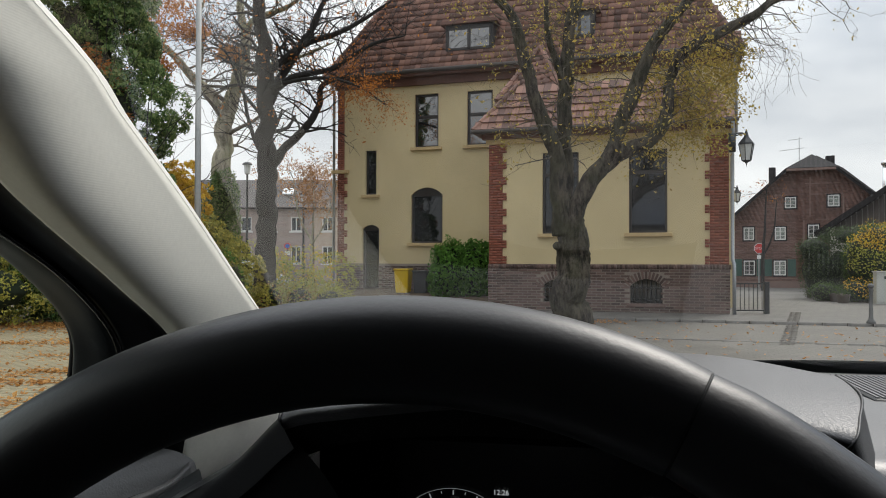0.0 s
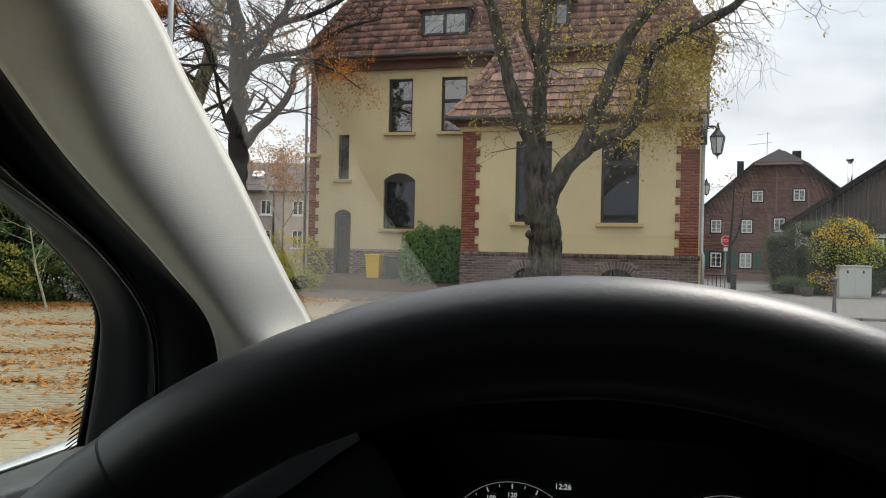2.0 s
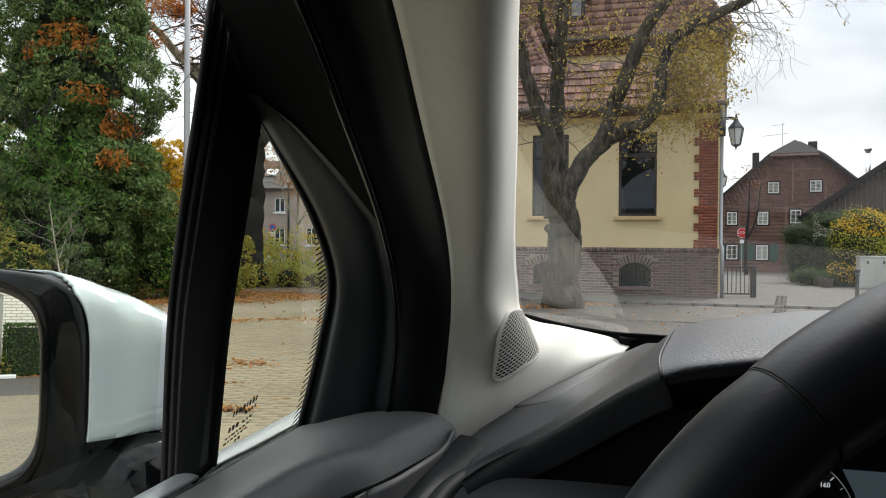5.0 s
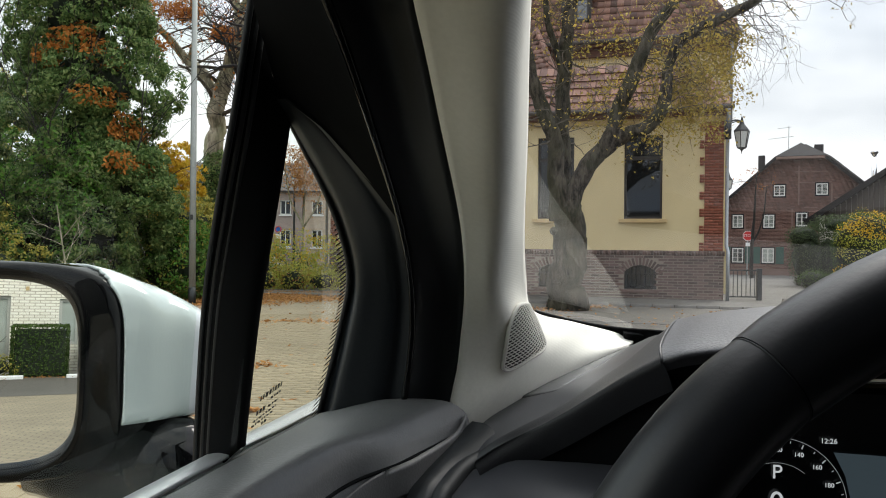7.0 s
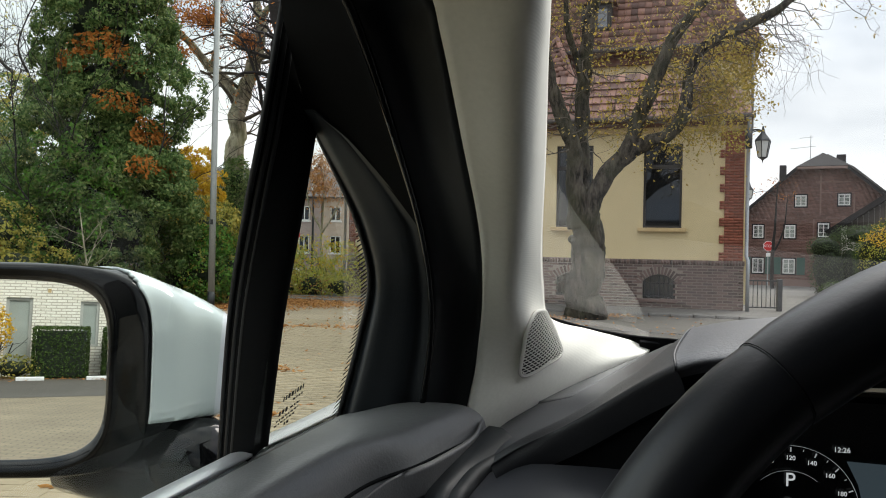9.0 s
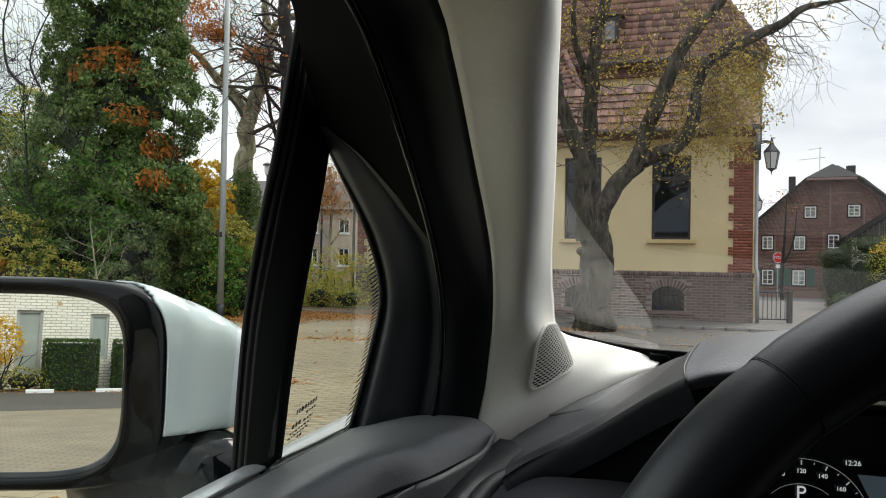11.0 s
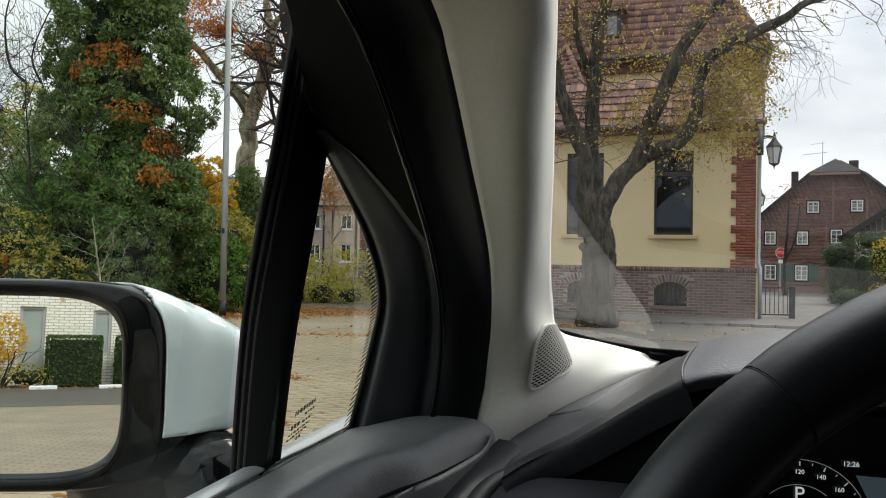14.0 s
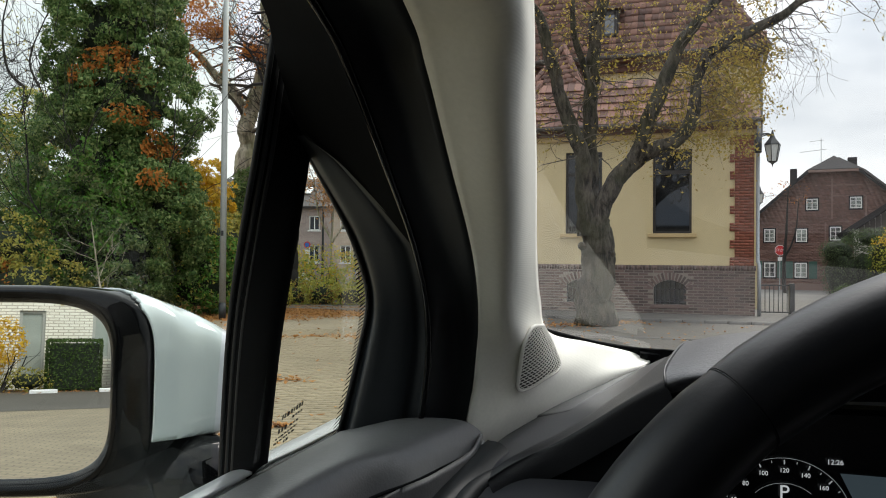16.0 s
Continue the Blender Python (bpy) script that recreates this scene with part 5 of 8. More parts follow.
for x, y in pav[mask]:
    p = new("paver", pme)
    p.parent = field
    p.location = (x, y, rng.normal(0, 0.0012))

# fallen leaves: bands and scatter
pts = []
for (x0, y0, x1, y1, w, n) in ((-10, 16.6, -3.5, 21.0, 1.3, 6500), (-10, 13.2, -4.0, 14.2, 0.6, 1200), (-6.4, 11.9, -4.6, 12.1, 0.5, 300), (-6.6, 9.0, -3.2, 9.5, 0.4, 600), (-4.6, 6.0, -1.9, 6.9, 0.22, 700), (-8.5, 10.6, -6.5, 11.0, 0.5, 250),
                            (-5.5, 20.5, 0.5, 23.2, 1.0, 1300), (-5.0, 14.2, -1.0, 15.0, 0.3, 350), (-3.4, 7.9, -2.4, 8.1, 0.2, 120), (1.4, 17.6, 3.6, 19.3, 0.5, 300), (-12, -20, -2, -18.9, 0.4, 500), (-11, 22.8, -4.0, 22.2, 1.2, 5600), (-8.0, 23.6, -2.6, 23.2, 0.6, 4200), (-6.5, 4.6, -2.4, 6.6, 0.35, 900), (-7.5, 7.4, -3.4, 8.2, 0.4, 900), (-8.5, 9.6, -4.6, 10.2, 0.5, 800), (-5.2, 10.6, -3.4, 10.3, 0.3, 350), (-3.8, 8.6, -2.3, 9.4, 0.25, 260)):
    t = rng.uniform(0, 1, n)
    along = t + 0.15 * np.sin(t * 17)
    pts.append(np.column_stack([x0 + (x1 - x0) * t + rng.normal(0, w * 0.5, n), y0 + (y1 - y0) * along + rng.normal(0, w, n) * (0.5 + 0.5 * np.sin(t * 23 + x0)), rng.uniform(0.012, 0.05, n)]))
pts.append(np.column_stack([rng.uniform(-10, 9, 1500), rng.uniform(3, 24, 1500), np.full(1500, 0.02)]))
pts = np.vstack(pts)
pts = pts[(pts[:, 0] < -1.3) | (pts[:, 1] > 6)]
tagged(leaves("fallen_leaves", pts, 0.085, "leaf_brown", rng=rng, flat=0.8, normals=np.tile((0, 0, 1.6), (len(pts), 1))), "brown fallen leaves lying in drifts on the paving", "leaves", kind="stuff")

# ---------- yellow house ----------
house = thing("house", "cream rendered house with dark brick plinth and red tiled roof", "house", pose(7.103, 21.5, 0, 0, 0, -16.6))
EAVE_A, EAVE_M, PL = 5.0, 7.55, 1.37


def spandrel(bm, x0, x1, z_rect, rise, y0, y1):
    """Fills the corners over a flat arch whose opening was cut square up to z_rect."""
    arc = arch_outline(x0, x1, z_rect - rise, rise)
    half = len(arc) // 2
    prism(bm, [(x1, z_rect + 0.001)] + arc[:half] + [((x0 + x1) / 2, z_rect + 0.001)], y0, y1)
    prism(bm, [((x0 + x1) / 2, z_rect + 0.001)] + arc[half:] + [(x0, z_rect + 0.001)], y0, y1)


A_WINS = [(-2.61, -1.58, 2.24, 4.56), (-5.04, -4.0, 2.24, 4.56)]
bm = wall(bmesh.new(), -6.61, 0, PL, EAVE_A, 0, 0.35, A_WINS)
part("wall", bm, "render", house)
for x in (-6.61, -0.31):
    part("side_wall", boxbm(x, x + 0.31, 0.351, 2.8, 0, EAVE_A), "render", house)
CELLAR = [(-2.58, -1.71, 0.29, 0.96), (-5.01, -4.07, 0.29, 0.96)]
bm = wall(bmesh.new(), -6.64, 0.03, 0, PL, -0.03, 0.38, CELLAR)
for c in CELLAR:
    spandrel(bm, c[0], c[1], c[3], 0.2, -0.03, 0.2)
plinth = part("plinth", bm, "mortar", house, "dark brown brick plinth")
M_HOLES = [(-11.91, -11.28, 0.5, 2.70), (-11.80, -11.39, 3.74, 5.28), (-9.98, -9.13, 5.31, 7.12), (-8.12, -7.24, 5.31, 7.12), (-10.10, -8.98, 2.06, 3.94)]
bm = wall(bmesh.new(), -12.84, 0.25, 1.36, EAVE_M + 0.3, 2.8, 0.35, [h if h[2] > 1.36 else (h[0], h[1], 1.361, h[3]) for h in M_HOLES])
spandrel(bm, -11.91, -11.28, 2.70, 0.14, 2.8, 3.0)
spandrel(bm, -10.10, -8.98, 3.94, 0.25, 2.8, 3.0)
part("wall", bm, "render", house)
for x in (-12.84, -0.10):
    part("side_wall", boxbm(x, x + 0.35, 3.151, 12.0, 0, EAVE_M + 0.3), "render", house)
part("rear_wall", boxbm(-12.84, 0.25, 12.0, 12.3, 0, EAVE_M + 0.3), "render", house)
bm = wall(bmesh.new(), -12.87, -6.6, 0, 1.36, 2.77, 0.38, [(-11.91, -11.28, 0.45, 1.359)])
part("plinth", bm, "mortar", house)


def brick_rows(x0, x1, z0, z1, holes, length=0.242, height=0.057, joint=0.02, step=0.0):
    """Centres (x, z, width) of a half-lap brickwork that leaves the holes free."""
    out, r, z = [], 0, z0 + height / 2 + 0.004
    while z + height / 2 <= z1:
        x = x0 - (length / 2 if r % 2 else 0)
        while x < x1:
            a, b = max(x, x0), min(x + length, x1)
            free = not any(h[0] - 0.02 < (a + b) / 2 < h[1] + 0.02 and h[2] < z < h[3] for h in holes)
            if b - a > 0.05 and free:
                out.append(((a + b) / 2, z, b - a))
            x += length + joint
        z += height + joint
        r += 1
    return out


arch_free = [(c[0] - 0.06, c[1] + 0.06, 0.74, 1.13) for c in CELLAR]
rows = brick_rows(-6.64, 0.03, 0, PL - 0.14, CELLAR + arch_free)
full = [r for r in rows if r[2] > 0.235]
full.sort(key=lambda r: -r[0])
single, joined = full[:290], full[290:] + [r for r in rows if r[2] <= 0.235]
bm = box(bmesh.new(), -0.121, 0.121, -0.012, 0.03, -0.0285, 0.0285)
bme = bpy.data.meshes.new("brick")
bm.to_mesh(bme)
bm.free()
bme.materials.append(MAT["plinth_brick"])
for x, z, w in single:
    b = new("brick", bme)
    b.parent = plinth
    b.location = (x, -0.032 + rng.normal(0, 0.0015), z)
boxes("joined_bricks", [(x, -0.023, z, w, 0.042, 0.057) for x, z, w in joined], "plinth_brick_joined", plinth, kind="stuff", jitter=0.0015, rng=rng)
# upright course on top of the plinth and the arches over the cellar windows
boxes("soldier_course", [(-6.60 + i * 0.077, -0.026, PL - 0.068, 0.066, 0.05, 0.13) for i in range(87)], "plinth_brick_joined", plinth, kind="stuff", jitter=0.002, rng=rng)
for c in CELLAR:
    bm = bmesh.new()
    half, mid = (c[1] - c[0]) / 2, (c[0] + c[1]) / 2
    r = (half * half + 0.2 ** 2) / 0.4
    a = math.asin(half / r)
    for t in np.linspace(-a * 1.12, a * 1.12, 15):
        one = box(bmesh.new(), -0.03, 0.03, -0.052, -0.0, r + 0.005, r + 0.21)
        one.transform(Matrix.Translation((mid, 0, 0.96 - r)) @ Matrix.Rotation(t, 4, "Y"))
        me = bpy.data.meshes.new("t")
        one.to_mesh(me)
        one.free()
        bm.from_mesh(me)
        bpy.data.meshes.remove(me)
    part("arch", bm, "plinth_brick_joined", plinth)
    g = part("cellar_window", boxbm(c[0], c[1], 0.16, 0.2, c[2], c[3]), "pane_dark", house, "barred dark cellar window")
    bm = bmesh.new()
    for k in range(7):
        x = c[0] + 0.06 + k * (c[1] - c[0] - 0.12) / 6
        tube(bm, [(x, -0.055, c[2] + 0.01), (x, -0.055, c[2] + 0.45 + 0.17 * math.cos((k - 3) / 3.3))], 0.011, 6)
    for z in (c[2] + 0.08, c[2] + 0.42):
        tube(bm, [(c[0] + 0.02, -0.055, z), (c[1] - 0.02, -0.055, z)], 0.011, 6)
    part("bars", bm, "iron", g)
    part("cellar_sill", boxbm(c[0] - 0.08, c[1] + 0.08, -0.09, 0.1, c[2] - 0.1, c[2] - 0.01, bevel=0.01), "plinth_brick_joined", house)
boxes("joined_bricks", [(x, 2.776, z, w, 0.042, 0.057) for x, z, w in brick_rows(-12.87, -6.65, 0.3, 1.35, [(-11.91, -11.28, 0.45, 1.5)])], "plinth_brick_joined", house, kind="stuff", jitter=0.0015, rng=rng)


def quoin(x_edge, side, z0, z1, y, narrow, wide, first=0):
    """Toothed red brick corner: three courses wide, three narrow."""
    items, z, r = [], z0 + 0.035, 0
    bmq = bmesh.new()
    box(bmq, min(x_edge, x_edge + side * narrow), max(x_edge, x_edge + side * narrow), y - 0.018, y + 0.1, z0, z1)
    part("corner_backing", bmq, "mortar_red", house)
    while z < z1:
        w = wide if ((r // 3) + first) % 2 == 0 else narrow
        x, lap = 0.0, (0.125 if r % 2 else 0.25)
        while x < w - 0.02:
            b = min(x + lap, w)
            items.append((x_edge + side * (x + b) / 2, y - 0.012, z, b - x - 0.01, 0.05, 0.065))
            x, lap = b, 0.25
        z += 0.077
        r += 1
    boxes("corner_bricks", items, "red_brick", house, "red brick quoin", kind="stuff", jitter=0.0012, rng=rng)


quoin(-6.62, 1, PL, 4.92, 0, 0.41, 0.53)
quoin(0.01, -1, PL, 4.92, 0, 0.49, 0.62)
quoin(-12.85, 1, PL, 4.5, 2.8, 0.25, 0.37)
quoin(-12.85, 1, 4.62, EAVE_M, 2.8, 0.25, 0.25)
part("cornice", boxbm(-13.05, -12.42, 2.62, 2.86, 4.5, 4.62, bevel=0.02), "sill", house)


def window(x0, x1, z0, z1, y, parent, transom=None, mullion=False, rise=0.0, sill=True, depth=0.14):
    """A dark sash window set back in its opening."""
    fr = bmesh.new()
    w = 0.065
    for a, b, c, d in ((x0, x0 + w, z0, z1), (x1 - w, x1, z0, z1), (x0 + w, x1 - w, z0, z0 + w), (x0 + w, x1 - w, z1 - w - rise * 0.9, z1)):
        box(fr, a, b, y + depth - 0.05, y + depth + 0.03, c, d)
    if transom:
        box(fr, x0 + w, x1 - w, y + depth - 0.06, y + depth + 0.02, transom - 0.05, transom + 0.05)
    if mullion:
        box(fr, (x0 + x1) / 2 - 0.035, (x0 + x1) / 2 + 0.035, y + depth - 0.05, y + depth + 0.02, z0 + w, z1 - w)
    f = part("window", fr, "frame_dark", parent, "dark framed sash window")
    part("pane", boxbm(x0 + 0.02, x1 - 0.02, y + depth, y + depth + 0.012, z0 + 0.02, z1 - 0.02), "house_pane" if z0 > 5 else "pane_dark", f)
    if sill:
        part("sill", boxbm(x0 - 0.13, x1 + 0.13, y - 0.11, y + depth - 0.05, z0 - 0.11, z0, bevel=0.012), "sill", f)
    return f


for h in A_WINS:
    wdw = window(*h, 0, house, transom=3.93)
    bm = loft([[(h[0] + 0.1, 0.22, 2.3), (h[0] + 0.1, 0.22, 3.9)], [(h[0] + 0.3, 0.19, 2.3), (h[0] + 0.2, 0.2, 3.9)], [(h[0] + 0.42, 0.22, 2.3), (h[0] + 0.26, 0.22, 3.9)]], 6, 8)
    part("curtain", bm, "curtain", wdw)
window(-11.80, -11.39, 3.74, 5.28, 2.8, house)
window(-9.98, -9.13, 5.31, 7.12, 2.8, house, transom=6.35)
window(-8.12, -7.24, 5.31, 7.12, 2.8, house, transom=6.35)
window(-10.10, -8.98, 2.06, 3.94, 2.8, house, rise=0.25)
window(-11.91, -11.28, 0.5, 2.70, 2.8, house, rise=0.14, sill=False)

# eaves and gutters
bm = bmesh.new()
prism(bm, [(-7.0, 5.14), (-7.0, 5.22), (0.2, 5.22), (0.2, 5.14)], -0.36, 2.8)
prism(bm, [(-6.80, 5.0), (-6.80, 5.14), (0.1, 5.14), (0.1, 5.0)], -0.16, 0.02)
part("eave", bm, "eave", house, "brown boarded eave")
bm = bmesh.new()
prism(bm, [(-6.70, 4.86), (-6.70, 5.0), (0.06, 5.0), (0.06, 4.86)], -0.07, 0.02)
part("cornice", bm, "sill", house)
bm = bmesh.new()
tube(bm, [(-7.05, -0.40, 5.2), (0.25, -0.40, 5.2)], 0.06, 10)
tube(bm, [(-13.25, 2.32, 7.82), (0.55, 2.32, 7.82)], 0.07, 10)
part("gutter", bm, "barn_board", house, smooth=True)
bm = bmesh.new()
prism(bm, [(-13.2, 7.68), (-13.2, 7.80), (0.5, 7.80), (0.5, 7.68)], 2.38, 4.0)
prism(bm, [(-12.9, 7.42), (-12.9, 7.68), (0.3, 7.68), (0.3, 7.42)], 2.66, 2.82)
part("eave", bm, "eave", house)
bm = bmesh.new()
tube(bm, [(0.10, -0.40, 5.15), (0.10, -0.12, 4.8), (0.09, -0.1, 4.0), (0.09, -0.1, 1.5), (0.13, -0.14, 1.38), (0.13, -0.14, 0.0)], 0.05, 10)
part("downpipe", bm, "zinc", house, "grey zinc downpipe", True)
bm = bmesh.new()
tube(bm, [(-12.95, 2.4, 7.7), (-12.97, 2.72, 7.3), (-12.97, 2.72, 0.0)], 0.05, 10)
part("downpipe", bm, "zinc", house, smooth=True)
bm = bmesh.new()
tube(bm, [(0.30, 2.4, 7.75), (0.3, 2.7, 7.3), (0.3, 2.72, 5.3)], 0.05, 10)
part("downpipe", bm, "zinc", house, smooth=True)

# roofs: sheathing below, tiles above
S_A, S_M = 1.38, 1.75
bm = bmesh.new()
v = [bm.verts.new(p) for p in ((-7.0, -0.36, 5.22), (0.2, -0.36, 5.22), (-0.85, 0.70, 6.66), (-5.95, 0.70, 6.66), (-7.0, 2.8, 5.22), (-5.95, 2.8, 6.66), (0.2, 2.8, 5.22), (-0.85, 2.8, 6.66))]
for f in ((0, 1, 2, 3), (0, 3, 5, 4), (1, 6, 7, 2), (3, 2, 7, 5)):
    bm.faces.new([v[k] for k in f])
pk = [bm.verts.new(p) for p in ((-6.7, 1.0, 6.3), (-4.75, 1.0, 6.66), (-5.6, 2.75, 8.35), (-6.8, 2.8, 6.3), (-4.6, 2.8, 6.66))]
for f in ((0, 1, 2), (0, 2, 3), (1, 4, 2)):
    bm.faces.new([pk[k] for k in f])
bmesh.ops.recalc_face_normals(bm, faces=bm.faces)
roof_a = part("roof", bm, "tile_joined", house, "red clay tiled lower roof")
bm = bmesh.new()
H = 5.2
v = [bm.verts.new(p) for p in ((-13.2, 2.38, 7.8), (0.5, 2.38, 7.8), (0.5 - H / S_M, 2.38 + H / S_M, 7.8 + H), (-13.2 + H / S_M, 2.38 + H / S_M, 7.8 + H), (-13.2, 12.6, 7.8), (0.5, 12.6, 7.8), (-13.2 + H / S_M, 9.6, 7.8 + H), (0.5 - H / S_M, 9.6, 7.8 + H))]
for f in ((0, 1, 2, 3), (0, 3, 6, 4), (1, 5, 7, 2), (3, 2, 7, 6), (4, 6, 7, 5)):
    bm.faces.new([v[k] for k in f])
bmesh.ops.recalc_face_normals(bm, faces=bm.faces)
roof_m = part("roof", bm, "tile_joined", house, "steep red clay tiled main roof")


def tile_mesh(w, length, slope):
    """One pantile: a shallow wave, lifted at its foot."""
    bm = bmesh.new()
    n = Vector((0, -math.sin(slope), math.cos(slope)))
    d = Vector((0, math.cos(slope), math.sin(slope)))
    prof = [(-0.5, 0.004), (-0.36, 0.026), (-0.2, 0.016), (0.1, 0.012), (0.5, 0.008)]
    foot = [bm.verts.new(Vector((x * w, 0, 0)) + n * (h + 0.058)) for x, h in prof]
    head = [bm.verts.new(Vector((x * w, 0, 0)) + d * length + n * (h + 0.004)) for x, h in prof]
    drop = [bm.verts.new(Vector((x * w, 0, 0)) + n * (h - 0.01)) for x, h in prof]
    for k in range(4):
        bm.faces.new((foot[k], foot[k + 1], head[k + 1], head[k]))
        bm.faces.new((drop[k], drop[k + 1], foot[k + 1], foot[k]))
    me = bpy.data.meshes.new("tile")
    bm.to_mesh(me)
    bm.free()
    return me


def tile_places(x0, x1, y0, z0, slope, rise, w, row):
    """Feet of the tiles on a hipped slope that narrows by its own run at each end."""
    out, r = [], 0
    run = math.cos(slope) * row
    while r * row * math.sin(slope) < rise - 0.05:
        dy = r * run
        a, b = x0 + dy, x1 - dy
        k = math.ceil((a - x0) / w)
        x = x0 + k * w
        while x + w / 2 < b:
            out.append((x + w / 2, y0 + dy, z0 + r * row * math.sin(slope)))
            x += w
        r += 1
    return out


sl = math.atan(1.44 / 1.06)
me = tile_mesh(0.21, 0.36, sl)
me.materials.append(MAT["tile"])
for p in tile_places(-7.0, 0.2, -0.38, 5.22, sl, 1.44, 0.21, 0.29):
    t = new("tile", me)
    t.parent = roof_a
    t.location = (p[0] + rng.normal(0, 0.004), p[1], p[2] + rng.normal(0, 0.004))
sl = math.atan(S_M)
me = tile_mesh(0.21, 0.36, sl)
places = tile_places(-13.2, 0.5, 2.36, 7.8, sl, H, 0.21, 0.29)
base = np.empty(len(me.vertices) * 3)
me.vertices.foreach_get("co", base)
base = base.reshape(-1, 3)
fcs = np.array([list(p.vertices) for p in me.polygons])
holes_roof = [(-8.88, -7.17, 8.4, 9.45), (-4.88, -3.87, 8.5, 9.5)]
places = np.array([p for p in places if not any(h[0] < p[0] < h[1] and h[2] < p[2] < h[3] for h in holes_roof)])
places[:, 0] += rng.normal(0, 0.004, len(places))
places[:, 2] += rng.normal(0, 0.006, len(places))
from_arrays("joined_tiles", (places[:, None] + base[None]).reshape(-1, 3), (np.arange(len(places))[:, None, None] * len(base) + fcs[None]).reshape(-1, 4), "tile_joined", roof_m, kind="stuff")
bpy.data.meshes.remove(me)
# the small peak over the corner of the lower roof
foot_a, foot_b, top_p = np.array((-6.7, 0.99, 6.32)), np.array((-4.75, 0.99, 6.68)), np.array((-5.6, 2.74, 8.37))
sl = math.atan2(1.87, 1.75)
me = tile_mesh(0.21, 0.36, sl)
base = np.array([tuple(v.co) for v in me.vertices])
fcs = np.array([list(p.vertices) for p in me.polygons])
places = []
for r in range(9):
    p, q = foot_a + (top_p - foot_a) * r / 9, foot_b + (top_p - foot_b) * r / 9
    k = max(1, int(np.linalg.norm(q - p) / 0.21))
    places += [p + (q - p) * (i + 0.5) / k for i in range(k)]
places = np.array(places)
from_arrays("joined_tiles", (places[:, None] + base[None]).reshape(-1, 3), (np.arange(len(places))[:, None, None] * len(base) + fcs[None]).reshape(-1, 4), "tile_joined", roof_a, kind="stuff")
bpy.data.meshes.remove(me)
# ridge caps on the hips
for name, a, b, par in (("ridge_caps", (-7.0, -0.36, 5.24), (-5.95, 0.70, 6.70), roof_a), ("ridge_caps", (-5.6, 2.6, 8.36), (-4.8, 1.2, 6.78), roof_a), ("ridge_caps", (-6.65, 1.0, 6.35), (-5.6, 2.6, 8.36), roof_a),
                       ("ridge_caps", (-13.2, 2.38, 7.82), (-13.2 + H / S_M, 2.38 + H / S_M, 7.85 + H), roof_m), ("ridge_caps", (0.5, 2.38, 7.82), (0.5 - H / S_M, 2.38 + H / S_M, 7.85 + H), roof_m)):
    a, b = Vector(a), Vector(b)
    n = int((b - a).length / 0.3)
    bm = bmesh.new()
    for k in range(n):
        p, q = a.lerp(b, k / n), a.lerp(b, (k + 1.12) / n)
        tube(bm, [p, q], [0.10, 0.075], 8)
    part(name, bm, "tile_joined", par, kind="stuff")

# roof windows in shallow dormers
for x0, x1, z0, z1 in ((-8.8, -7.25, 8.48, 9.25), (-4.8, -3.95, 8.6, 9.35)):
    y = 2.38 + (z0 - 7.8) / S_M
    bm = bmesh.new()
    prism(bm, [(x0 - 0.05, z0 - 0.08), (x1 + 0.05, z0 - 0.08), (x1 + 0.05, z1 + 0.1), (x0 - 0.05, z1 + 0.1)], y - 0.06, y + 1.2)
    d = part("dormer", bm, "frame_dark", house, "grey flashed dormer window")
    fr = bmesh.new()
    mid = (x0 + x1) / 2
    for a, b, c, e in ((x0, x0 + 0.08, z0, z1), (x1 - 0.08, x1, z0, z1), (x0, x1, z0, z0 + 0.08), (x0, x1, z1 - 0.08, z1), (mid - 0.05, mid + 0.05, z0, z1)):
        box(fr, a, b, y - 0.12, y - 0.05, c, e)
    part("frame", fr, "frame_dark", d)
    part("pane", boxbm(x0 + 0.03, x1 - 0.03, y - 0.09, y - 0.075, z0 + 0.03, z1 - 0.03), "house_pane", d)
    bm = bmesh.new()
    prism(bm, [(x0 - 0.2, z1 + 0.1), (x1 + 0.2, z1 + 0.1), (x1 + 0.2, z1 + 0.2), (x0 - 0.2, z1 + 0.2)], y - 0.2, y + 1.5)
    part("dormer_roof", bm, "tile_joined", d)


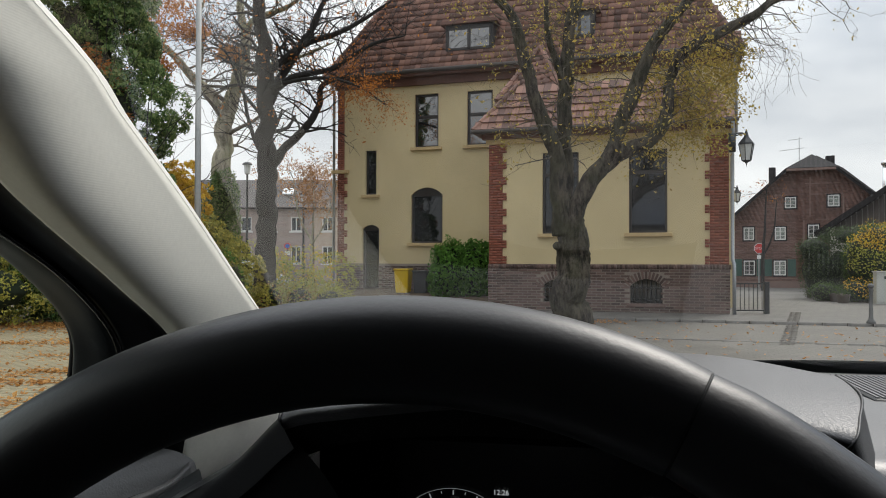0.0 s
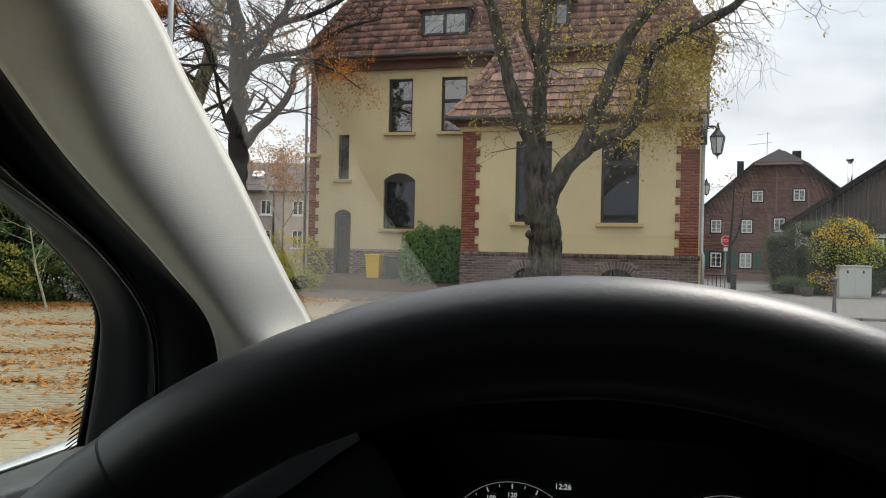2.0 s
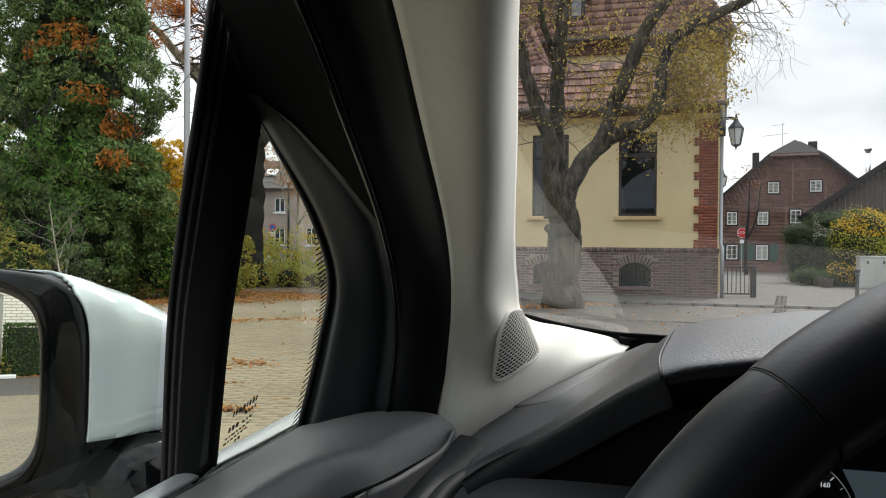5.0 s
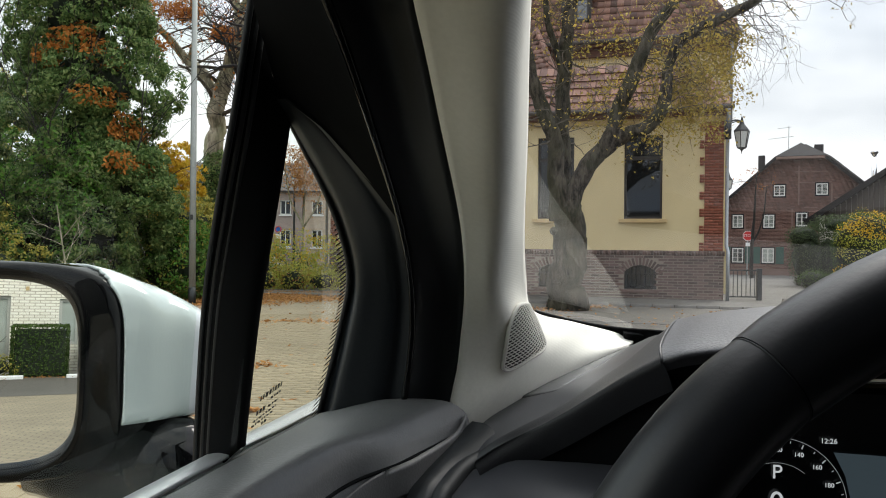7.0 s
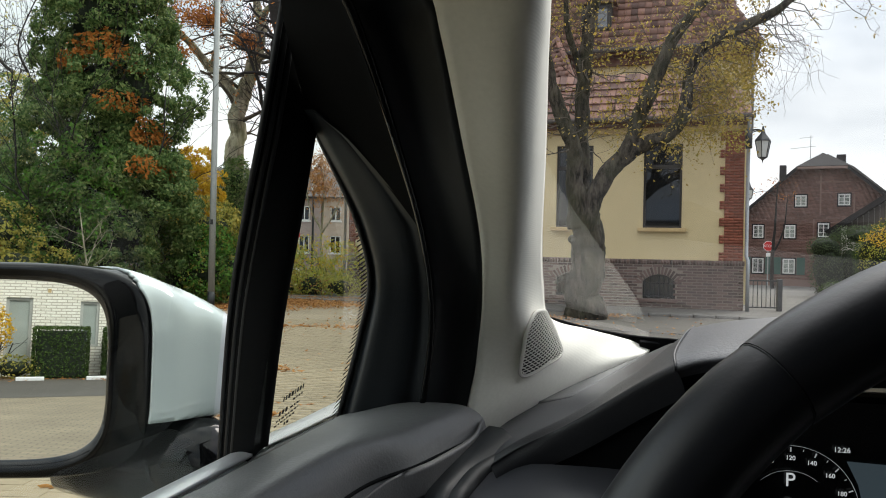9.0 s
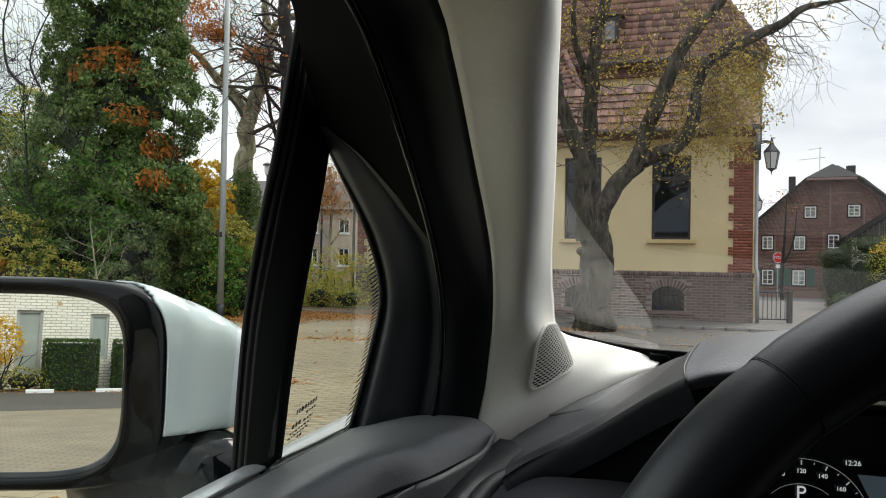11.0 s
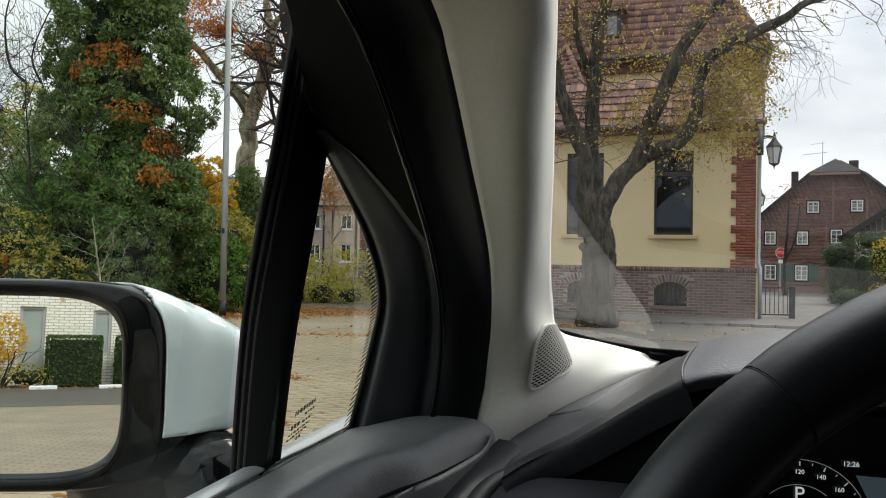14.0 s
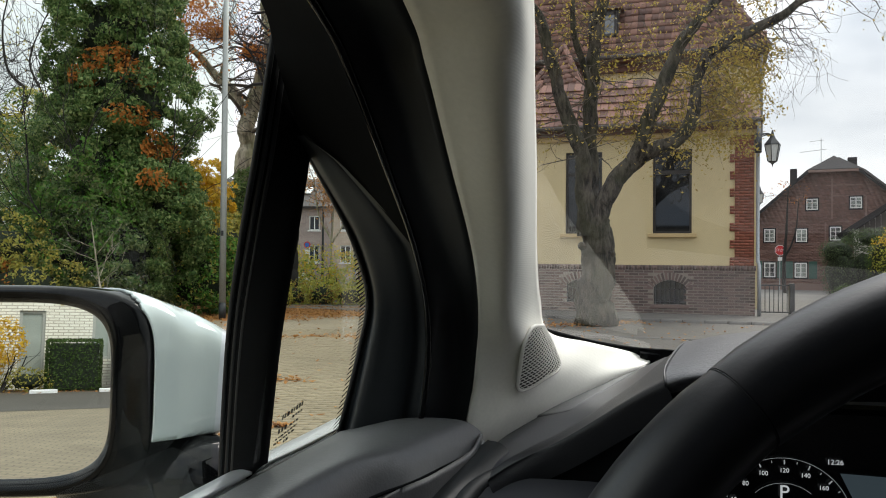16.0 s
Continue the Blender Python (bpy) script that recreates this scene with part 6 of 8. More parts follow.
# ---------- street furniture ----------
def lantern(x, y, z, arm, s=1.0):
    e = thing("wall_lantern", "black iron wall lantern with glazed six-sided head", "lantern", pose(x, y, z), "wall lanterns")
    bm = bmesh.new()
    revolve(bm, [(0.02 * s, -0.30 * s), (0.05 * s, -0.27 * s), (0.11 * s, -0.24 * s), (0.125 * s, -0.22 * s)], 6)
    revolve(bm, [(0.215 * s, 0.20 * s), (0.20 * s, 0.24 * s), (0.10 * s, 0.36 * s), (0.07 * s, 0.40 * s), (0.05 * s, 0.46 * s), (0.015 * s, 0.60 * s)], 6)
    for k in range(6):
        a = 2 * math.pi * k / 6
        tube(bm, [(0.12 * s * math.cos(a), 0.12 * s * math.sin(a), -0.22 * s), (0.2 * s * math.cos(a), 0.2 * s * math.sin(a), 0.2 * s)], 0.011 * s, 6)
    tube(bm, [(0, 0, -0.29 * s), (0, 0, -0.38 * s)], [0.02 * s, 0.004 * s], 6)
    part("cage", bm, "iron", e)
    bm = bmesh.new()
    revolve(bm, [(0.108 * s, -0.215 * s), (0.188 * s, 0.195 * s)], 6)
    part("glazing", bm, "lamp_glass", e)
    bm = bmesh.new()
    tube(bm, [(0, 0, 0.42 * s), (arm * 0.25, 0, 0.5 * s), (arm * 0.7, 0, 0.46 * s), (arm, 0, 0.2 * s)], 0.022, 8, smooth_n=14)
    tube(bm, [(arm * 0.3, 0, 0.48 * s), (arm, 0, 0.38 * s)], 0.016, 8)
    box(bm, arm - 0.02, arm + 0.12, -0.08, 0.08, 0.0, 0.5 * s)
    part("bracket", bm, "iron", e, smooth=True)
    return e


lantern(7.42, 21.05, 4.32, -0.42)
lantern(10.4, 30.5, 3.9, -0.5, 0.75)

railing = thing("railing", "grey steel railing beside the house corner", "railing", pose(7.30, 21.72, 0.045, 0, 0, -2))
bm = bmesh.new()
box(bm, 0.80, 0.93, -0.06, 0.06, 0, 0.86, bevel=0.008)
part("post", bm, "iron", railing)
for k in range(7):
    bm = bmesh.new()
    tube(bm, [(0.06 + k * 0.115, 0, 0.08), (0.06 + k * 0.115, 0, 0.8)], 0.011, 8)
    part("bar", bm, "iron", railing)
for z in (0.09, 0.81):
    bm = bmesh.new()
    box(bm, 0.0, 0.82, -0.015, 0.015, z - 0.018, z + 0.018)
    part("rail", bm, "iron", railing)

bollard = thing("bollard", "grey cast iron bollard with rounded head", "bollard", pose(9.25, 18.35, 0.045))
bm = bmesh.new()
revolve(bm, [(0.10, 0), (0.10, 0.05), (0.06, 0.09), (0.046, 0.16), (0.038, 0.5), (0.036, 0.72), (0.052, 0.74), (0.052, 0.78), (0.036, 0.80)], 20)
part("shaft", bm, "bollard_grey", bollard, smooth=True)
bm = bmesh.new()
revolve(bm, [(0.036, 0.80), (0.062, 0.83), (0.068, 0.865), (0.056, 0.895), (0.024, 0.91)], 20)
part("cap", bm, "bollard_grey", bollard, smooth=True)

sign = thing("stop_sign", "red octagonal stop sign on a grey post", "road sign", pose(16.4, 44.6, -0.02))
bm = bmesh.new()
tube(bm, [(0, 0, 0), (0, 0, 2.45)], 0.035, 10)
part("post", bm, "steel_grey", sign)
bm = bmesh.new()
prism(bm, [(0.30 * math.cos(radians(22.5 + 45 * k)), 2.2 + 0.30 * math.sin(radians(22.5 + 45 * k))) for k in range(8)], -0.06, -0.05)
part("border", bm, "sign_white", sign)
bm = bmesh.new()
prism(bm, [(0.275 * math.cos(radians(22.5 + 45 * k)), 2.2 + 0.275 * math.sin(radians(22.5 + 45 * k))) for k in range(8)], -0.066, -0.0601)
plate = part("plate", bm, "sign_red", sign)
font_mesh("lettering", "STOP", 0.2, pose(0, -0.069, 2.2, 90, 0, 0), "sign_white", plate)
part("small_plate", boxbm(-0.12, 0.12, -0.055, -0.045, 1.62, 1.82), "sign_white", sign)

cab = thing("cable_cabinet", "pale grey street cable cabinet with two doors", "cabinet", pose(14.25, 26.9, -0.02, 0, 0, -8))
part("housing", boxbm(-0.52, 0.52, -0.16, 0.16, 0.06, 1.12, bevel=0.012), "cabinet_grey", cab)
part("base", boxbm(-0.5, 0.5, -0.14, 0.14, 0, 0.06), "kerb", cab)
for x in (-0.5, 0.01):
    dd = part("door", boxbm(x, x + 0.49, -0.172, -0.161, 0.12, 1.07, bevel=0.004), "cabinet_grey", cab)
    part("handle", boxbm(x + 0.22, x + 0.27, -0.185, -0.1725, 0.9, 0.99), "iron", dd)
part("lid", boxbm(-0.55, 0.55, -0.19, 0.19, 1.121, 1.16, bevel=0.01), "cabinet_grey", cab)

mast = thing("lamp_mast", "tall plain galvanised steel mast with a dark foot", "mast", pose(-6.25, 18.6, -0.02))
bm = bmesh.new()
tube(bm, [(0, 0, 0.42), (0, 0, 3.0), (0.0, 0, 12.0)], [0.078, 0.072, 0.05], 14)
part("shaft", bm, "steel_grey", mast, smooth=True)
bm = bmesh.new()
tube(bm, [(0, 0, 0), (0, 0, 0.42)], 0.084, 14)
part("foot", bm, "iron", mast, smooth=True)
part("hatch", boxbm(-0.03, 0.03, -0.09, -0.07, 2.0, 2.12), "iron", mast)


def street_lamp(x, y, h):
    e = thing("street_lamp", "dark post-top street lamp with cylindrical head", "street lamp", pose(x, y, -0.02), "street lamps")
    bm = bmesh.new()
    tube(bm, [(0, 0, 0), (0, 0, h)], [0.07, 0.045], 10)
    part("pole", bm, "iron", e)
    bm = bmesh.new()
    revolve(bm, [(0.08, h), (0.13, h + 0.05), (0.15, h + 0.42)], 12)
    part("globe", bm, "lamp_glass", e)
    bm = bmesh.new()
    revolve(bm, [(0.22, h + 0.42), (0.22, h + 0.46), (0.14, h + 0.52), (0.03, h + 0.56)], 12)
    part("hood", bm, "iron", e)


street_lamp(-8.1, 40, 4.4)
street_lamp(-9.6, 35, 5.3)


# ---------- far brick house with half-hipped gable ----------
red = thing("brick_house", "old dark red brick gabled house with white windows", "house", pose(18.6, 45.0, -0.05, 0, 0, -23) @ Matrix.Diagonal((0.924, 1, 1, 1)))
bm = bmesh.new()
OUT = [(-4.0, 0), (-4.0, 3.75), (-0.45, 6.62), (2.15, 6.62), (5.2, 4.2), (5.2, 0)]
prism(bm, OUT, 0, 0.4)
red_wall = part("wall", bm, "old_brick", red)
part("side_wall", boxbm(-4.0, -3.6, 0.41, 11, 0, 3.75), "old_brick", red)
part("side_wall", boxbm(4.8, 5.2, 0.41, 11, 0, 4.0), "old_brick", red)
rr = np.random.default_rng(8)
items = []
edge_l = lambda z: -4.0 if z < 3.75 else -4.0 + (z - 3.75) / 2.87 * 3.55
edge_r = lambda z: 5.2 if z < 4.2 else 5.2 - (z - 4.2) / 2.42 * 3.05
for r in range(86):
    z = 0.06 + r * 0.077
    x = edge_l(z) + (0.13 if r % 2 else 0)
    while x + 0.25 < edge_r(z) - 0.05:
        if rr.random() < 0.93:
            items.append((x + 0.125, -0.004, z, 0.24, 0.02, 0.066))
        x += 0.26
boxes("joined_bricks", items, "old_brick", red_wall, kind="stuff", jitter=0.003, rng=rr)
for z, x0, x1 in ((5.85, -1.2, 0.0), (5.85, 0.5, 2.4), (5.25, -1.2, 2.6), (4.55, -2.2, -0.75), (4.5, 0.2, 1.5), (4.4, 2.2, 4.0), (3.85, -2.5, 2.2), (3.3, -3.4, -1.4), (3.2, 0.8, 4.3), (2.6, -2.6, 3.0), (2.15, -3.6, 1.2), (1.75, -0.2, 2.6), (0.55, -3.8, 1.8)):
    x = x0
    while x < x1:
        w = rr.uniform(0.35, 1.0)
        if rr.random() < 0.75:
            part("timber_band", boxbm(x, min(x + w, x1), -0.025, 0.01, z - 0.03, z + 0.03), "old_band", red)
        x += w + 0.1
for x, z0, z1 in ((-1.15, 3.9, 5.3), (0.75, 4.0, 6.2), (2.55, 3.6, 5.2), (-2.3, 2.2, 3.3), (0.4, 2.1, 3.8)):
    part("timber_post", boxbm(x, x + 0.09, -0.022, 0.01, z0, z1), "old_band", red)


def casement(x0, x1, z0, z1, shutters=False, parent=red, y=0.0):
    fr = bmesh.new()
    for a, b, c, d in ((x0, x0 + 0.06, z0, z1), (x1 - 0.06, x1, z0, z1), (x0 + 0.06, x1 - 0.06, z0, z0 + 0.06), (x0 + 0.06, x1 - 0.06, z1 - 0.06, z1), ((x0 + x1) / 2 - 0.03, (x0 + x1) / 2 + 0.03, z0 + 0.06, z1 - 0.06)):
        box(fr, a, b, y - 0.05, y - 0.005, c, d)
    for k in (1 / 3, 2 / 3):
        box(fr, x0 + 0.06, x1 - 0.06, y - 0.045, y - 0.01, z0 + (z1 - z0) * k - 0.012, z0 + (z1 - z0) * k + 0.012)
    f = part("window", fr, "window_white", parent, "white muntined casement window")
    part("pane", boxbm(x0 + 0.05, x1 - 0.05, y - 0.03, y - 0.02, z0 + 0.05, z1 - 0.05), "pane_reflect", f)
    part("surround", boxbm(x0 - 0.07, x1 + 0.07, y - 0.03, y - 0.016, z0 - 0.08, z1 + 0.07), "slate", f)
    if shutters:
        for a in (x0 - 0.56, x1 + 0.1):
            part("shutter", boxbm(a, a + 0.46, y - 0.06, y - 0.031, z0 - 0.05, z1 + 0.08), "shutter", f)
    return f


for x0, x1, z0, z1, sh in ((-0.60, 0.03, 4.50, 5.12, False), (1.75, 2.38, 4.55, 5.18, False), (-1.17, -0.56, 2.72, 3.45, False), (0.68, 1.28, 2.80, 3.55, False), (-2.96, -2.36, 2.72, 3.45, False), (-1.24, -0.56, 0.72, 1.55, True), (-2.96, -2.32, 0.72, 1.55, True)):
    casement(x0, x1, z0, z1, sh)
bm = bmesh.new()
for pts in ([(-4.45, -0.35, 3.45), (-0.55, -0.35, 6.72), (-0.55, 11.3, 6.72), (-4.45, 11.3, 3.45)], [(5.75, -0.35, 3.85), (2.25, -0.35, 6.72), (2.25, 11.3, 6.72), (5.75, 11.3, 3.85)],
            [(-0.55, -0.35, 6.72), (0.92, 2.4, 7.78), (0.92, 9.0, 7.78), (-0.55, 11.3, 6.72)], [(2.25, -0.35, 6.72), (0.92, 2.4, 7.78), (0.92, 9.0, 7.78), (2.25, 11.3, 6.72)], [(-0.55, -0.35, 6.72), (2.25, -0.35, 6.72), (0.92, 2.4, 7.78)]):
    bm.faces.new([bm.verts.new(p) for p in pts])
bmesh.ops.remove_doubles(bm, verts=bm.verts, dist=1e-4)
bm.normal_update()
bmesh.ops.solidify(bm, geom=bm.faces[:], thickness=0.14)
part("roof", bm, "slate", red, "dark half-hipped roof")
for a, b in (((-4.45, 3.36), (-0.5, 6.62)), ((5.75, 3.76), (2.2, 6.62)), ((-0.5, 6.62), (2.2, 6.62))):
    bm = bmesh.new()
    tube(bm, [(a[0], -0.37, a[1]), (b[0], -0.37, b[1])], 0.09, 4)
    part("verge_board", bm, "slate" if a[1] != b[1] else "old_band", red)
part("chimney", boxbm(-1.55, -1.15, 1.0, 1.5, 4.9, 6.95, bevel=0.03), "slate", red)
part("chimney", boxbm(1.75, 2.3, 4.5, 5.2, 6.9, 7.9, bevel=0.03), "slate", red)
bm = bmesh.new()
tube(bm, [(0.2, 2.0, 7.0), (0.2, 2.0, 8.75)], 0.02, 6)
tube(bm, [(-1.0, 2.0, 8.0), (0.5, 2.0, 8.12)], 0.012, 6)
tube(bm, [(-0.45, 2.0, 8.6), (0.35, 2.0, 8.66)], 0.012, 6)
for k in range(6):
    tube(bm, [(-0.9 + k * 0.25, 1.8, 8.01 + k * 0.02), (-0.9 + k * 0.25, 2.2, 8.01 + k * 0.02)], 0.008, 4)
part("aerial", bm, "steel_grey", red)
part("base_course", boxbm(-4.05, 5.25, -0.06, 0.1, 0, 0.4), "plinth_brick_joined", red)

# ---------- dark boarded barn with a flue ----------
barn = thing("barn", "dark boarded gabled barn with pale lower wall", "barn", pose(18.3, 32.0, -0.05, 0, 0, -28))
bm = bmesh.new()
prism(bm, [(-3.4, 0), (-3.4, 2.9), (2.0, 6.65), (7.4, 2.9), (7.4, 0)], 0, 0.3)
part("wall", bm, "pale_wall", barn)
for k in range(50):
    x = -3.2 + k * 0.2
    top = 2.95 + (x + 3.4) * 0.694 if x < 2 else 6.6 - (x - 2) * 0.694
    if top > 2.62:
        part("board", boxbm(x, x + 0.19, -0.035, -0.005, 2.45, top), "barn_board", barn)
bm = bmesh.new()
for pts in ([(-4.0, -0.5, 2.70), (2.0, -0.5, 6.9), (2.0, 8, 6.9), (-4.0, 8, 2.70)], [(2.0, -0.5, 6.9), (8.0, -0.5, 2.7), (8.0, 8, 2.7), (2.0, 8, 6.9)]):
    bm.faces.new([bm.verts.new(p) for p in pts])
bmesh.ops.remove_doubles(bm, verts=bm.verts, dist=1e-4)
bm.normal_update()
bmesh.ops.solidify(bm, geom=bm.faces[:], thickness=0.22)
part("roof", bm, "slate", barn, "dark slate roof")
bm = bmesh.new()
tube(bm, [(-1.4, 2.5, 3.6), (-1.4, 2.5, 5.75)], 0.11, 12)
revolve(bm, [(0.15, 0), (0.15, 0.12), (0.1, 0.16)], 12, (-1.4, 2.5, 5.7))
part("flue", bm, "chrome", barn, "shiny metal flue", True)
for x in (-0.9, 0.1):
    casement(x, x + 0.8, 1.3, 2.2, parent=barn)


# ---------- row of brick houses behind the trees ----------
def row_house(x, w, ridge, wall_mat, sky=True):
    e = thing("row_house", "two-storey brown brick row house with white windows", "house", pose(x, 55, 0.0), "row of houses")
    holes = []
    for k in range(int(w // 1.75)):
        a = 0.55 + k * 1.75
        holes += [(a, a + 0.75, 1.25, 2.45), (a, a + 0.75, 3.5, 4.5)]
    bm = wall(bmesh.new(), 0, w, 0, 5.25, 0, 0.3, holes)
    part("wall", bm, wall_mat, e)
    for h in holes:
        fr = bmesh.new()
        for a, b, c, d in ((h[0], h[0] + 0.07, h[2], h[3]), (h[1] - 0.07, h[1], h[2], h[3]), (h[0], h[1], h[2], h[2] + 0.07), (h[0], h[1], h[3] - 0.07, h[3]), ((h[0] + h[1]) / 2 - 0.03, (h[0] + h[1]) / 2 + 0.03, h[2], h[3])):
            box(fr, a, b, 0.06, 0.12, c, d)
        f = part("window", fr, "window_white", e)
        part("pane", boxbm(h[0], h[1], 0.13, 0.15, h[2], h[3]), "pane_dark", f)
        part("sill", boxbm(h[0] - 0.08, h[1] + 0.08, -0.06, 0.05, h[2] - 0.09, h[2]), "window_white", f)
    bm = bmesh.new()
    for pts in ([(-0.05, -0.35, 5.15), (w + 0.05, -0.35, 5.15), (w + 0.05, 4.2, ridge), (-0.05, 4.2, ridge)], [(-0.05, 8.7, 5.15), (w + 0.05, 8.7, 5.15), (w + 0.05, 4.2, ridge), (-0.05, 4.2, ridge)]):
        bm.faces.new([bm.verts.new(p) for p in pts])
    bmesh.ops.remove_doubles(bm, verts=bm.verts, dist=1e-4)
    bm.normal_update()
    bmesh.ops.solidify(bm, geom=bm.faces[:], thickness=0.15)
    part("roof", bm, "row_roof", e)
    part("gable_wall", boxbm(0, 0.3, 0.31, 8.4, 0, 5.1), wall_mat, e)
    part("gable_wall", boxbm(w - 0.3, w, 0.31, 8.4, 0, 5.1), wall_mat, e)
    if sky:
        m = pose(w * 0.62, 1.9, 5.15 + (ridge - 5.15) * 0.52, math.degrees(math.atan((ridge - 5.15) / 4.5)), 0, 0)
        bm = boxbm(-0.4, 0.4, -0.5, 0.5, 0.02, 0.12)
        bm.transform(m)
        part("roof_window", bm, "lamp_glass", e)


for x, w, ridge, wm in ((-27.1, 5.4, 7.5, "row_brick"), (-21.6, 5.4, 7.5, "row_brick"), (-16.1, 5.6, 7.5, "row_brick"), (-10.4, 5.4, 7.5, "row_render"), (-4.9, 5.4, 7.5, "row_brick")):
    row_house(x, w, ridge, wm)


# ---------- plants ----------
def branching(bm, start, direction, length, radius, depth, rng, tips, spread=0.6, lift=0.12, sides=7, min_r=0.006, wiggle=0.16):
    """A limb that wanders, tapers and forks; notes where its twigs end."""
    p, d = Vector(start), Vector(direction).normalized()
    n = max(3, int(length / 0.28))
    pts, rad = [p.copy()], [radius]
    for k in range(n):
        d = (d + Vector(rng.normal(0, wiggle, 3)) + Vector((0, 0, lift * 0.3))).normalized()
        p = p + d * (length / n)
        pts.append(p.copy())
        rad.append(max(min_r * 0.6, radius * (1 - 0.55 * (k + 1) / n)))
        if depth > 0 and k > 0 and rng.random() < (0.75 if depth < 3 else 0.55):
            side = Vector(rng.normal(0, 1, 3))
            side = (side - d * side.dot(d)).normalized()
            nd = (d * (1 - spread * 0.5) + side * spread + Vector((0, 0, lift))).normalized()
            branching(bm, p, nd, length * rng.uniform(0.45, 0.72), max(min_r, rad[-1] * rng.uniform(0.4, 0.62)), depth - 1, rng, tips, spread, lift, max(4, sides - 1), min_r, wiggle)
        if depth <= 1:
            tips.append(p.copy())
    tips.append(p.copy())
    tube(bm, [tuple(q) for q in pts], rad, sides if radius > 0.03 else 4)


def knotty(bm, pts, radii, sides, rng, rough=1.0):
    """A thick limb with swellings, burrs and a furrowed skin."""
    p = np.array(pts, float)
    r = np.array(radii, float)
    length = float(np.sum(np.linalg.norm(np.diff(p, axis=0), axis=1)))
    n = int(max(14, min(150, length / 0.07)))
    q = spline(np.column_stack([p, r]), n)
    mid, rad = q[:, :3], q[:, 3]
    seed = rng.uniform(0, 50)
    mid = mid + np.array([[noise.noise(Vector((*m, )) * 1.6 + Vector((seed, 0, 0))) * a * 0.55, noise.noise(Vector((*m, )) * 1.6 + Vector((0, seed, 0))) * a * 0.55, 0] for m, a in zip(mid, rad)])
    start = len(bm.verts)
    tube(bm, mid, rad, sides)
    bm.verts.ensure_lookup_table()
    for i in range(n):
        c, a = Vector(mid[i]), rad[i]
        swell = 1 + 0.09 * rough * noise.noise(c * 2.3 + Vector((seed, 3, 0)))
        for k in range(sides):
            v = bm.verts[start + i * sides + k]
            d = v.co - c
            u = d.normalized()
            furrow = abs(noise.noise(Vector((u.x * 3.4 * max(1, a * 8), u.y * 3.4 * max(1, a * 8), c.z * 1.3 + seed)))) * -0.20
            lump = 0.09 * noise.noise(v.co * 5.5 + Vector((0, 0, seed))) + 0.07 * noise.noise(v.co * 13.0)
            v.co = c + d * (swell + rough * (furrow + lump + 0.05))


# lime tree on the pavement in front of the house
rng = np.random.default_rng(21)
lime = thing("tree", "old three-limbed tree with thinning yellow-green leaves", "tree", pose(0, 0, 0))
Y = 18.4
BOUGHS = [([(2.46, Y, -0.05), (2.47, Y, 0.5), (2.46, Y, 1.3), (2.45, Y, 2.0), (2.44, Y, 2.45), (2.42, Y, 3.0)], [0.44, 0.385, 0.375, 0.365, 0.28, 0.12]),
         ([(2.34, Y, 2.1), (2.18, Y - 0.1, 2.9), (2.13, Y - 0.2, 3.7), (1.85, Y - 0.3, 4.5), (1.62, Y - 0.3, 5.2), (1.42, Y - 0.2, 6.0), (1.24, Y - 0.2, 6.8), (0.75, Y - 0.3, 7.45), (-0.3, Y - 0.5, 8.2)], [0.24, 0.20, 0.18, 0.16, 0.15, 0.14, 0.125, 0.09, 0.05]),
         ([(2.42, Y + 0.1, 2.2), (2.38, Y + 0.15, 3.0), (2.36, Y + 0.2, 3.8), (2.38, Y + 0.2, 4.8), (2.42, Y + 0.1, 5.8), (2.50, Y, 6.8), (2.65, Y, 7.8), (2.7, Y, 9.5)], [0.22, 0.18, 0.17, 0.165, 0.155, 0.14, 0.12, 0.07]),
         ([(2.52, Y, 2.2), (2.75, Y - 0.1, 2.95), (3.22, Y - 0.2, 3.72), (3.55, Y - 0.2, 4.4), (3.78, Y - 0.3, 5.05), (4.0, Y - 0.3, 5.7), (4.30, Y - 0.4, 6.35), (4.75, Y - 0.5, 6.95), (5.3, Y - 0.6, 7.6), (6.0, Y - 0.6, 8.6)], [0.25, 0.21, 0.18, 0.165, 0.16, 0.15, 0.13, 0.11, 0.08, 0.05]),
         ([(3.1, Y - 0.15, 3.55), (3.7, Y - 0.3, 3.98), (4.2, Y - 0.3, 4.18), (4.5, Y - 0.3, 4.5), (4.62, Y - 0.3, 5.1), (4.72, Y - 0.3, 5.7), (5.05, Y - 0.4, 6.2), (5.8, Y - 0.5, 6.6), (6.5, Y - 0.5, 6.95), (7.0, Y - 0.5, 7.3), (8.0, Y - 0.5, 7.5)], [0.17, 0.14, 0.13, 0.125, 0.115, 0.10, 0.11, 0.10, 0.085, 0.06, 0.02]),
         ([(2.40, Y + 0.1, 5.2), (2.2, Y, 5.9), (1.95, Y - 0.1, 6.6), (1.9, Y - 0.1, 7.8)], [0.08, 0.075, 0.07, 0.04])]
trunk_bm = bmesh.new()
for pts, rad in BOUGHS:
    if pts is BOUGHS[0][0]:
        knotty(trunk_bm, pts, rad, 30, rng)
    else:
        limb_bm = bmesh.new()
        knotty(limb_bm, pts, [r * (1.14 if pts is BOUGHS[4][0] else 1.0) for r in rad], 22, rng)
        part("limb", limb_bm, "bark", lime, "dark furrowed limb", True)
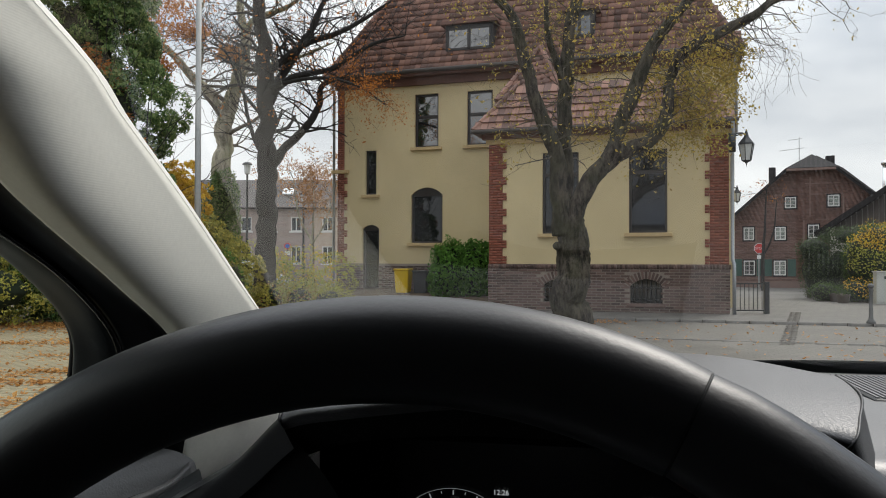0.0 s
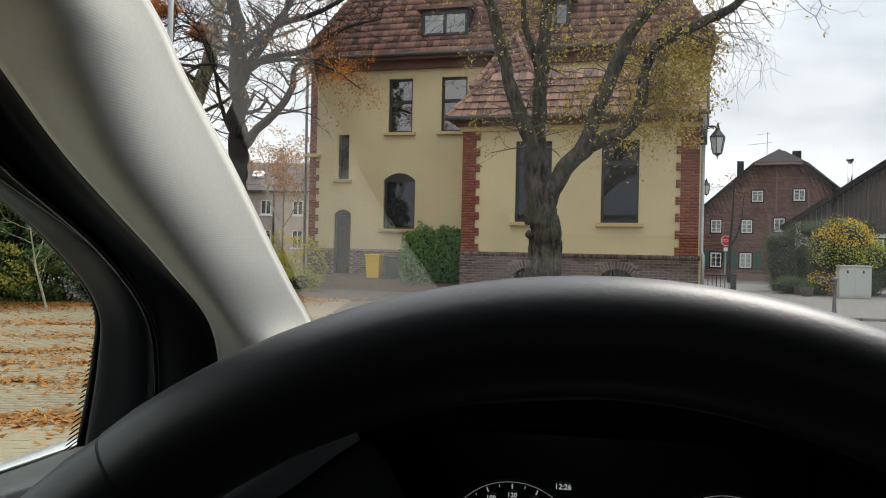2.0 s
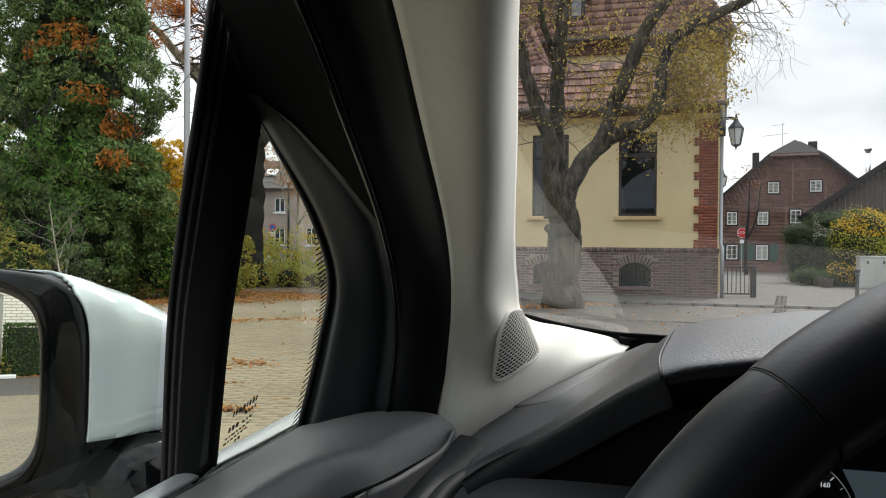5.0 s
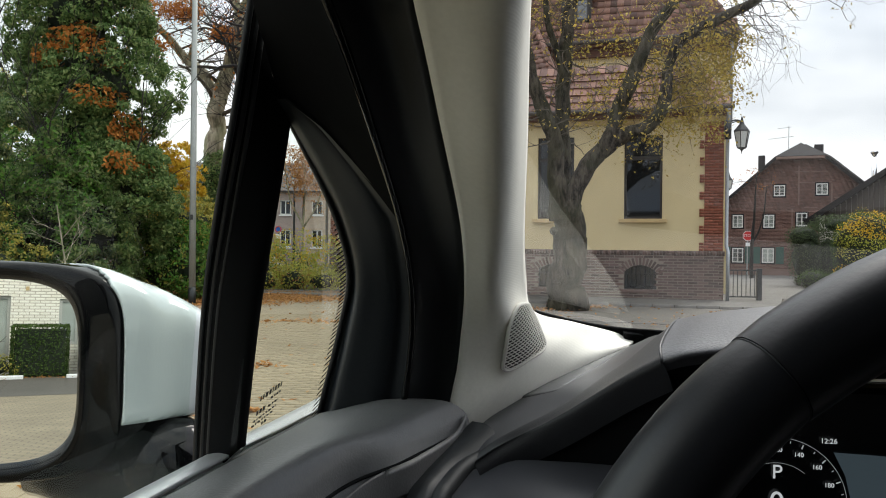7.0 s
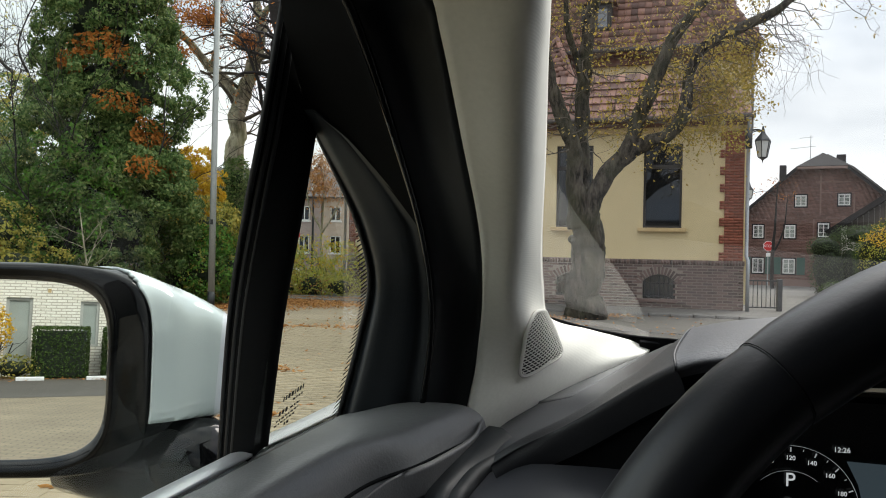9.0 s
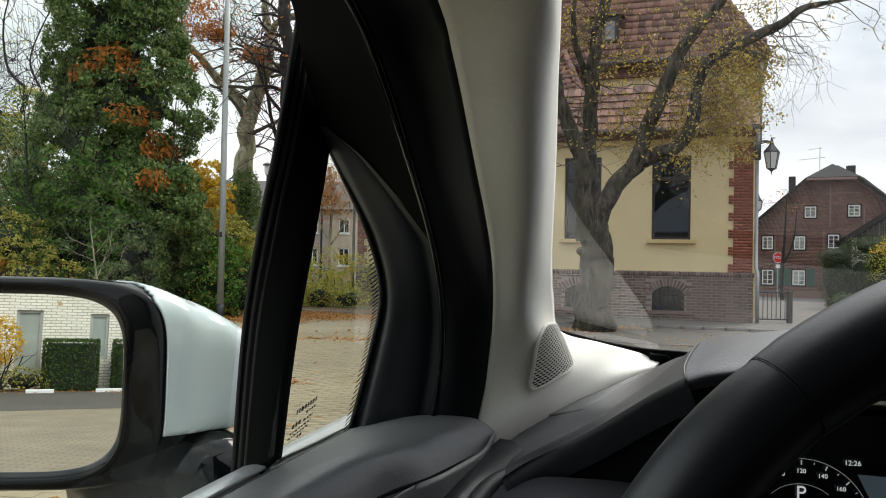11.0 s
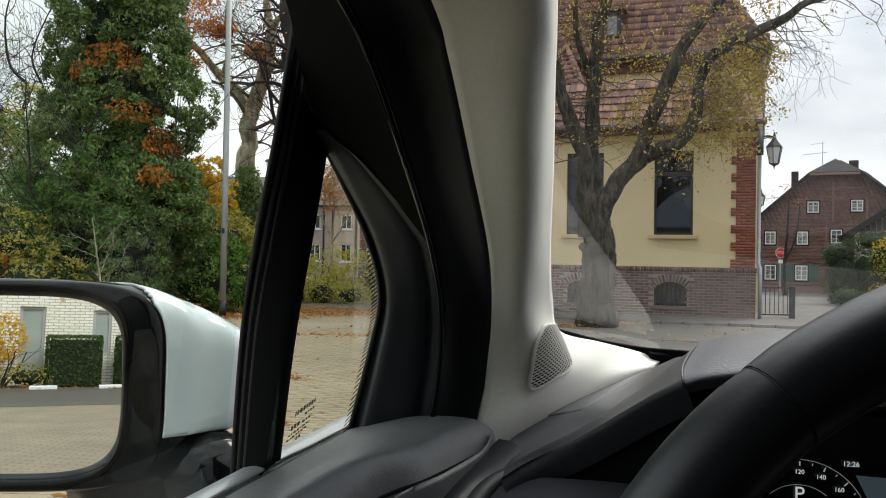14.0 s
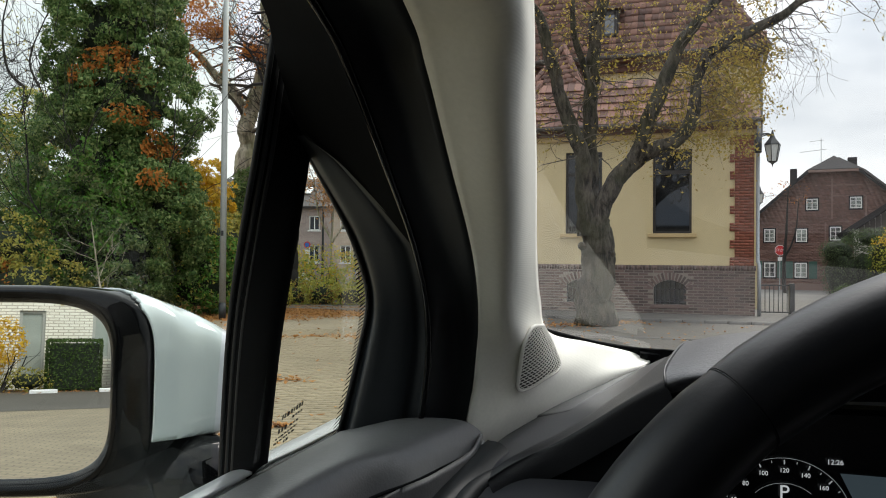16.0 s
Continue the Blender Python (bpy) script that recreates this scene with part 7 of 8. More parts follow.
for k in range(7):
    a = 2 * math.pi * k / 7
    tube(trunk_bm, [(2.46 + 0.27 * math.cos(a), Y + 0.27 * math.sin(a), 0.42), (2.46 + 0.36 * math.cos(a), Y + 0.36 * math.sin(a), 0.12), (2.46 + 0.46 * math.cos(a), Y + 0.46 * math.sin(a), -0.06)], [0.09, 0.10, 0.05], 8)
for x, z, r in ((2.80, 1.62, 0.12), (2.14, 1.8, 0.10), (2.30, 1.2, 0.07)):
    revolve(trunk_bm, [(0.02, -r), (r * 0.8, -r * 0.5), (r, 0), (r * 0.7, r * 0.6), (0.02, r)], 9, (x, Y - 0.12, z))
trunk = part("trunk", trunk_bm, "bark", lime, "grey furrowed bark", True)
tips = []
tw = bmesh.new()
for pts, rad in BOUGHS[1:]:
    q = spline(np.column_stack([pts, rad]), 26)
    for k in range(7, 26):
        for _ in range(2):
            d = rng.normal(0, 1, 3)
            d[2] = abs(d[2]) * 0.5 - 0.1
            branching(tw, q[k, :3], d, rng.uniform(0.6, 1.5), max(0.007, q[k, 3] * 0.11), 2, rng, tips, 0.6, 0.02, 5, 0.0045, 0.24)
# leafless sprays that reach out past the house corner
for _ in range(15):
    q = spline(np.column_stack(BOUGHS[4]), 60)[rng.integers(40, 60)]
    branching(tw, q[:3], (rng.uniform(0.3, 1), rng.normal(0, 0.5), rng.uniform(-0.5, 0.7)), rng.uniform(0.8, 1.5), 0.014, 3, rng, tips, 0.7, -0.08, 5, 0.0035, 0.38)
# leafy sprays that droop from the right-hand limb
leafy = []
for _ in range(64):
    q = spline(np.column_stack(BOUGHS[4 if rng.random() < 0.7 else 3]), 60)[rng.integers(24, 50)]
    branching(tw, q[:3] + np.array((0, 0.08, 0)), (rng.uniform(0.0, 1), abs(rng.normal(0, 0.7)), rng.uniform(-0.7, 0.3)), rng.uniform(0.7, 1.5), 0.012, 2, rng, leafy, 0.65, -0.12, 5, 0.004, 0.25)
part("twig_spray", tw, "bark_twig", lime, kind="stuff")
tips = np.array([tuple(t) for t in tips])
leafy = np.array([tuple(t) for t in leafy])
keep = rng.random(len(tips)) < np.where(tips[:, 0] > 6.35, 0.14, 0.28) + np.clip(0.5 * np.exp(-((tips[:, 0] - 5.4) ** 2 / 2.2 + (tips[:, 2] - 4.9) ** 2 / 1.6)), 0, 1)
keep &= ~((tips[:, 0] > 6.2) & (tips[:, 2] < 5.7))
tuft = lambda at_, n, spread: np.repeat(at_, n, 0) + rng.normal(0, spread, (len(at_) * n, 3))
leafy = leafy[(leafy[:, 0] < 6.5) & (leafy[:, 2] > 3.95)]
leafy = leafy[rng.random(len(leafy)) < 0.85]
extra = np.array((5.5, Y + 0.6, 5.2)) + rng.normal(0, 1, (6500, 3)) * np.array((0.72, 0.5, 0.85))
extra = extra[(extra[:, 0] < 6.35) & (extra[:, 2] > 3.95)]
extra = extra[np.array([noise.noise(Vector(p) * 1.9) + 0.6 * noise.noise(Vector(p) * 4.5) for p in extra]) > 0.0]
hang = np.array((4.2, Y - 0.3, 4.0)) + rng.normal(0, 1, (350, 3)) * np.array((0.7, 0.5, 0.35))
leaves("crown", np.vstack([tuft(tips[keep], 3, 0.09), tuft(leafy, 7, 0.10), extra, hang]), 0.085, "leaf_yellow", lime, rng, "sparse yellow-green leaves", kind="stuff")


def bare_tree(name, label, base, limbs, mat, seed, leaf=None, leaf_share=0.2, twig=2, reach=2.2, dense=False, spray=()):
    r = np.random.default_rng(seed)
    e = thing(name, label, "tree", pose(*base))
    t = bmesh.new()
    for pts, rad in limbs:
        knotty(t, pts, rad, 12, r)
    part("trunk", t, mat, e, smooth=True)
    tw, ends = bmesh.new(), []
    for pts, rad in limbs:
        q = spline(np.column_stack([pts, rad]), 18)
        for k in range(5, 18):
            if q[k, 2] < 4.0:
                continue
            for _ in range(2 if dense else 1):
                d = r.normal(0, 1, 3)
                d[2] = abs(d[2]) * 0.5
                branching(tw, q[k, :3], d, r.uniform(0.6, 1.0) * reach, max(0.015, q[k, 3] * 0.3), twig, r, ends, 0.6, 0.08, 5, 0.008, 0.2)
    part("twig_spray", tw, "bark_twig" if mat == "bark_pale" else "bark_dark", e, kind="stuff")
    if leaf:
        ends = np.array([tuple(v) for v in ends])
        ends = ends[r.random(len(ends)) < leaf_share]
        c = np.repeat(ends, 4, 0) + r.normal(0, 0.14, (len(ends) * 4, 3))
        for x, y, z, sx, sy, sz in spray:
            q = np.array((x, y, z)) + r.normal(0, 1, (1100, 3)) * np.array((sx, sy, sz))
            c = np.vstack([c, q[np.array([noise.noise(Vector(p) * 2.2) for p in q]) > -0.05]])
        leaves("crown", c, 0.11, leaf, e, r, "last rust-brown leaves", kind="stuff")
    return e


bare_tree("tree", "tall pale-barked tree with spreading limbs and few leaves", (-8.3, 27, 0),
          [([(0, 0, 0), (0.0, 0, 2.5), (0.01, 0, 4.57), (0.10, 0, 5.6), (0.2, 0, 6.5), (0.57, 0, 7.57), (0.78, 0, 8.41), (0.76, 0, 9.26), (0.64, 0, 10.1), (0.6, 0, 13.5)], [0.44, 0.36, 0.315, 0.285, 0.275, 0.245, 0.215, 0.17, 0.13, 0.05]),
           ([(0.12, 0, 6.35), (-0.31, 0.1, 7.09), (-0.94, 0.1, 7.69), (-1.53, 0, 8.38), (-2.02, 0, 8.84), (-2.41, 0, 9.31), (-3.4, 0, 10.3)], [0.17, 0.17, 0.145, 0.125, 0.105, 0.085, 0.03]),
           ([(0.76, 0, 8.9), (0.95, -0.1, 9.4), (1.36, -0.2, 9.73), (2.4, -0.3, 10.1), (3.6, -0.4, 11.0)], [0.14, 0.12, 0.10, 0.07, 0.03]),
           ([(0.6, 0, 7.65), (0.85, -0.2, 7.9), (1.41, -0.4, 8.0), (2.6, -0.6, 8.2), (4.0, -0.8, 8.7)], [0.12, 0.10, 0.09, 0.06, 0.02]),
           ([(-0.94, 0.1, 7.69), (-0.6, -0.2, 8.5), (-0.7, -0.3, 9.6), (-0.4, -0.3, 10.6)], [0.08, 0.07, 0.05, 0.02])], "bark_pale", 31, "leaf_rust", 0.10, 3, 2.2,
          spray=((-1.85, -1, 9.2, 0.5, 0.5, 0.26), (-1.0, -1, 9.1, 0.42, 0.4, 0.18), (-0.6, -1, 8.95, 0.28, 0.3, 0.14), (-1.6, -1, 7.95, 0.22, 0.3, 0.22), (0.5, -1, 8.3, 0.22, 0.3, 0.15), (-1.5, -1, 9.9, 0.5, 0.4, 0.2)))
bare_tree("tree", "dark-barked tree with a forked trunk and thin rust leaves", (-6.2, 25, 0),
          [([(-0.1, 0, 0), (-0.05, 0, 1.5), (-0.02, 0, 4.4), (-0.08, 0, 6.5), (-0.12, 0, 8.2), (-0.35, 0, 10), (-0.55, 0, 13)], [0.38, 0.33, 0.30, 0.27, 0.23, 0.18, 0.08]), ([(0.1, 0, 4.4), (0.6, -0.2, 5.0), (1.25, -0.3, 5.6), (1.7, -0.3, 6.3), (1.8, -0.4, 6.9), (2.6, -0.5, 7.2)], [0.17, 0.14, 0.12, 0.10, 0.08, 0.03]),
           ([(-0.05, 0, 6.3), (0.5, 0.3, 7.6), (1.2, 0.5, 8.8), (2.0, 0.6, 10.5)], [0.16, 0.14, 0.11, 0.06]), ([(0, 0, 4.7), (-0.5, 0.2, 5.4), (-0.8, 0.2, 6.6), (-1.0, 0.2, 8)], [0.08, 0.065, 0.05, 0.02]), ([(-0.1, 0, 6.6), (0.9, -0.3, 7.2), (2.1, -0.5, 7.4), (3.3, -0.6, 8.1), (4.4, -0.6, 8.4)], [0.12, 0.10, 0.085, 0.06, 0.02]), ([(-0.2, 0, 7.2), (1.0, 0.2, 8.3), (2.4, 0.2, 8.8), (3.9, 0.1, 9.7)], [0.12, 0.10, 0.08, 0.03]), ([(-0.05, 0, 5.9), (-0.7, -0.2, 6.7), (-1.2, -0.3, 7.9), (-1.9, -0.3, 8.4)], [0.06, 0.05, 0.035, 0.015])], "bark_dark", 32, "leaf_rust", 0.02, 3, 1.8, True)
bare_tree("tree", "leafless tree at the edge of the parking ground", (-15.4, 27, 0),
          [([(0.3, 0, 0), (0.3, 0, 3), (0.0, 0, 4.6), (-0.5, 0.1, 5.6), (-0.9, 0.1, 6.3), (-0.6, 0, 7.2), (-1.3, 0, 8.0), (-1.5, 0, 9.6), (-1.2, 0, 11)], [0.20, 0.16, 0.12, 0.09, 0.07, 0.055, 0.045, 0.03, 0.015]), ([(0.1, 0, 4.2), (0.3, 0, 5.8), (-0.1, 0, 7.2), (-0.5, 0, 8.4), (0.2, 0, 10.2)], [0.07, 0.055, 0.045, 0.03, 0.015]), ([(-0.5, 0, 5.4), (-1.3, 0, 5.9), (-2.0, 0, 7.3), (-1.9, 0, 8.6)], [0.06, 0.05, 0.035, 0.015]), ([(-0.8, 0, 6.3), (-1.7, 0, 6.5), (-2.6, 0.2, 7.6)], [0.07, 0.05, 0.02])], "bark_dark", 33, "leaf_olive", 0.05, 3, 1.7, True)
# rust-brown foliage that hangs before the left end of the house
rng = np.random.default_rng(41)
spray = thing("branch_spray", "long thin bough with rust-brown leaves before the house", "branch", pose(0, 0, 0))
bm, ends = bmesh.new(), []
bough = [(-6.2, 24.9, 6.9), (-5.0, 24.2, 7.0), (-4.0, 23.6, 6.9), (-3.0, 23.0, 6.5), (-2.2, 22.6, 5.9)]
tube(bm, bough, [0.07, 0.06, 0.045, 0.03, 0.01], 7, smooth_n=20)
for q in spline(bough, 26)[6:]:
    for _ in range(2):
        branching(bm, q, (rng.uniform(-0.2, 1), rng.normal(0, 0.4), rng.uniform(-0.7, 0.35)), rng.uniform(0.5, 1.2), 0.012, 2, rng, ends, 0.55, -0.08, 5, 0.004, 0.2)
part("bough", bm, "bark_dark", spray)
ends = np.array([tuple(v) for v in ends])
ends = ends[rng.random(len(ends)) < 0.7]
leaves("foliage", np.repeat(ends, 4, 0) + rng.normal(0, 0.10, (len(ends) * 4, 3)), 0.07, "leaf_rust", spray, rng, kind="stuff")


def rough_blob(bm, c, r, seed, amp=0.25, sub=3):
    start = len(bm.verts)
    res = bmesh.ops.create_icosphere(bm, subdivisions=sub, radius=1.0)
    for v in res["verts"]:
        k = 1 + amp * noise.noise(v.co * 1.8 + Vector((seed, 0, 0))) + amp * 0.5 * noise.noise(v.co * 4.1 + Vector((0, seed, 0)))
        v.co = Vector((c[0] + v.co.x * r[0] * k, c[1] + v.co.y * r[1] * k, c[2] + v.co.z * r[2] * k))


def shrub(name, label, category, blobs, mat, size, density, seed, base=(0, 0, 0), stems=True, core=0.72, more=(), group="", clump=0.0):
    """Leaves on and just under an uneven outline of several lobes, over dark stems; more adds other leaf colours in patches."""
    r = np.random.default_rng(seed)
    e = thing(name, label, category, pose(*base), group)
    inner = bmesh.new()
    cs, ns = [], []
    for i, (c, rad) in enumerate(blobs):
        # dark lobe under the leaves: their inner shade put into its colour
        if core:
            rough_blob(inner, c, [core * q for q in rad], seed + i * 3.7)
        area = 4 * math.pi * ((rad[0] * rad[1]) ** 1.6 / 3 + (rad[0] * rad[2]) ** 1.6 / 3 + (rad[1] * rad[2]) ** 1.6 / 3) ** (1 / 1.6)
        n = int(area * density)
        if clump:
            # bunches of leaves that stand out from the outline, with gaps between them
            m = int(area * 1.5 / clump ** 2 * 0.5)
            d = r.normal(size=(m, 3))
            d /= np.linalg.norm(d, axis=1)[:, None]
            k = np.array([1 + 0.25 * noise.noise(Vector(q) * 1.8 + Vector((seed + i * 3.7, 0, 0))) + 0.16 * noise.noise(Vector(q) * 4.1 + Vector((0, seed + i * 3.7, 0))) for q in d])
            mid = np.array(c) + d * np.array(rad) * (k * r.uniform(0.86, 1.04, m))[:, None]
            size_ = clump * r.uniform(0.6, 1.3, m)
            each = max(8, int(n / m))
            e2 = r.normal(size=(m, each, 3))
            e2 /= np.linalg.norm(e2, axis=2)[:, :, None]
            e2 += d[:, None] * 0.9 + np.array((0, 0, 0.25))
            e2 /= np.linalg.norm(e2, axis=2)[:, :, None]
            stretch = np.array((1.0, 1.0, 0.8))
            cs.append((mid[:, None] + e2 * stretch * (size_[:, None] * (1 - np.abs(r.normal(0, 0.22, (m, each)))))[:, :, None]).reshape(-1, 3))
            ns.append(e2.reshape(-1, 3))
            continue
        d = r.normal(size=(n, 3))
        d /= np.linalg.norm(d, axis=1)[:, None]
        k = np.array([1 + 0.25 * noise.noise(Vector(q) * 1.8 + Vector((seed + i * 3.7, 0, 0))) + 0.125 * noise.noise(Vector(q) * 4.1 + Vector((0, seed + i * 3.7, 0))) + 0.10 * noise.noise(Vector(q) * 11) for q in d])
        depth = 1 - np.abs(r.normal(0, 0.13, n))
        cs.append(np.array(c) + d * np.array(rad) * (k * depth)[:, None])
        ns.append(d)
    cs, ns = np.vstack(cs), np.vstack(ns)
    ok = cs[:, 2] > 0.02
    cs, ns = cs[ok], ns[ok]
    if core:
        part("shade_core", inner, "core", e, smooth=True, kind="stuff")
    pick = np.zeros(len(cs), bool)
    for mat2, (px, pz, rx, rz), share in more:
        near = (((cs[:, 0] - px) / rx) ** 2 + ((cs[:, 2] - pz) / rz) ** 2 < 1) & (cs[:, 1] < np.median(cs[:, 1]))
        near &= (r.random(len(cs)) < share) & ~pick
        if near.any():
            leaves("foliage", cs[near] + ns[near] * 0.08, size * 1.15, mat2, e, r, normals=ns[near], kind="stuff")
        pick |= near
    leaves("foliage", cs[~pick], size, mat, e, r, normals=ns[~pick], kind="stuff")
    if stems:
        st, ends = bmesh.new(), []
        c0 = np.mean([b[0] for b in blobs], 0)
        for k in range(7):
            branching(st, (c0[0] + r.normal(0, 0.3), c0[1] + r.normal(0, 0.2), 0), (r.normal(0, 0.4), r.normal(0, 0.3), 1), max(0.6, c0[2]), 0.03, 1, r, ends, 0.5, 0.2, 5)
        part("stems", st, "bark_dark", e, kind="stuff")
    return e


# ivy-clad trunk and the growth round its foot
shrub("ivy_tree", "tall tree trunk thickly clad in dark ivy with rust sprays", "tree",
      [((0, 0, 1.8), (1.9, 1.5, 1.9)), ((-0.3, 0, 3.6), (1.9, 1.5, 1.8)), ((0.2, 0.1, 5.2), (1.75, 1.4, 1.7)), ((-0.1, 0, 6.9), (1.6, 1.3, 1.7)), ((0.1, 0, 8.8), (1.5, 1.3, 1.9)), ((0.9, -0.2, 2.6), (1.3, 1.1, 1.5)), ((0, 0, 11), (1.3, 1.2, 2))],
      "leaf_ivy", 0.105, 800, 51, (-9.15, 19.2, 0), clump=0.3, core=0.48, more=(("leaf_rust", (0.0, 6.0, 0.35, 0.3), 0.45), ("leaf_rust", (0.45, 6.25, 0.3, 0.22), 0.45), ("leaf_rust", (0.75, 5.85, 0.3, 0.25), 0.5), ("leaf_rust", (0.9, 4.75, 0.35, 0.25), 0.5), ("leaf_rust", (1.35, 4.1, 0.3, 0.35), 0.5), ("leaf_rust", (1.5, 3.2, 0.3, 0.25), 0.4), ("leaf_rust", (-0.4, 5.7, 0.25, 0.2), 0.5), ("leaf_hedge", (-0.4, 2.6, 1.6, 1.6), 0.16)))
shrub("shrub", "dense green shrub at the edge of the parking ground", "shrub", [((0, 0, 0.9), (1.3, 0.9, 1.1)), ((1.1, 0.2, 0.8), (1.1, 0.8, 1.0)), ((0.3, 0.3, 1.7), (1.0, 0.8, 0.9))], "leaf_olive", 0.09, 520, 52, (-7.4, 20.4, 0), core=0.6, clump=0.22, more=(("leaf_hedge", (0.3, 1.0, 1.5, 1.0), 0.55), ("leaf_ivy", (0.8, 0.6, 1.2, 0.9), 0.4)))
shrub("shrub", "golden autumn shrub behind the steel mast", "shrub", [((0.1, 0, 3.65), (0.55, 0.5, 0.6)), ((0.25, 0, 3.0), (0.65, 0.6, 0.7)), ((-0.4, 0, 3.2), (0.5, 0.5, 0.8)), ((-0.3, 0, 1.6), (0.8, 0.7, 1.2))], "leaf_gold", 0.12, 420, 53, (-8.35, 23.0, 0), core=0.0, clump=0.22)
shrub("shrub", "low tangled brown and olive shrub with thin stems", "shrub", [((0, 0, 0.8), (1.3, 0.7, 0.9)), ((-1.4, 0, 1.0), (1.2, 0.8, 1.1)), ((-2.8, 0.2, 1.2), (1.4, 0.8, 1.3)), ((-0.6, 0.3, 1.7), (0.8, 0.6, 0.7))], "leaf_olive", 0.08, 300, 54, (-10.2, 17.2, 0), core=0.45, clump=0.2, more=(("leaf_rust", (-0.5, 0.8, 0.8, 0.6), 0.4), ("leaf_brown", (-2.4, 0.9, 1.0, 0.8), 0.4)))
shrub("shrub", "tall dark ivy thicket beside the ivy tree", "shrub", [((0, 0, 1.2), (1.6, 0.9, 1.4)), ((1.2, 0.3, 1.6), (1.2, 0.8, 1.5)), ((-1.4, 0.2, 1.7), (1.3, 0.9, 1.7))], "leaf_ivy", 0.10, 560, 55, (-11.8, 19.6, 0), clump=0.3, core=0.5)
shrub("shrub", "olive and yellow thicket at the street corner", "shrub", [((0, 0, 0.9), (1.2, 0.8, 1.0)), ((1.2, 0.2, 0.55), (0.9, 0.7, 0.55)), ((2.4, 0.3, 0.6), (0.9, 0.8, 0.6)), ((-1.4, 0.2, 0.6), (1.1, 0.8, 0.6))], "leaf_lime", 0.08, 260, 56, (-7.0, 27.2, 0), core=0.0, clump=0.2, more=(("leaf_gold", (1.2, 1.5, 0.9, 0.9), 0.4), ("leaf_hedge", (0.3, 0.6, 0.9, 0.6), 0.4)))
shrub("shrub", "tall brown-olive thicket at the edge of the parking ground", "shrub", [((0, 0, 1.5), (1.6, 1.0, 1.7)), ((-1.6, 0.3, 2.4), (1.5, 1.0, 2.0)), ((0.4, 0.4, 3.4), (1.1, 0.9, 1.2)), ((-3.2, 0.3, 1.8), (1.6, 1.0, 1.9)), ((-0.8, 0.3, 4.4), (0.9, 0.7, 0.8)), ((-0.1, 0.3, 5.2), (0.8, 0.7, 0.9)), ((-2.2, 0.3, 4.6), (1.2, 0.8, 1.1))], "leaf_olive", 0.10, 300, 65, (-13.0, 22.0, 0), core=0.0, clump=0.3, more=(("leaf_ivy", (-0.5, 3.4, 2.4, 2.8), 0.6), ("leaf_brown", (-1.0, 1.2, 1.5, 1.0), 0.4)))
shrub("shrub", "ivy growing up the foot of the pale tree", "ivy", [((0, 0, 2.0), (0.75, 0.6, 2.2)), ((0.1, 0, 3.6), (0.55, 0.5, 1.0))], "leaf_ivy", 0.10, 460, 57, (-8.2, 26.6, 0), stems=False, core=0.45)
shrub("hedge", "low olive hedge beside the leaf drifts", "hedge", [((k * 0.9, 0.15 * (k % 2), 0.3), (0.75, 0.5, 0.42 + 0.08 * (k % 3))) for k in range(7)], "leaf_lime", 0.07, 330, 63, (-9.6, 24.6, 0), core=0.5, stems=False, more=(("leaf_olive", (3.0, 0.4, 3.4, 0.6), 0.45), ("leaf_hedge", (1.2, 0.4, 1.4, 0.5), 0.4), ("leaf_brown", (4.0, 0.3, 1.3, 0.4), 0.35)))
shrub("shrub", "yellow-green loose shrub beyond the low hedge", "shrub", [((0, 0, 1.0), (0.9, 0.7, 0.75)), ((0.9, 0.2, 0.9), (0.8, 0.6, 0.8)), ((-0.9, 0.1, 0.8), (0.7, 0.6, 0.6))], "leaf_lime", 0.07, 260, 64, (-5.3, 26.2, 0), core=0.0, clump=0.18, more=(("leaf_gold", (0.3, 1.2, 1.2, 0.8), 0.35), ("leaf_hedge", (-0.5, 0.8, 0.9, 0.6), 0.4)))
shrub("hedge", "glossy bright green laurel hedge before the house", "hedge", [((0, 0, 1.0), (0.65, 0.6, 1.05)), ((0.75, 0.05, 1.05), (0.6, 0.6, 1.0)), ((1.3, 0.1, 0.95), (0.5, 0.6, 1.0))], "leaf_hedge", 0.12, 520, 58, (-0.45, 25.2, 0.1))
shrub("topiary", "round clipped shrub with golden top leaves", "shrub", [((0.0, 0, 1.5), (1.35, 1.0, 1.3)), ((0.7, -0.3, 1.0), (1.1, 0.9, 1.05))], "leaf_boxed", 0.06, 620, 59, (14.95, 29.0, 0), stems=False, core=0.85, more=(("leaf_gold", (-0.1, 2.7, 1.4, 0.9), 0.75), ("leaf_lime", (-0.1, 2.1, 1.6, 1.2), 0.7)))
shrub("topiary", "dark round clipped conifer beside the golden shrub", "shrub", [((0, 0, 1.0), (0.8, 0.8, 1.15)), ((-0.1, 0.2, 1.9), (0.7, 0.7, 0.55)), ((0.75, -0.3, 1.0), (0.75, 0.7, 1.15))], "leaf_conifer", 0.06, 380, 60, (13.7, 31.0, 0), stems=False)
shrub("topiary", "flat-topped dark pine over the garden wall", "shrub", [((0, 0, 2.4), (1.6, 1.0, 0.5)), ((1.2, 0, 2.5), (1.0, 0.8, 0.4))], "leaf_conifer", 0.08, 300, 61, (15.3, 32.4 - 1.3, 0), core=0.6, stems=False)
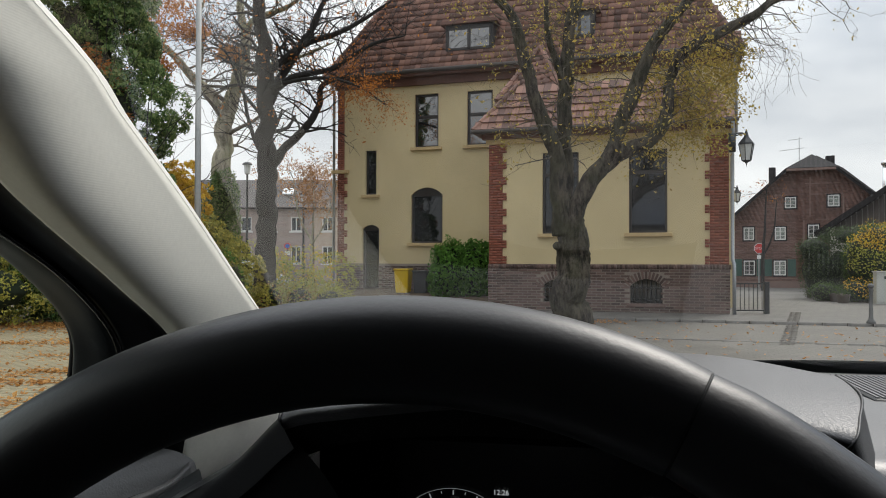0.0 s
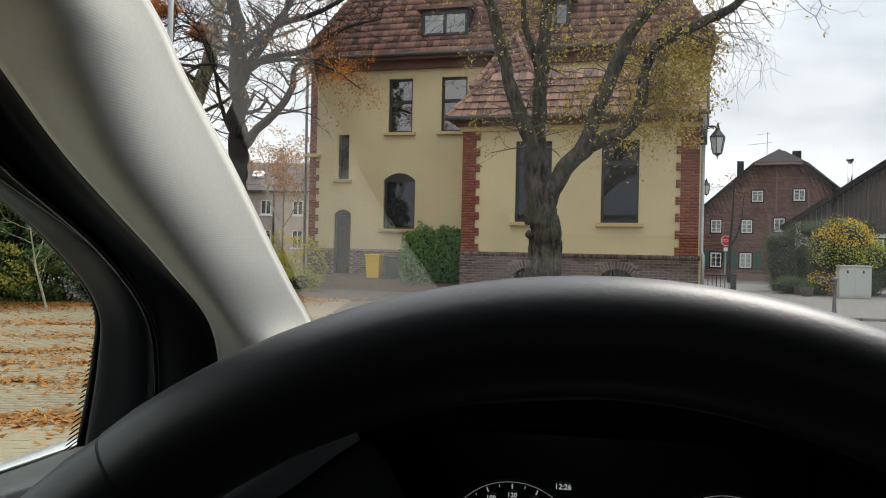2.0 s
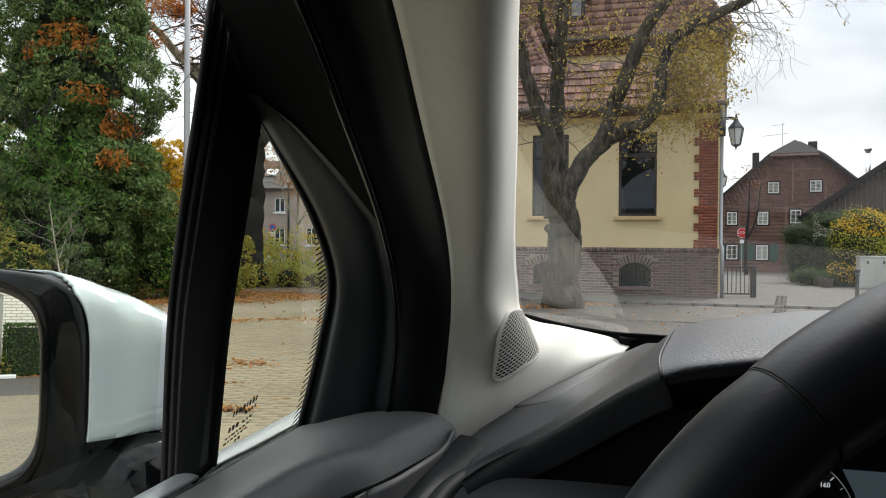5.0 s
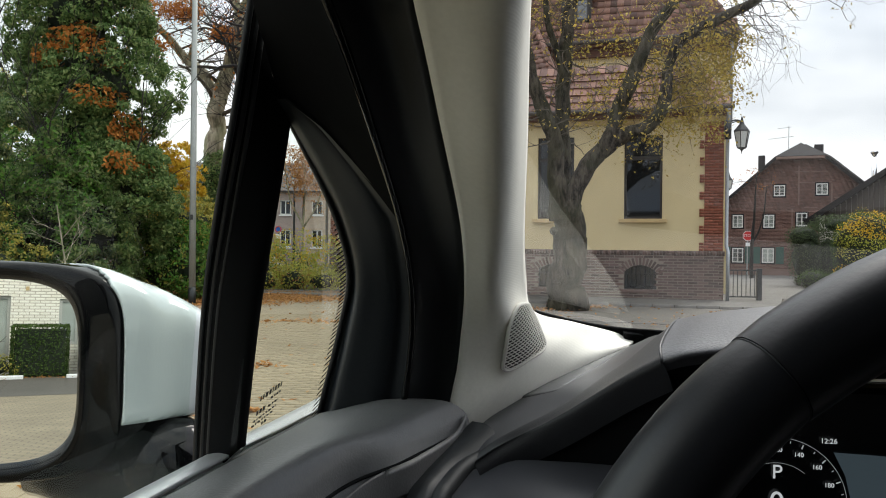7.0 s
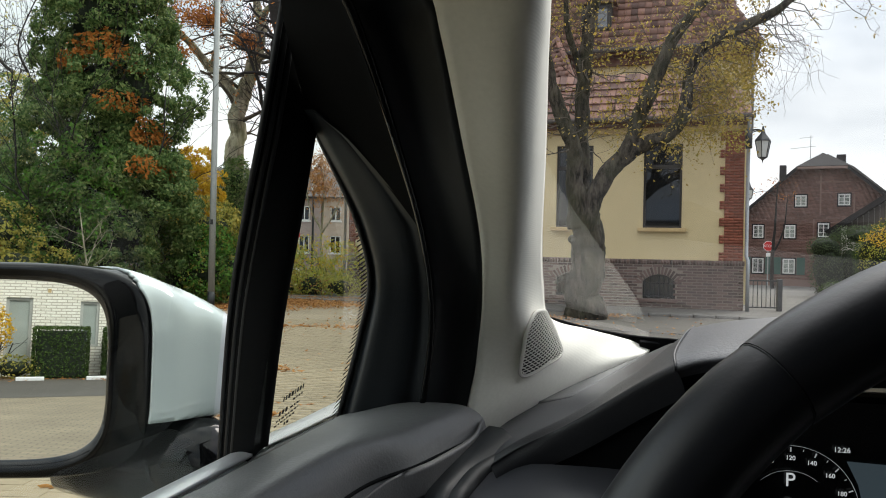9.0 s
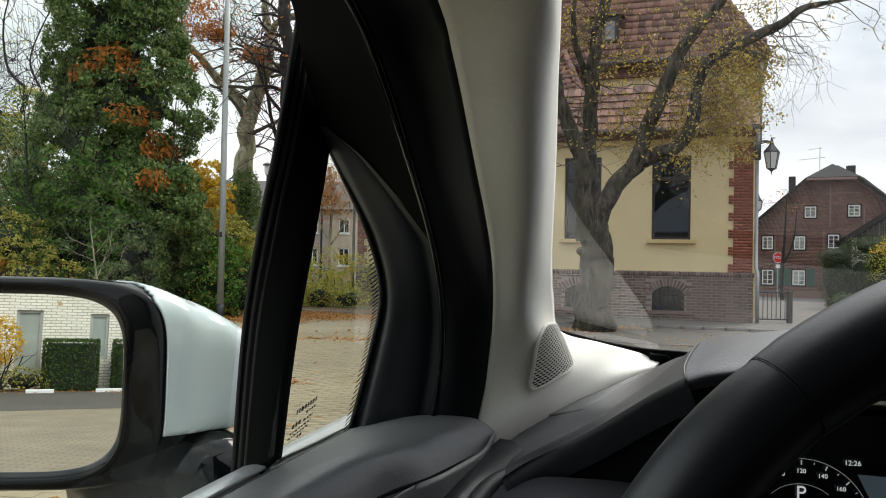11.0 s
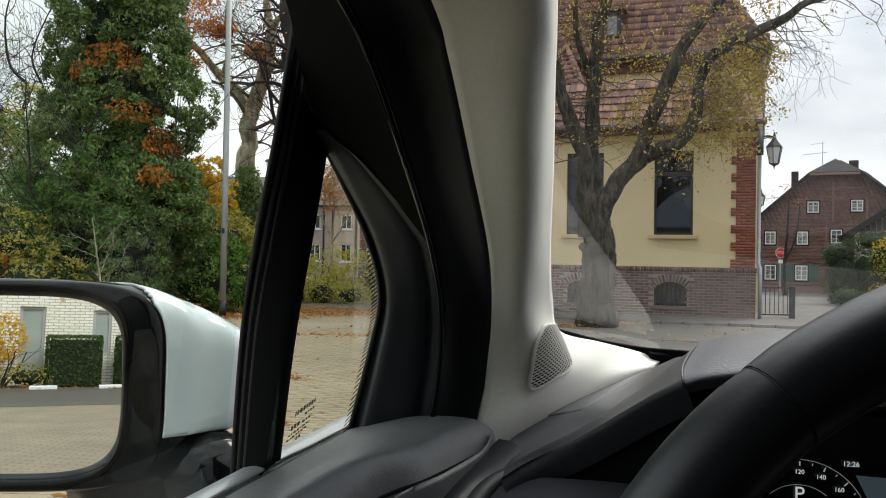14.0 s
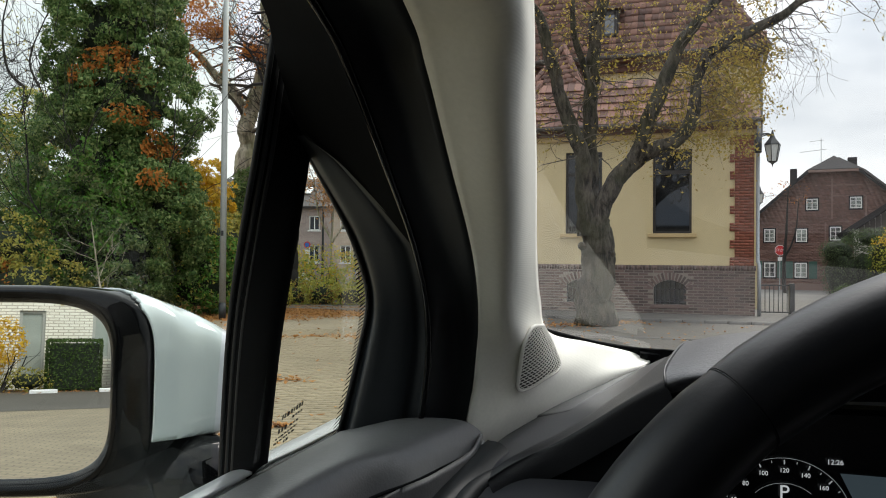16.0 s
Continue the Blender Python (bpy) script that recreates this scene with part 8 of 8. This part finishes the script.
shrub("shrub", "low mixed garden shrubs with yellow leaves", "shrub", [((0, 0, 0.4), (0.6, 0.5, 0.45)), ((0.9, -0.2, 0.4), (0.7, 0.5, 0.5)), ((-0.8, 0.6, 0.35), (0.6, 0.5, 0.4))], "leaf_boxed", 0.06, 380, 62, (13.7, 28.2, 0), more=(("leaf_gold", (0.4, 0.6, 0.8, 0.4), 0.6),), stems=False)
bare_tree("tree", "small copper-leaved tree before the brick house", (14.9, 40, 0), [([(0, 0, 0), (0, 0, 1.5), (0.1, 0, 3.0), (0.2, 0, 5.2)], [0.10, 0.09, 0.06, 0.02]), ([(0, 0, 1.7), (0.5, 0, 2.8), (0.7, 0, 4.5)], [0.05, 0.04, 0.02])], "bark_dark", 34, "leaf_rust", 0.35, 1, 1.2)

bare_tree("tree", "slender tree with thin orange-brown leaves before the row houses", (-7.3, 38, 0), [([(0, 0, 0), (0, 0, 2.0), (0.1, 0, 4.0), (0.0, 0, 6.0)], [0.05, 0.045, 0.035, 0.015]), ([(0, 0, 2.2), (0.7, 0, 3.4), (1.2, 0, 5.2)], [0.05, 0.04, 0.02]), ([(0, 0, 2.4), (-0.6, 0, 3.6), (-0.9, 0, 5.4)], [0.05, 0.04, 0.02])], "bark_pale", 35, "leaf_brown", 0.9, 3, 1.3, True, spray=((0.1, 0, 4.3, 0.6, 0.5, 0.6), (0.5, 0, 4.6, 0.6, 0.5, 0.6), (-0.1, 0, 5.0, 0.4, 0.5, 0.4)))
# road sign and parked car beyond the thicket
sign = thing("road_sign", "round blue and red road sign over a small white plate", "road sign", pose(-8.46, 38, 0))
part("pole", boxbm(-0.02, 0.02, 0.0, 0.04, 0, 2.3, bevel=0.008), "iron", sign)
for nm, r0, y, mat in (("rim", 0.16, -0.02, "sign_red"), ("face", 0.11, -0.028, "sign_blue")):
    bm = bmesh.new()
    prism(bm, [(r0 * math.cos(2 * math.pi * k / 28), 2.15 + r0 * math.sin(2 * math.pi * k / 28)) for k in range(28)], y, y + 0.014)
    part(nm, bm, mat, sign)
part("plate", boxbm(-0.13, 0.13, -0.02, -0.006, 1.72, 1.92, bevel=0.004), "window_white", sign)
small_car = thing("parked_car", "small white parked car beyond the shrubs", "car", pose(-9.5, 34.4, 0))
PROFILE = [(-2.0, 0.35), (-2.02, 0.75), (-1.75, 0.95), (-1.25, 1.38), (-0.6, 1.47), (0.3, 1.43), (1.0, 0.98), (1.75, 0.82), (1.95, 0.62), (1.98, 0.35)]
bm = bmesh.new()
prism(bm, PROFILE, -0.82, 0.82)
bmesh.ops.bevel(bm, geom=bm.edges[:], offset=0.09, segments=3, affect="EDGES")
part("body", bm, "white_paint", small_car, smooth=True)
bm = bmesh.new()
prism(bm, [(-1.35, 0.98), (-1.1, 1.32), (-0.6, 1.38), (0.25, 1.34), (0.78, 0.98)], -0.825, -0.80)
part("side_window", bm, "pane_dark", small_car)
for x in (-1.25, 1.25):
    bm = bmesh.new()
    tube(bm, [(x, -0.84, 0.31), (x, -0.62, 0.31)], [0.31, 0.31], 20)
    wheel_ = part("tyre", bm, "rubber", small_car)
    bm = bmesh.new()
    tube(bm, [(x, -0.852, 0.31), (x, -0.80, 0.31)], [0.19, 0.19], 16)
    part("rim", bm, "iron", wheel_)
# young bare sapling before the thicket
bm, ends = bmesh.new(), []
sap = thing("sapling", "thin bare pale sapling before the thicket", "sapling", pose(-8.1, 16.6, 0))
tube(bm, [(0.1, 0, 0), (-0.15, 0, 0.9), (-0.35, 0, 2.2)], [0.03, 0.022, 0.008], 6)
for k in range(8):
    branching(bm, (-0.05 - 0.03 * k, 0, 0.6 + 0.15 * k), (rng.normal(0, 1), rng.normal(0, 0.5), 0.8), 0.7, 0.009, 1, rng, ends, 0.5, 0.1, 4)
part("stem", bm, "bark_pale", sap)

# raised yard before the main front, bins
bm = loft([[(-4.2, 26.0, 0.0), (-2, 25.2, 0.0), (0.6, 24.2, 0.0)], [(-4.4, 26.6, 0.35), (-2, 25.8, 0.42), (0.9, 24.8, 0.35)], [(-5, 30, 0.5), (-2, 28.5, 0.5), (1.6, 27.0, 0.5)]], 20, 8)
tagged(mesh_object("yard", bm, "soil", smooth=True), "raised leaf-strewn yard before the house", "yard", kind="structure")


def bin_(x, y, z, body, label, h=0.72):
    e = thing("wheeled_bin", label, "bin", pose(x, y, z, 0, 0, -14), "bins")
    bm = bmesh.new()
    r = bmesh.ops.create_cube(bm, size=1)
    for v in r["verts"]:
        k = 1.0 if v.co.z > 0 else 0.82
        v.co = Vector((v.co.x * 0.48 * k, v.co.y * 0.5 * k, (v.co.z + 0.5) * h))
    bmesh.ops.bevel(bm, geom=bm.edges[:], offset=0.02, segments=2, affect="EDGES")
    part("tub", bm, body, e)
    part("lid", boxbm(-0.26, 0.26, -0.28, 0.26, h, h + 0.06, bevel=0.02), body, e)


bin_(-1.95, 25.9, 0.42, "bin_yellow", "yellow plastic wheeled bin with lid")
bin_(-1.35, 25.85, 0.40, "bin_black", "black plastic wheeled bin with lid", 0.68)

# pots along the lane
for k in range(6):
    p = thing("plant_pot", "grey round plant pot with low greenery", "pot", pose(12.9 + k * 0.18, 27.4 + k * 0.9, -0.02), "plant pots")
    bm = bmesh.new()
    revolve(bm, [(0.16, 0), (0.22, 0.34), (0.24, 0.36), (0.2, 0.36), (0.19, 0.3)], 14)
    part("pot", bm, "pot", p, smooth=True)
    c = np.array((0, 0, 0.45)) + rng.normal(0, 0.13, (160, 3))
    leaves("greenery", c, 0.07, "leaf_boxed", p, rng, kind="stuff")

# ---------- pale brick building, hedge and shrub behind the car, seen in the wing mirror ----------
back = thing("pale_brick_building", "pale cream brick building with narrow grey windows", "building", pose(-6.11, -20.58, 0, 0, 0, 165.3))
WH = [(0.42, 1.02, 0.22, 1.98), (-1.14, -0.68, 0.75, 1.92), (1.60, 2.25, 0.75, 1.95), (-3.3, -2.7, 0.75, 1.92), (-5.2, -4.6, 0.22, 1.98), (3.9, 4.5, 0.75, 1.92), (6.2, 6.8, 0.22, 1.98)]
bm = wall(bmesh.new(), -14, 16, -0.05, 4.2, 0, 0.3, WH)
part("wall", bm, "white_brick", back)
for h in WH:
    fr = bmesh.new()
    for a, b, c, d in ((h[0], h[0] + 0.07, h[2], h[3]), (h[1] - 0.07, h[1], h[2], h[3]), (h[0] + 0.07, h[1] - 0.07, h[2], h[2] + 0.07), (h[0] + 0.07, h[1] - 0.07, h[3] - 0.07, h[3])):
        box(fr, a, b, 0.05, 0.12, c, d)
    f = part("window", fr, "cabinet_grey", back, "grey framed narrow window")
    part("pane", boxbm(h[0] + 0.02, h[1] - 0.02, 0.09, 0.1, h[2] + 0.02, h[3] - 0.02), "pane_reflect", f)
part("roof", boxbm(-14.3, 16.3, -0.3, 8, 4.2, 4.45), "slate", back)
part("air_brick", boxbm(0.02, 0.1, -0.01, 0.02, 2.12, 2.22), "sill", back)
for x in (-0.27, -1.85, 3.0):
    b = thing("clipped_hedge", "square clipped dark green hedge block", "hedge", back.matrix_world @ pose(x, -0.75, 0, 0, 0, 0), "hedge blocks")
    # dark block behind the leaves stands for the shade inside the hedge
    part("shade_core", boxbm(-0.55, 0.55, -0.36, 0.36, 0.02, 1.16, bevel=0.05), "core", b)
    q = rng.uniform(-1, 1, (5200, 3))
    f = rng.integers(0, 3, 5200)
    q[np.arange(5200), f] = np.sign(q[np.arange(5200), f]) * rng.uniform(0.93, 1.06, 5200)
    nn = np.zeros((5200, 3))
    nn[np.arange(5200), f] = np.sign(q[np.arange(5200), f])
    leaves("foliage", q * np.array((0.61, 0.42, 0.60)) + np.array((0, 0, 0.64)), 0.065, "leaf_boxed", b, rng, normals=nn, kind="stuff")
m = back.matrix_world
shrub("shrub", "small golden-leaved shrub against the pale wall", "shrub", [((0, 0, 1.2), (0.55, 0.45, 0.6)), ((-0.3, 0, 0.8), (0.4, 0.4, 0.5))], "leaf_gold", 0.09, 280, 71, tuple(m @ Vector((1.3, -0.8, 0))), core=0)
shrub("shrub", "low yellow-green ground shrub against the pale wall", "shrub", [((0, 0, 0.25), (0.7, 0.4, 0.35))], "leaf_olive", 0.08, 240, 72, tuple(m @ Vector((0.72, -0.9, 0))), core=0.5, stems=False)
for k in range(7):
    p = thing("parking_block", "white concrete parking kerb block", "kerb block", m @ pose(0.36 + (k - 3) * 1.5, -1.62, 0), "parking blocks")
    part("block", boxbm(-0.3, 0.3, -0.07, 0.07, -0.01, 0.09, bevel=0.02), "sign_white", p)
bm = bmesh.new()
bm.faces.new([bm.verts.new(m @ Vector(p)) for p in ((-14, -1.6, 0.006), (16, -1.6, 0.006), (16, 0.05, 0.006), (-14, 0.05, 0.006))])
tagged(mesh_object("planting_bed", bm, "soil"), "brown leaf-strewn planting bed along the pale wall", "bed", kind="structure")
bm = bmesh.new()
bm.faces.new([bm.verts.new(m @ Vector(p)) for p in ((-14, -6.3, 0.005), (16, -6.3, 0.005), (16, -1.6, 0.005), (-14, -1.6, 0.005))])
tagged(mesh_object("asphalt_strip", bm, "asphalt_dark"), "dark asphalt strip before the planting bed", "paving", kind="structure")
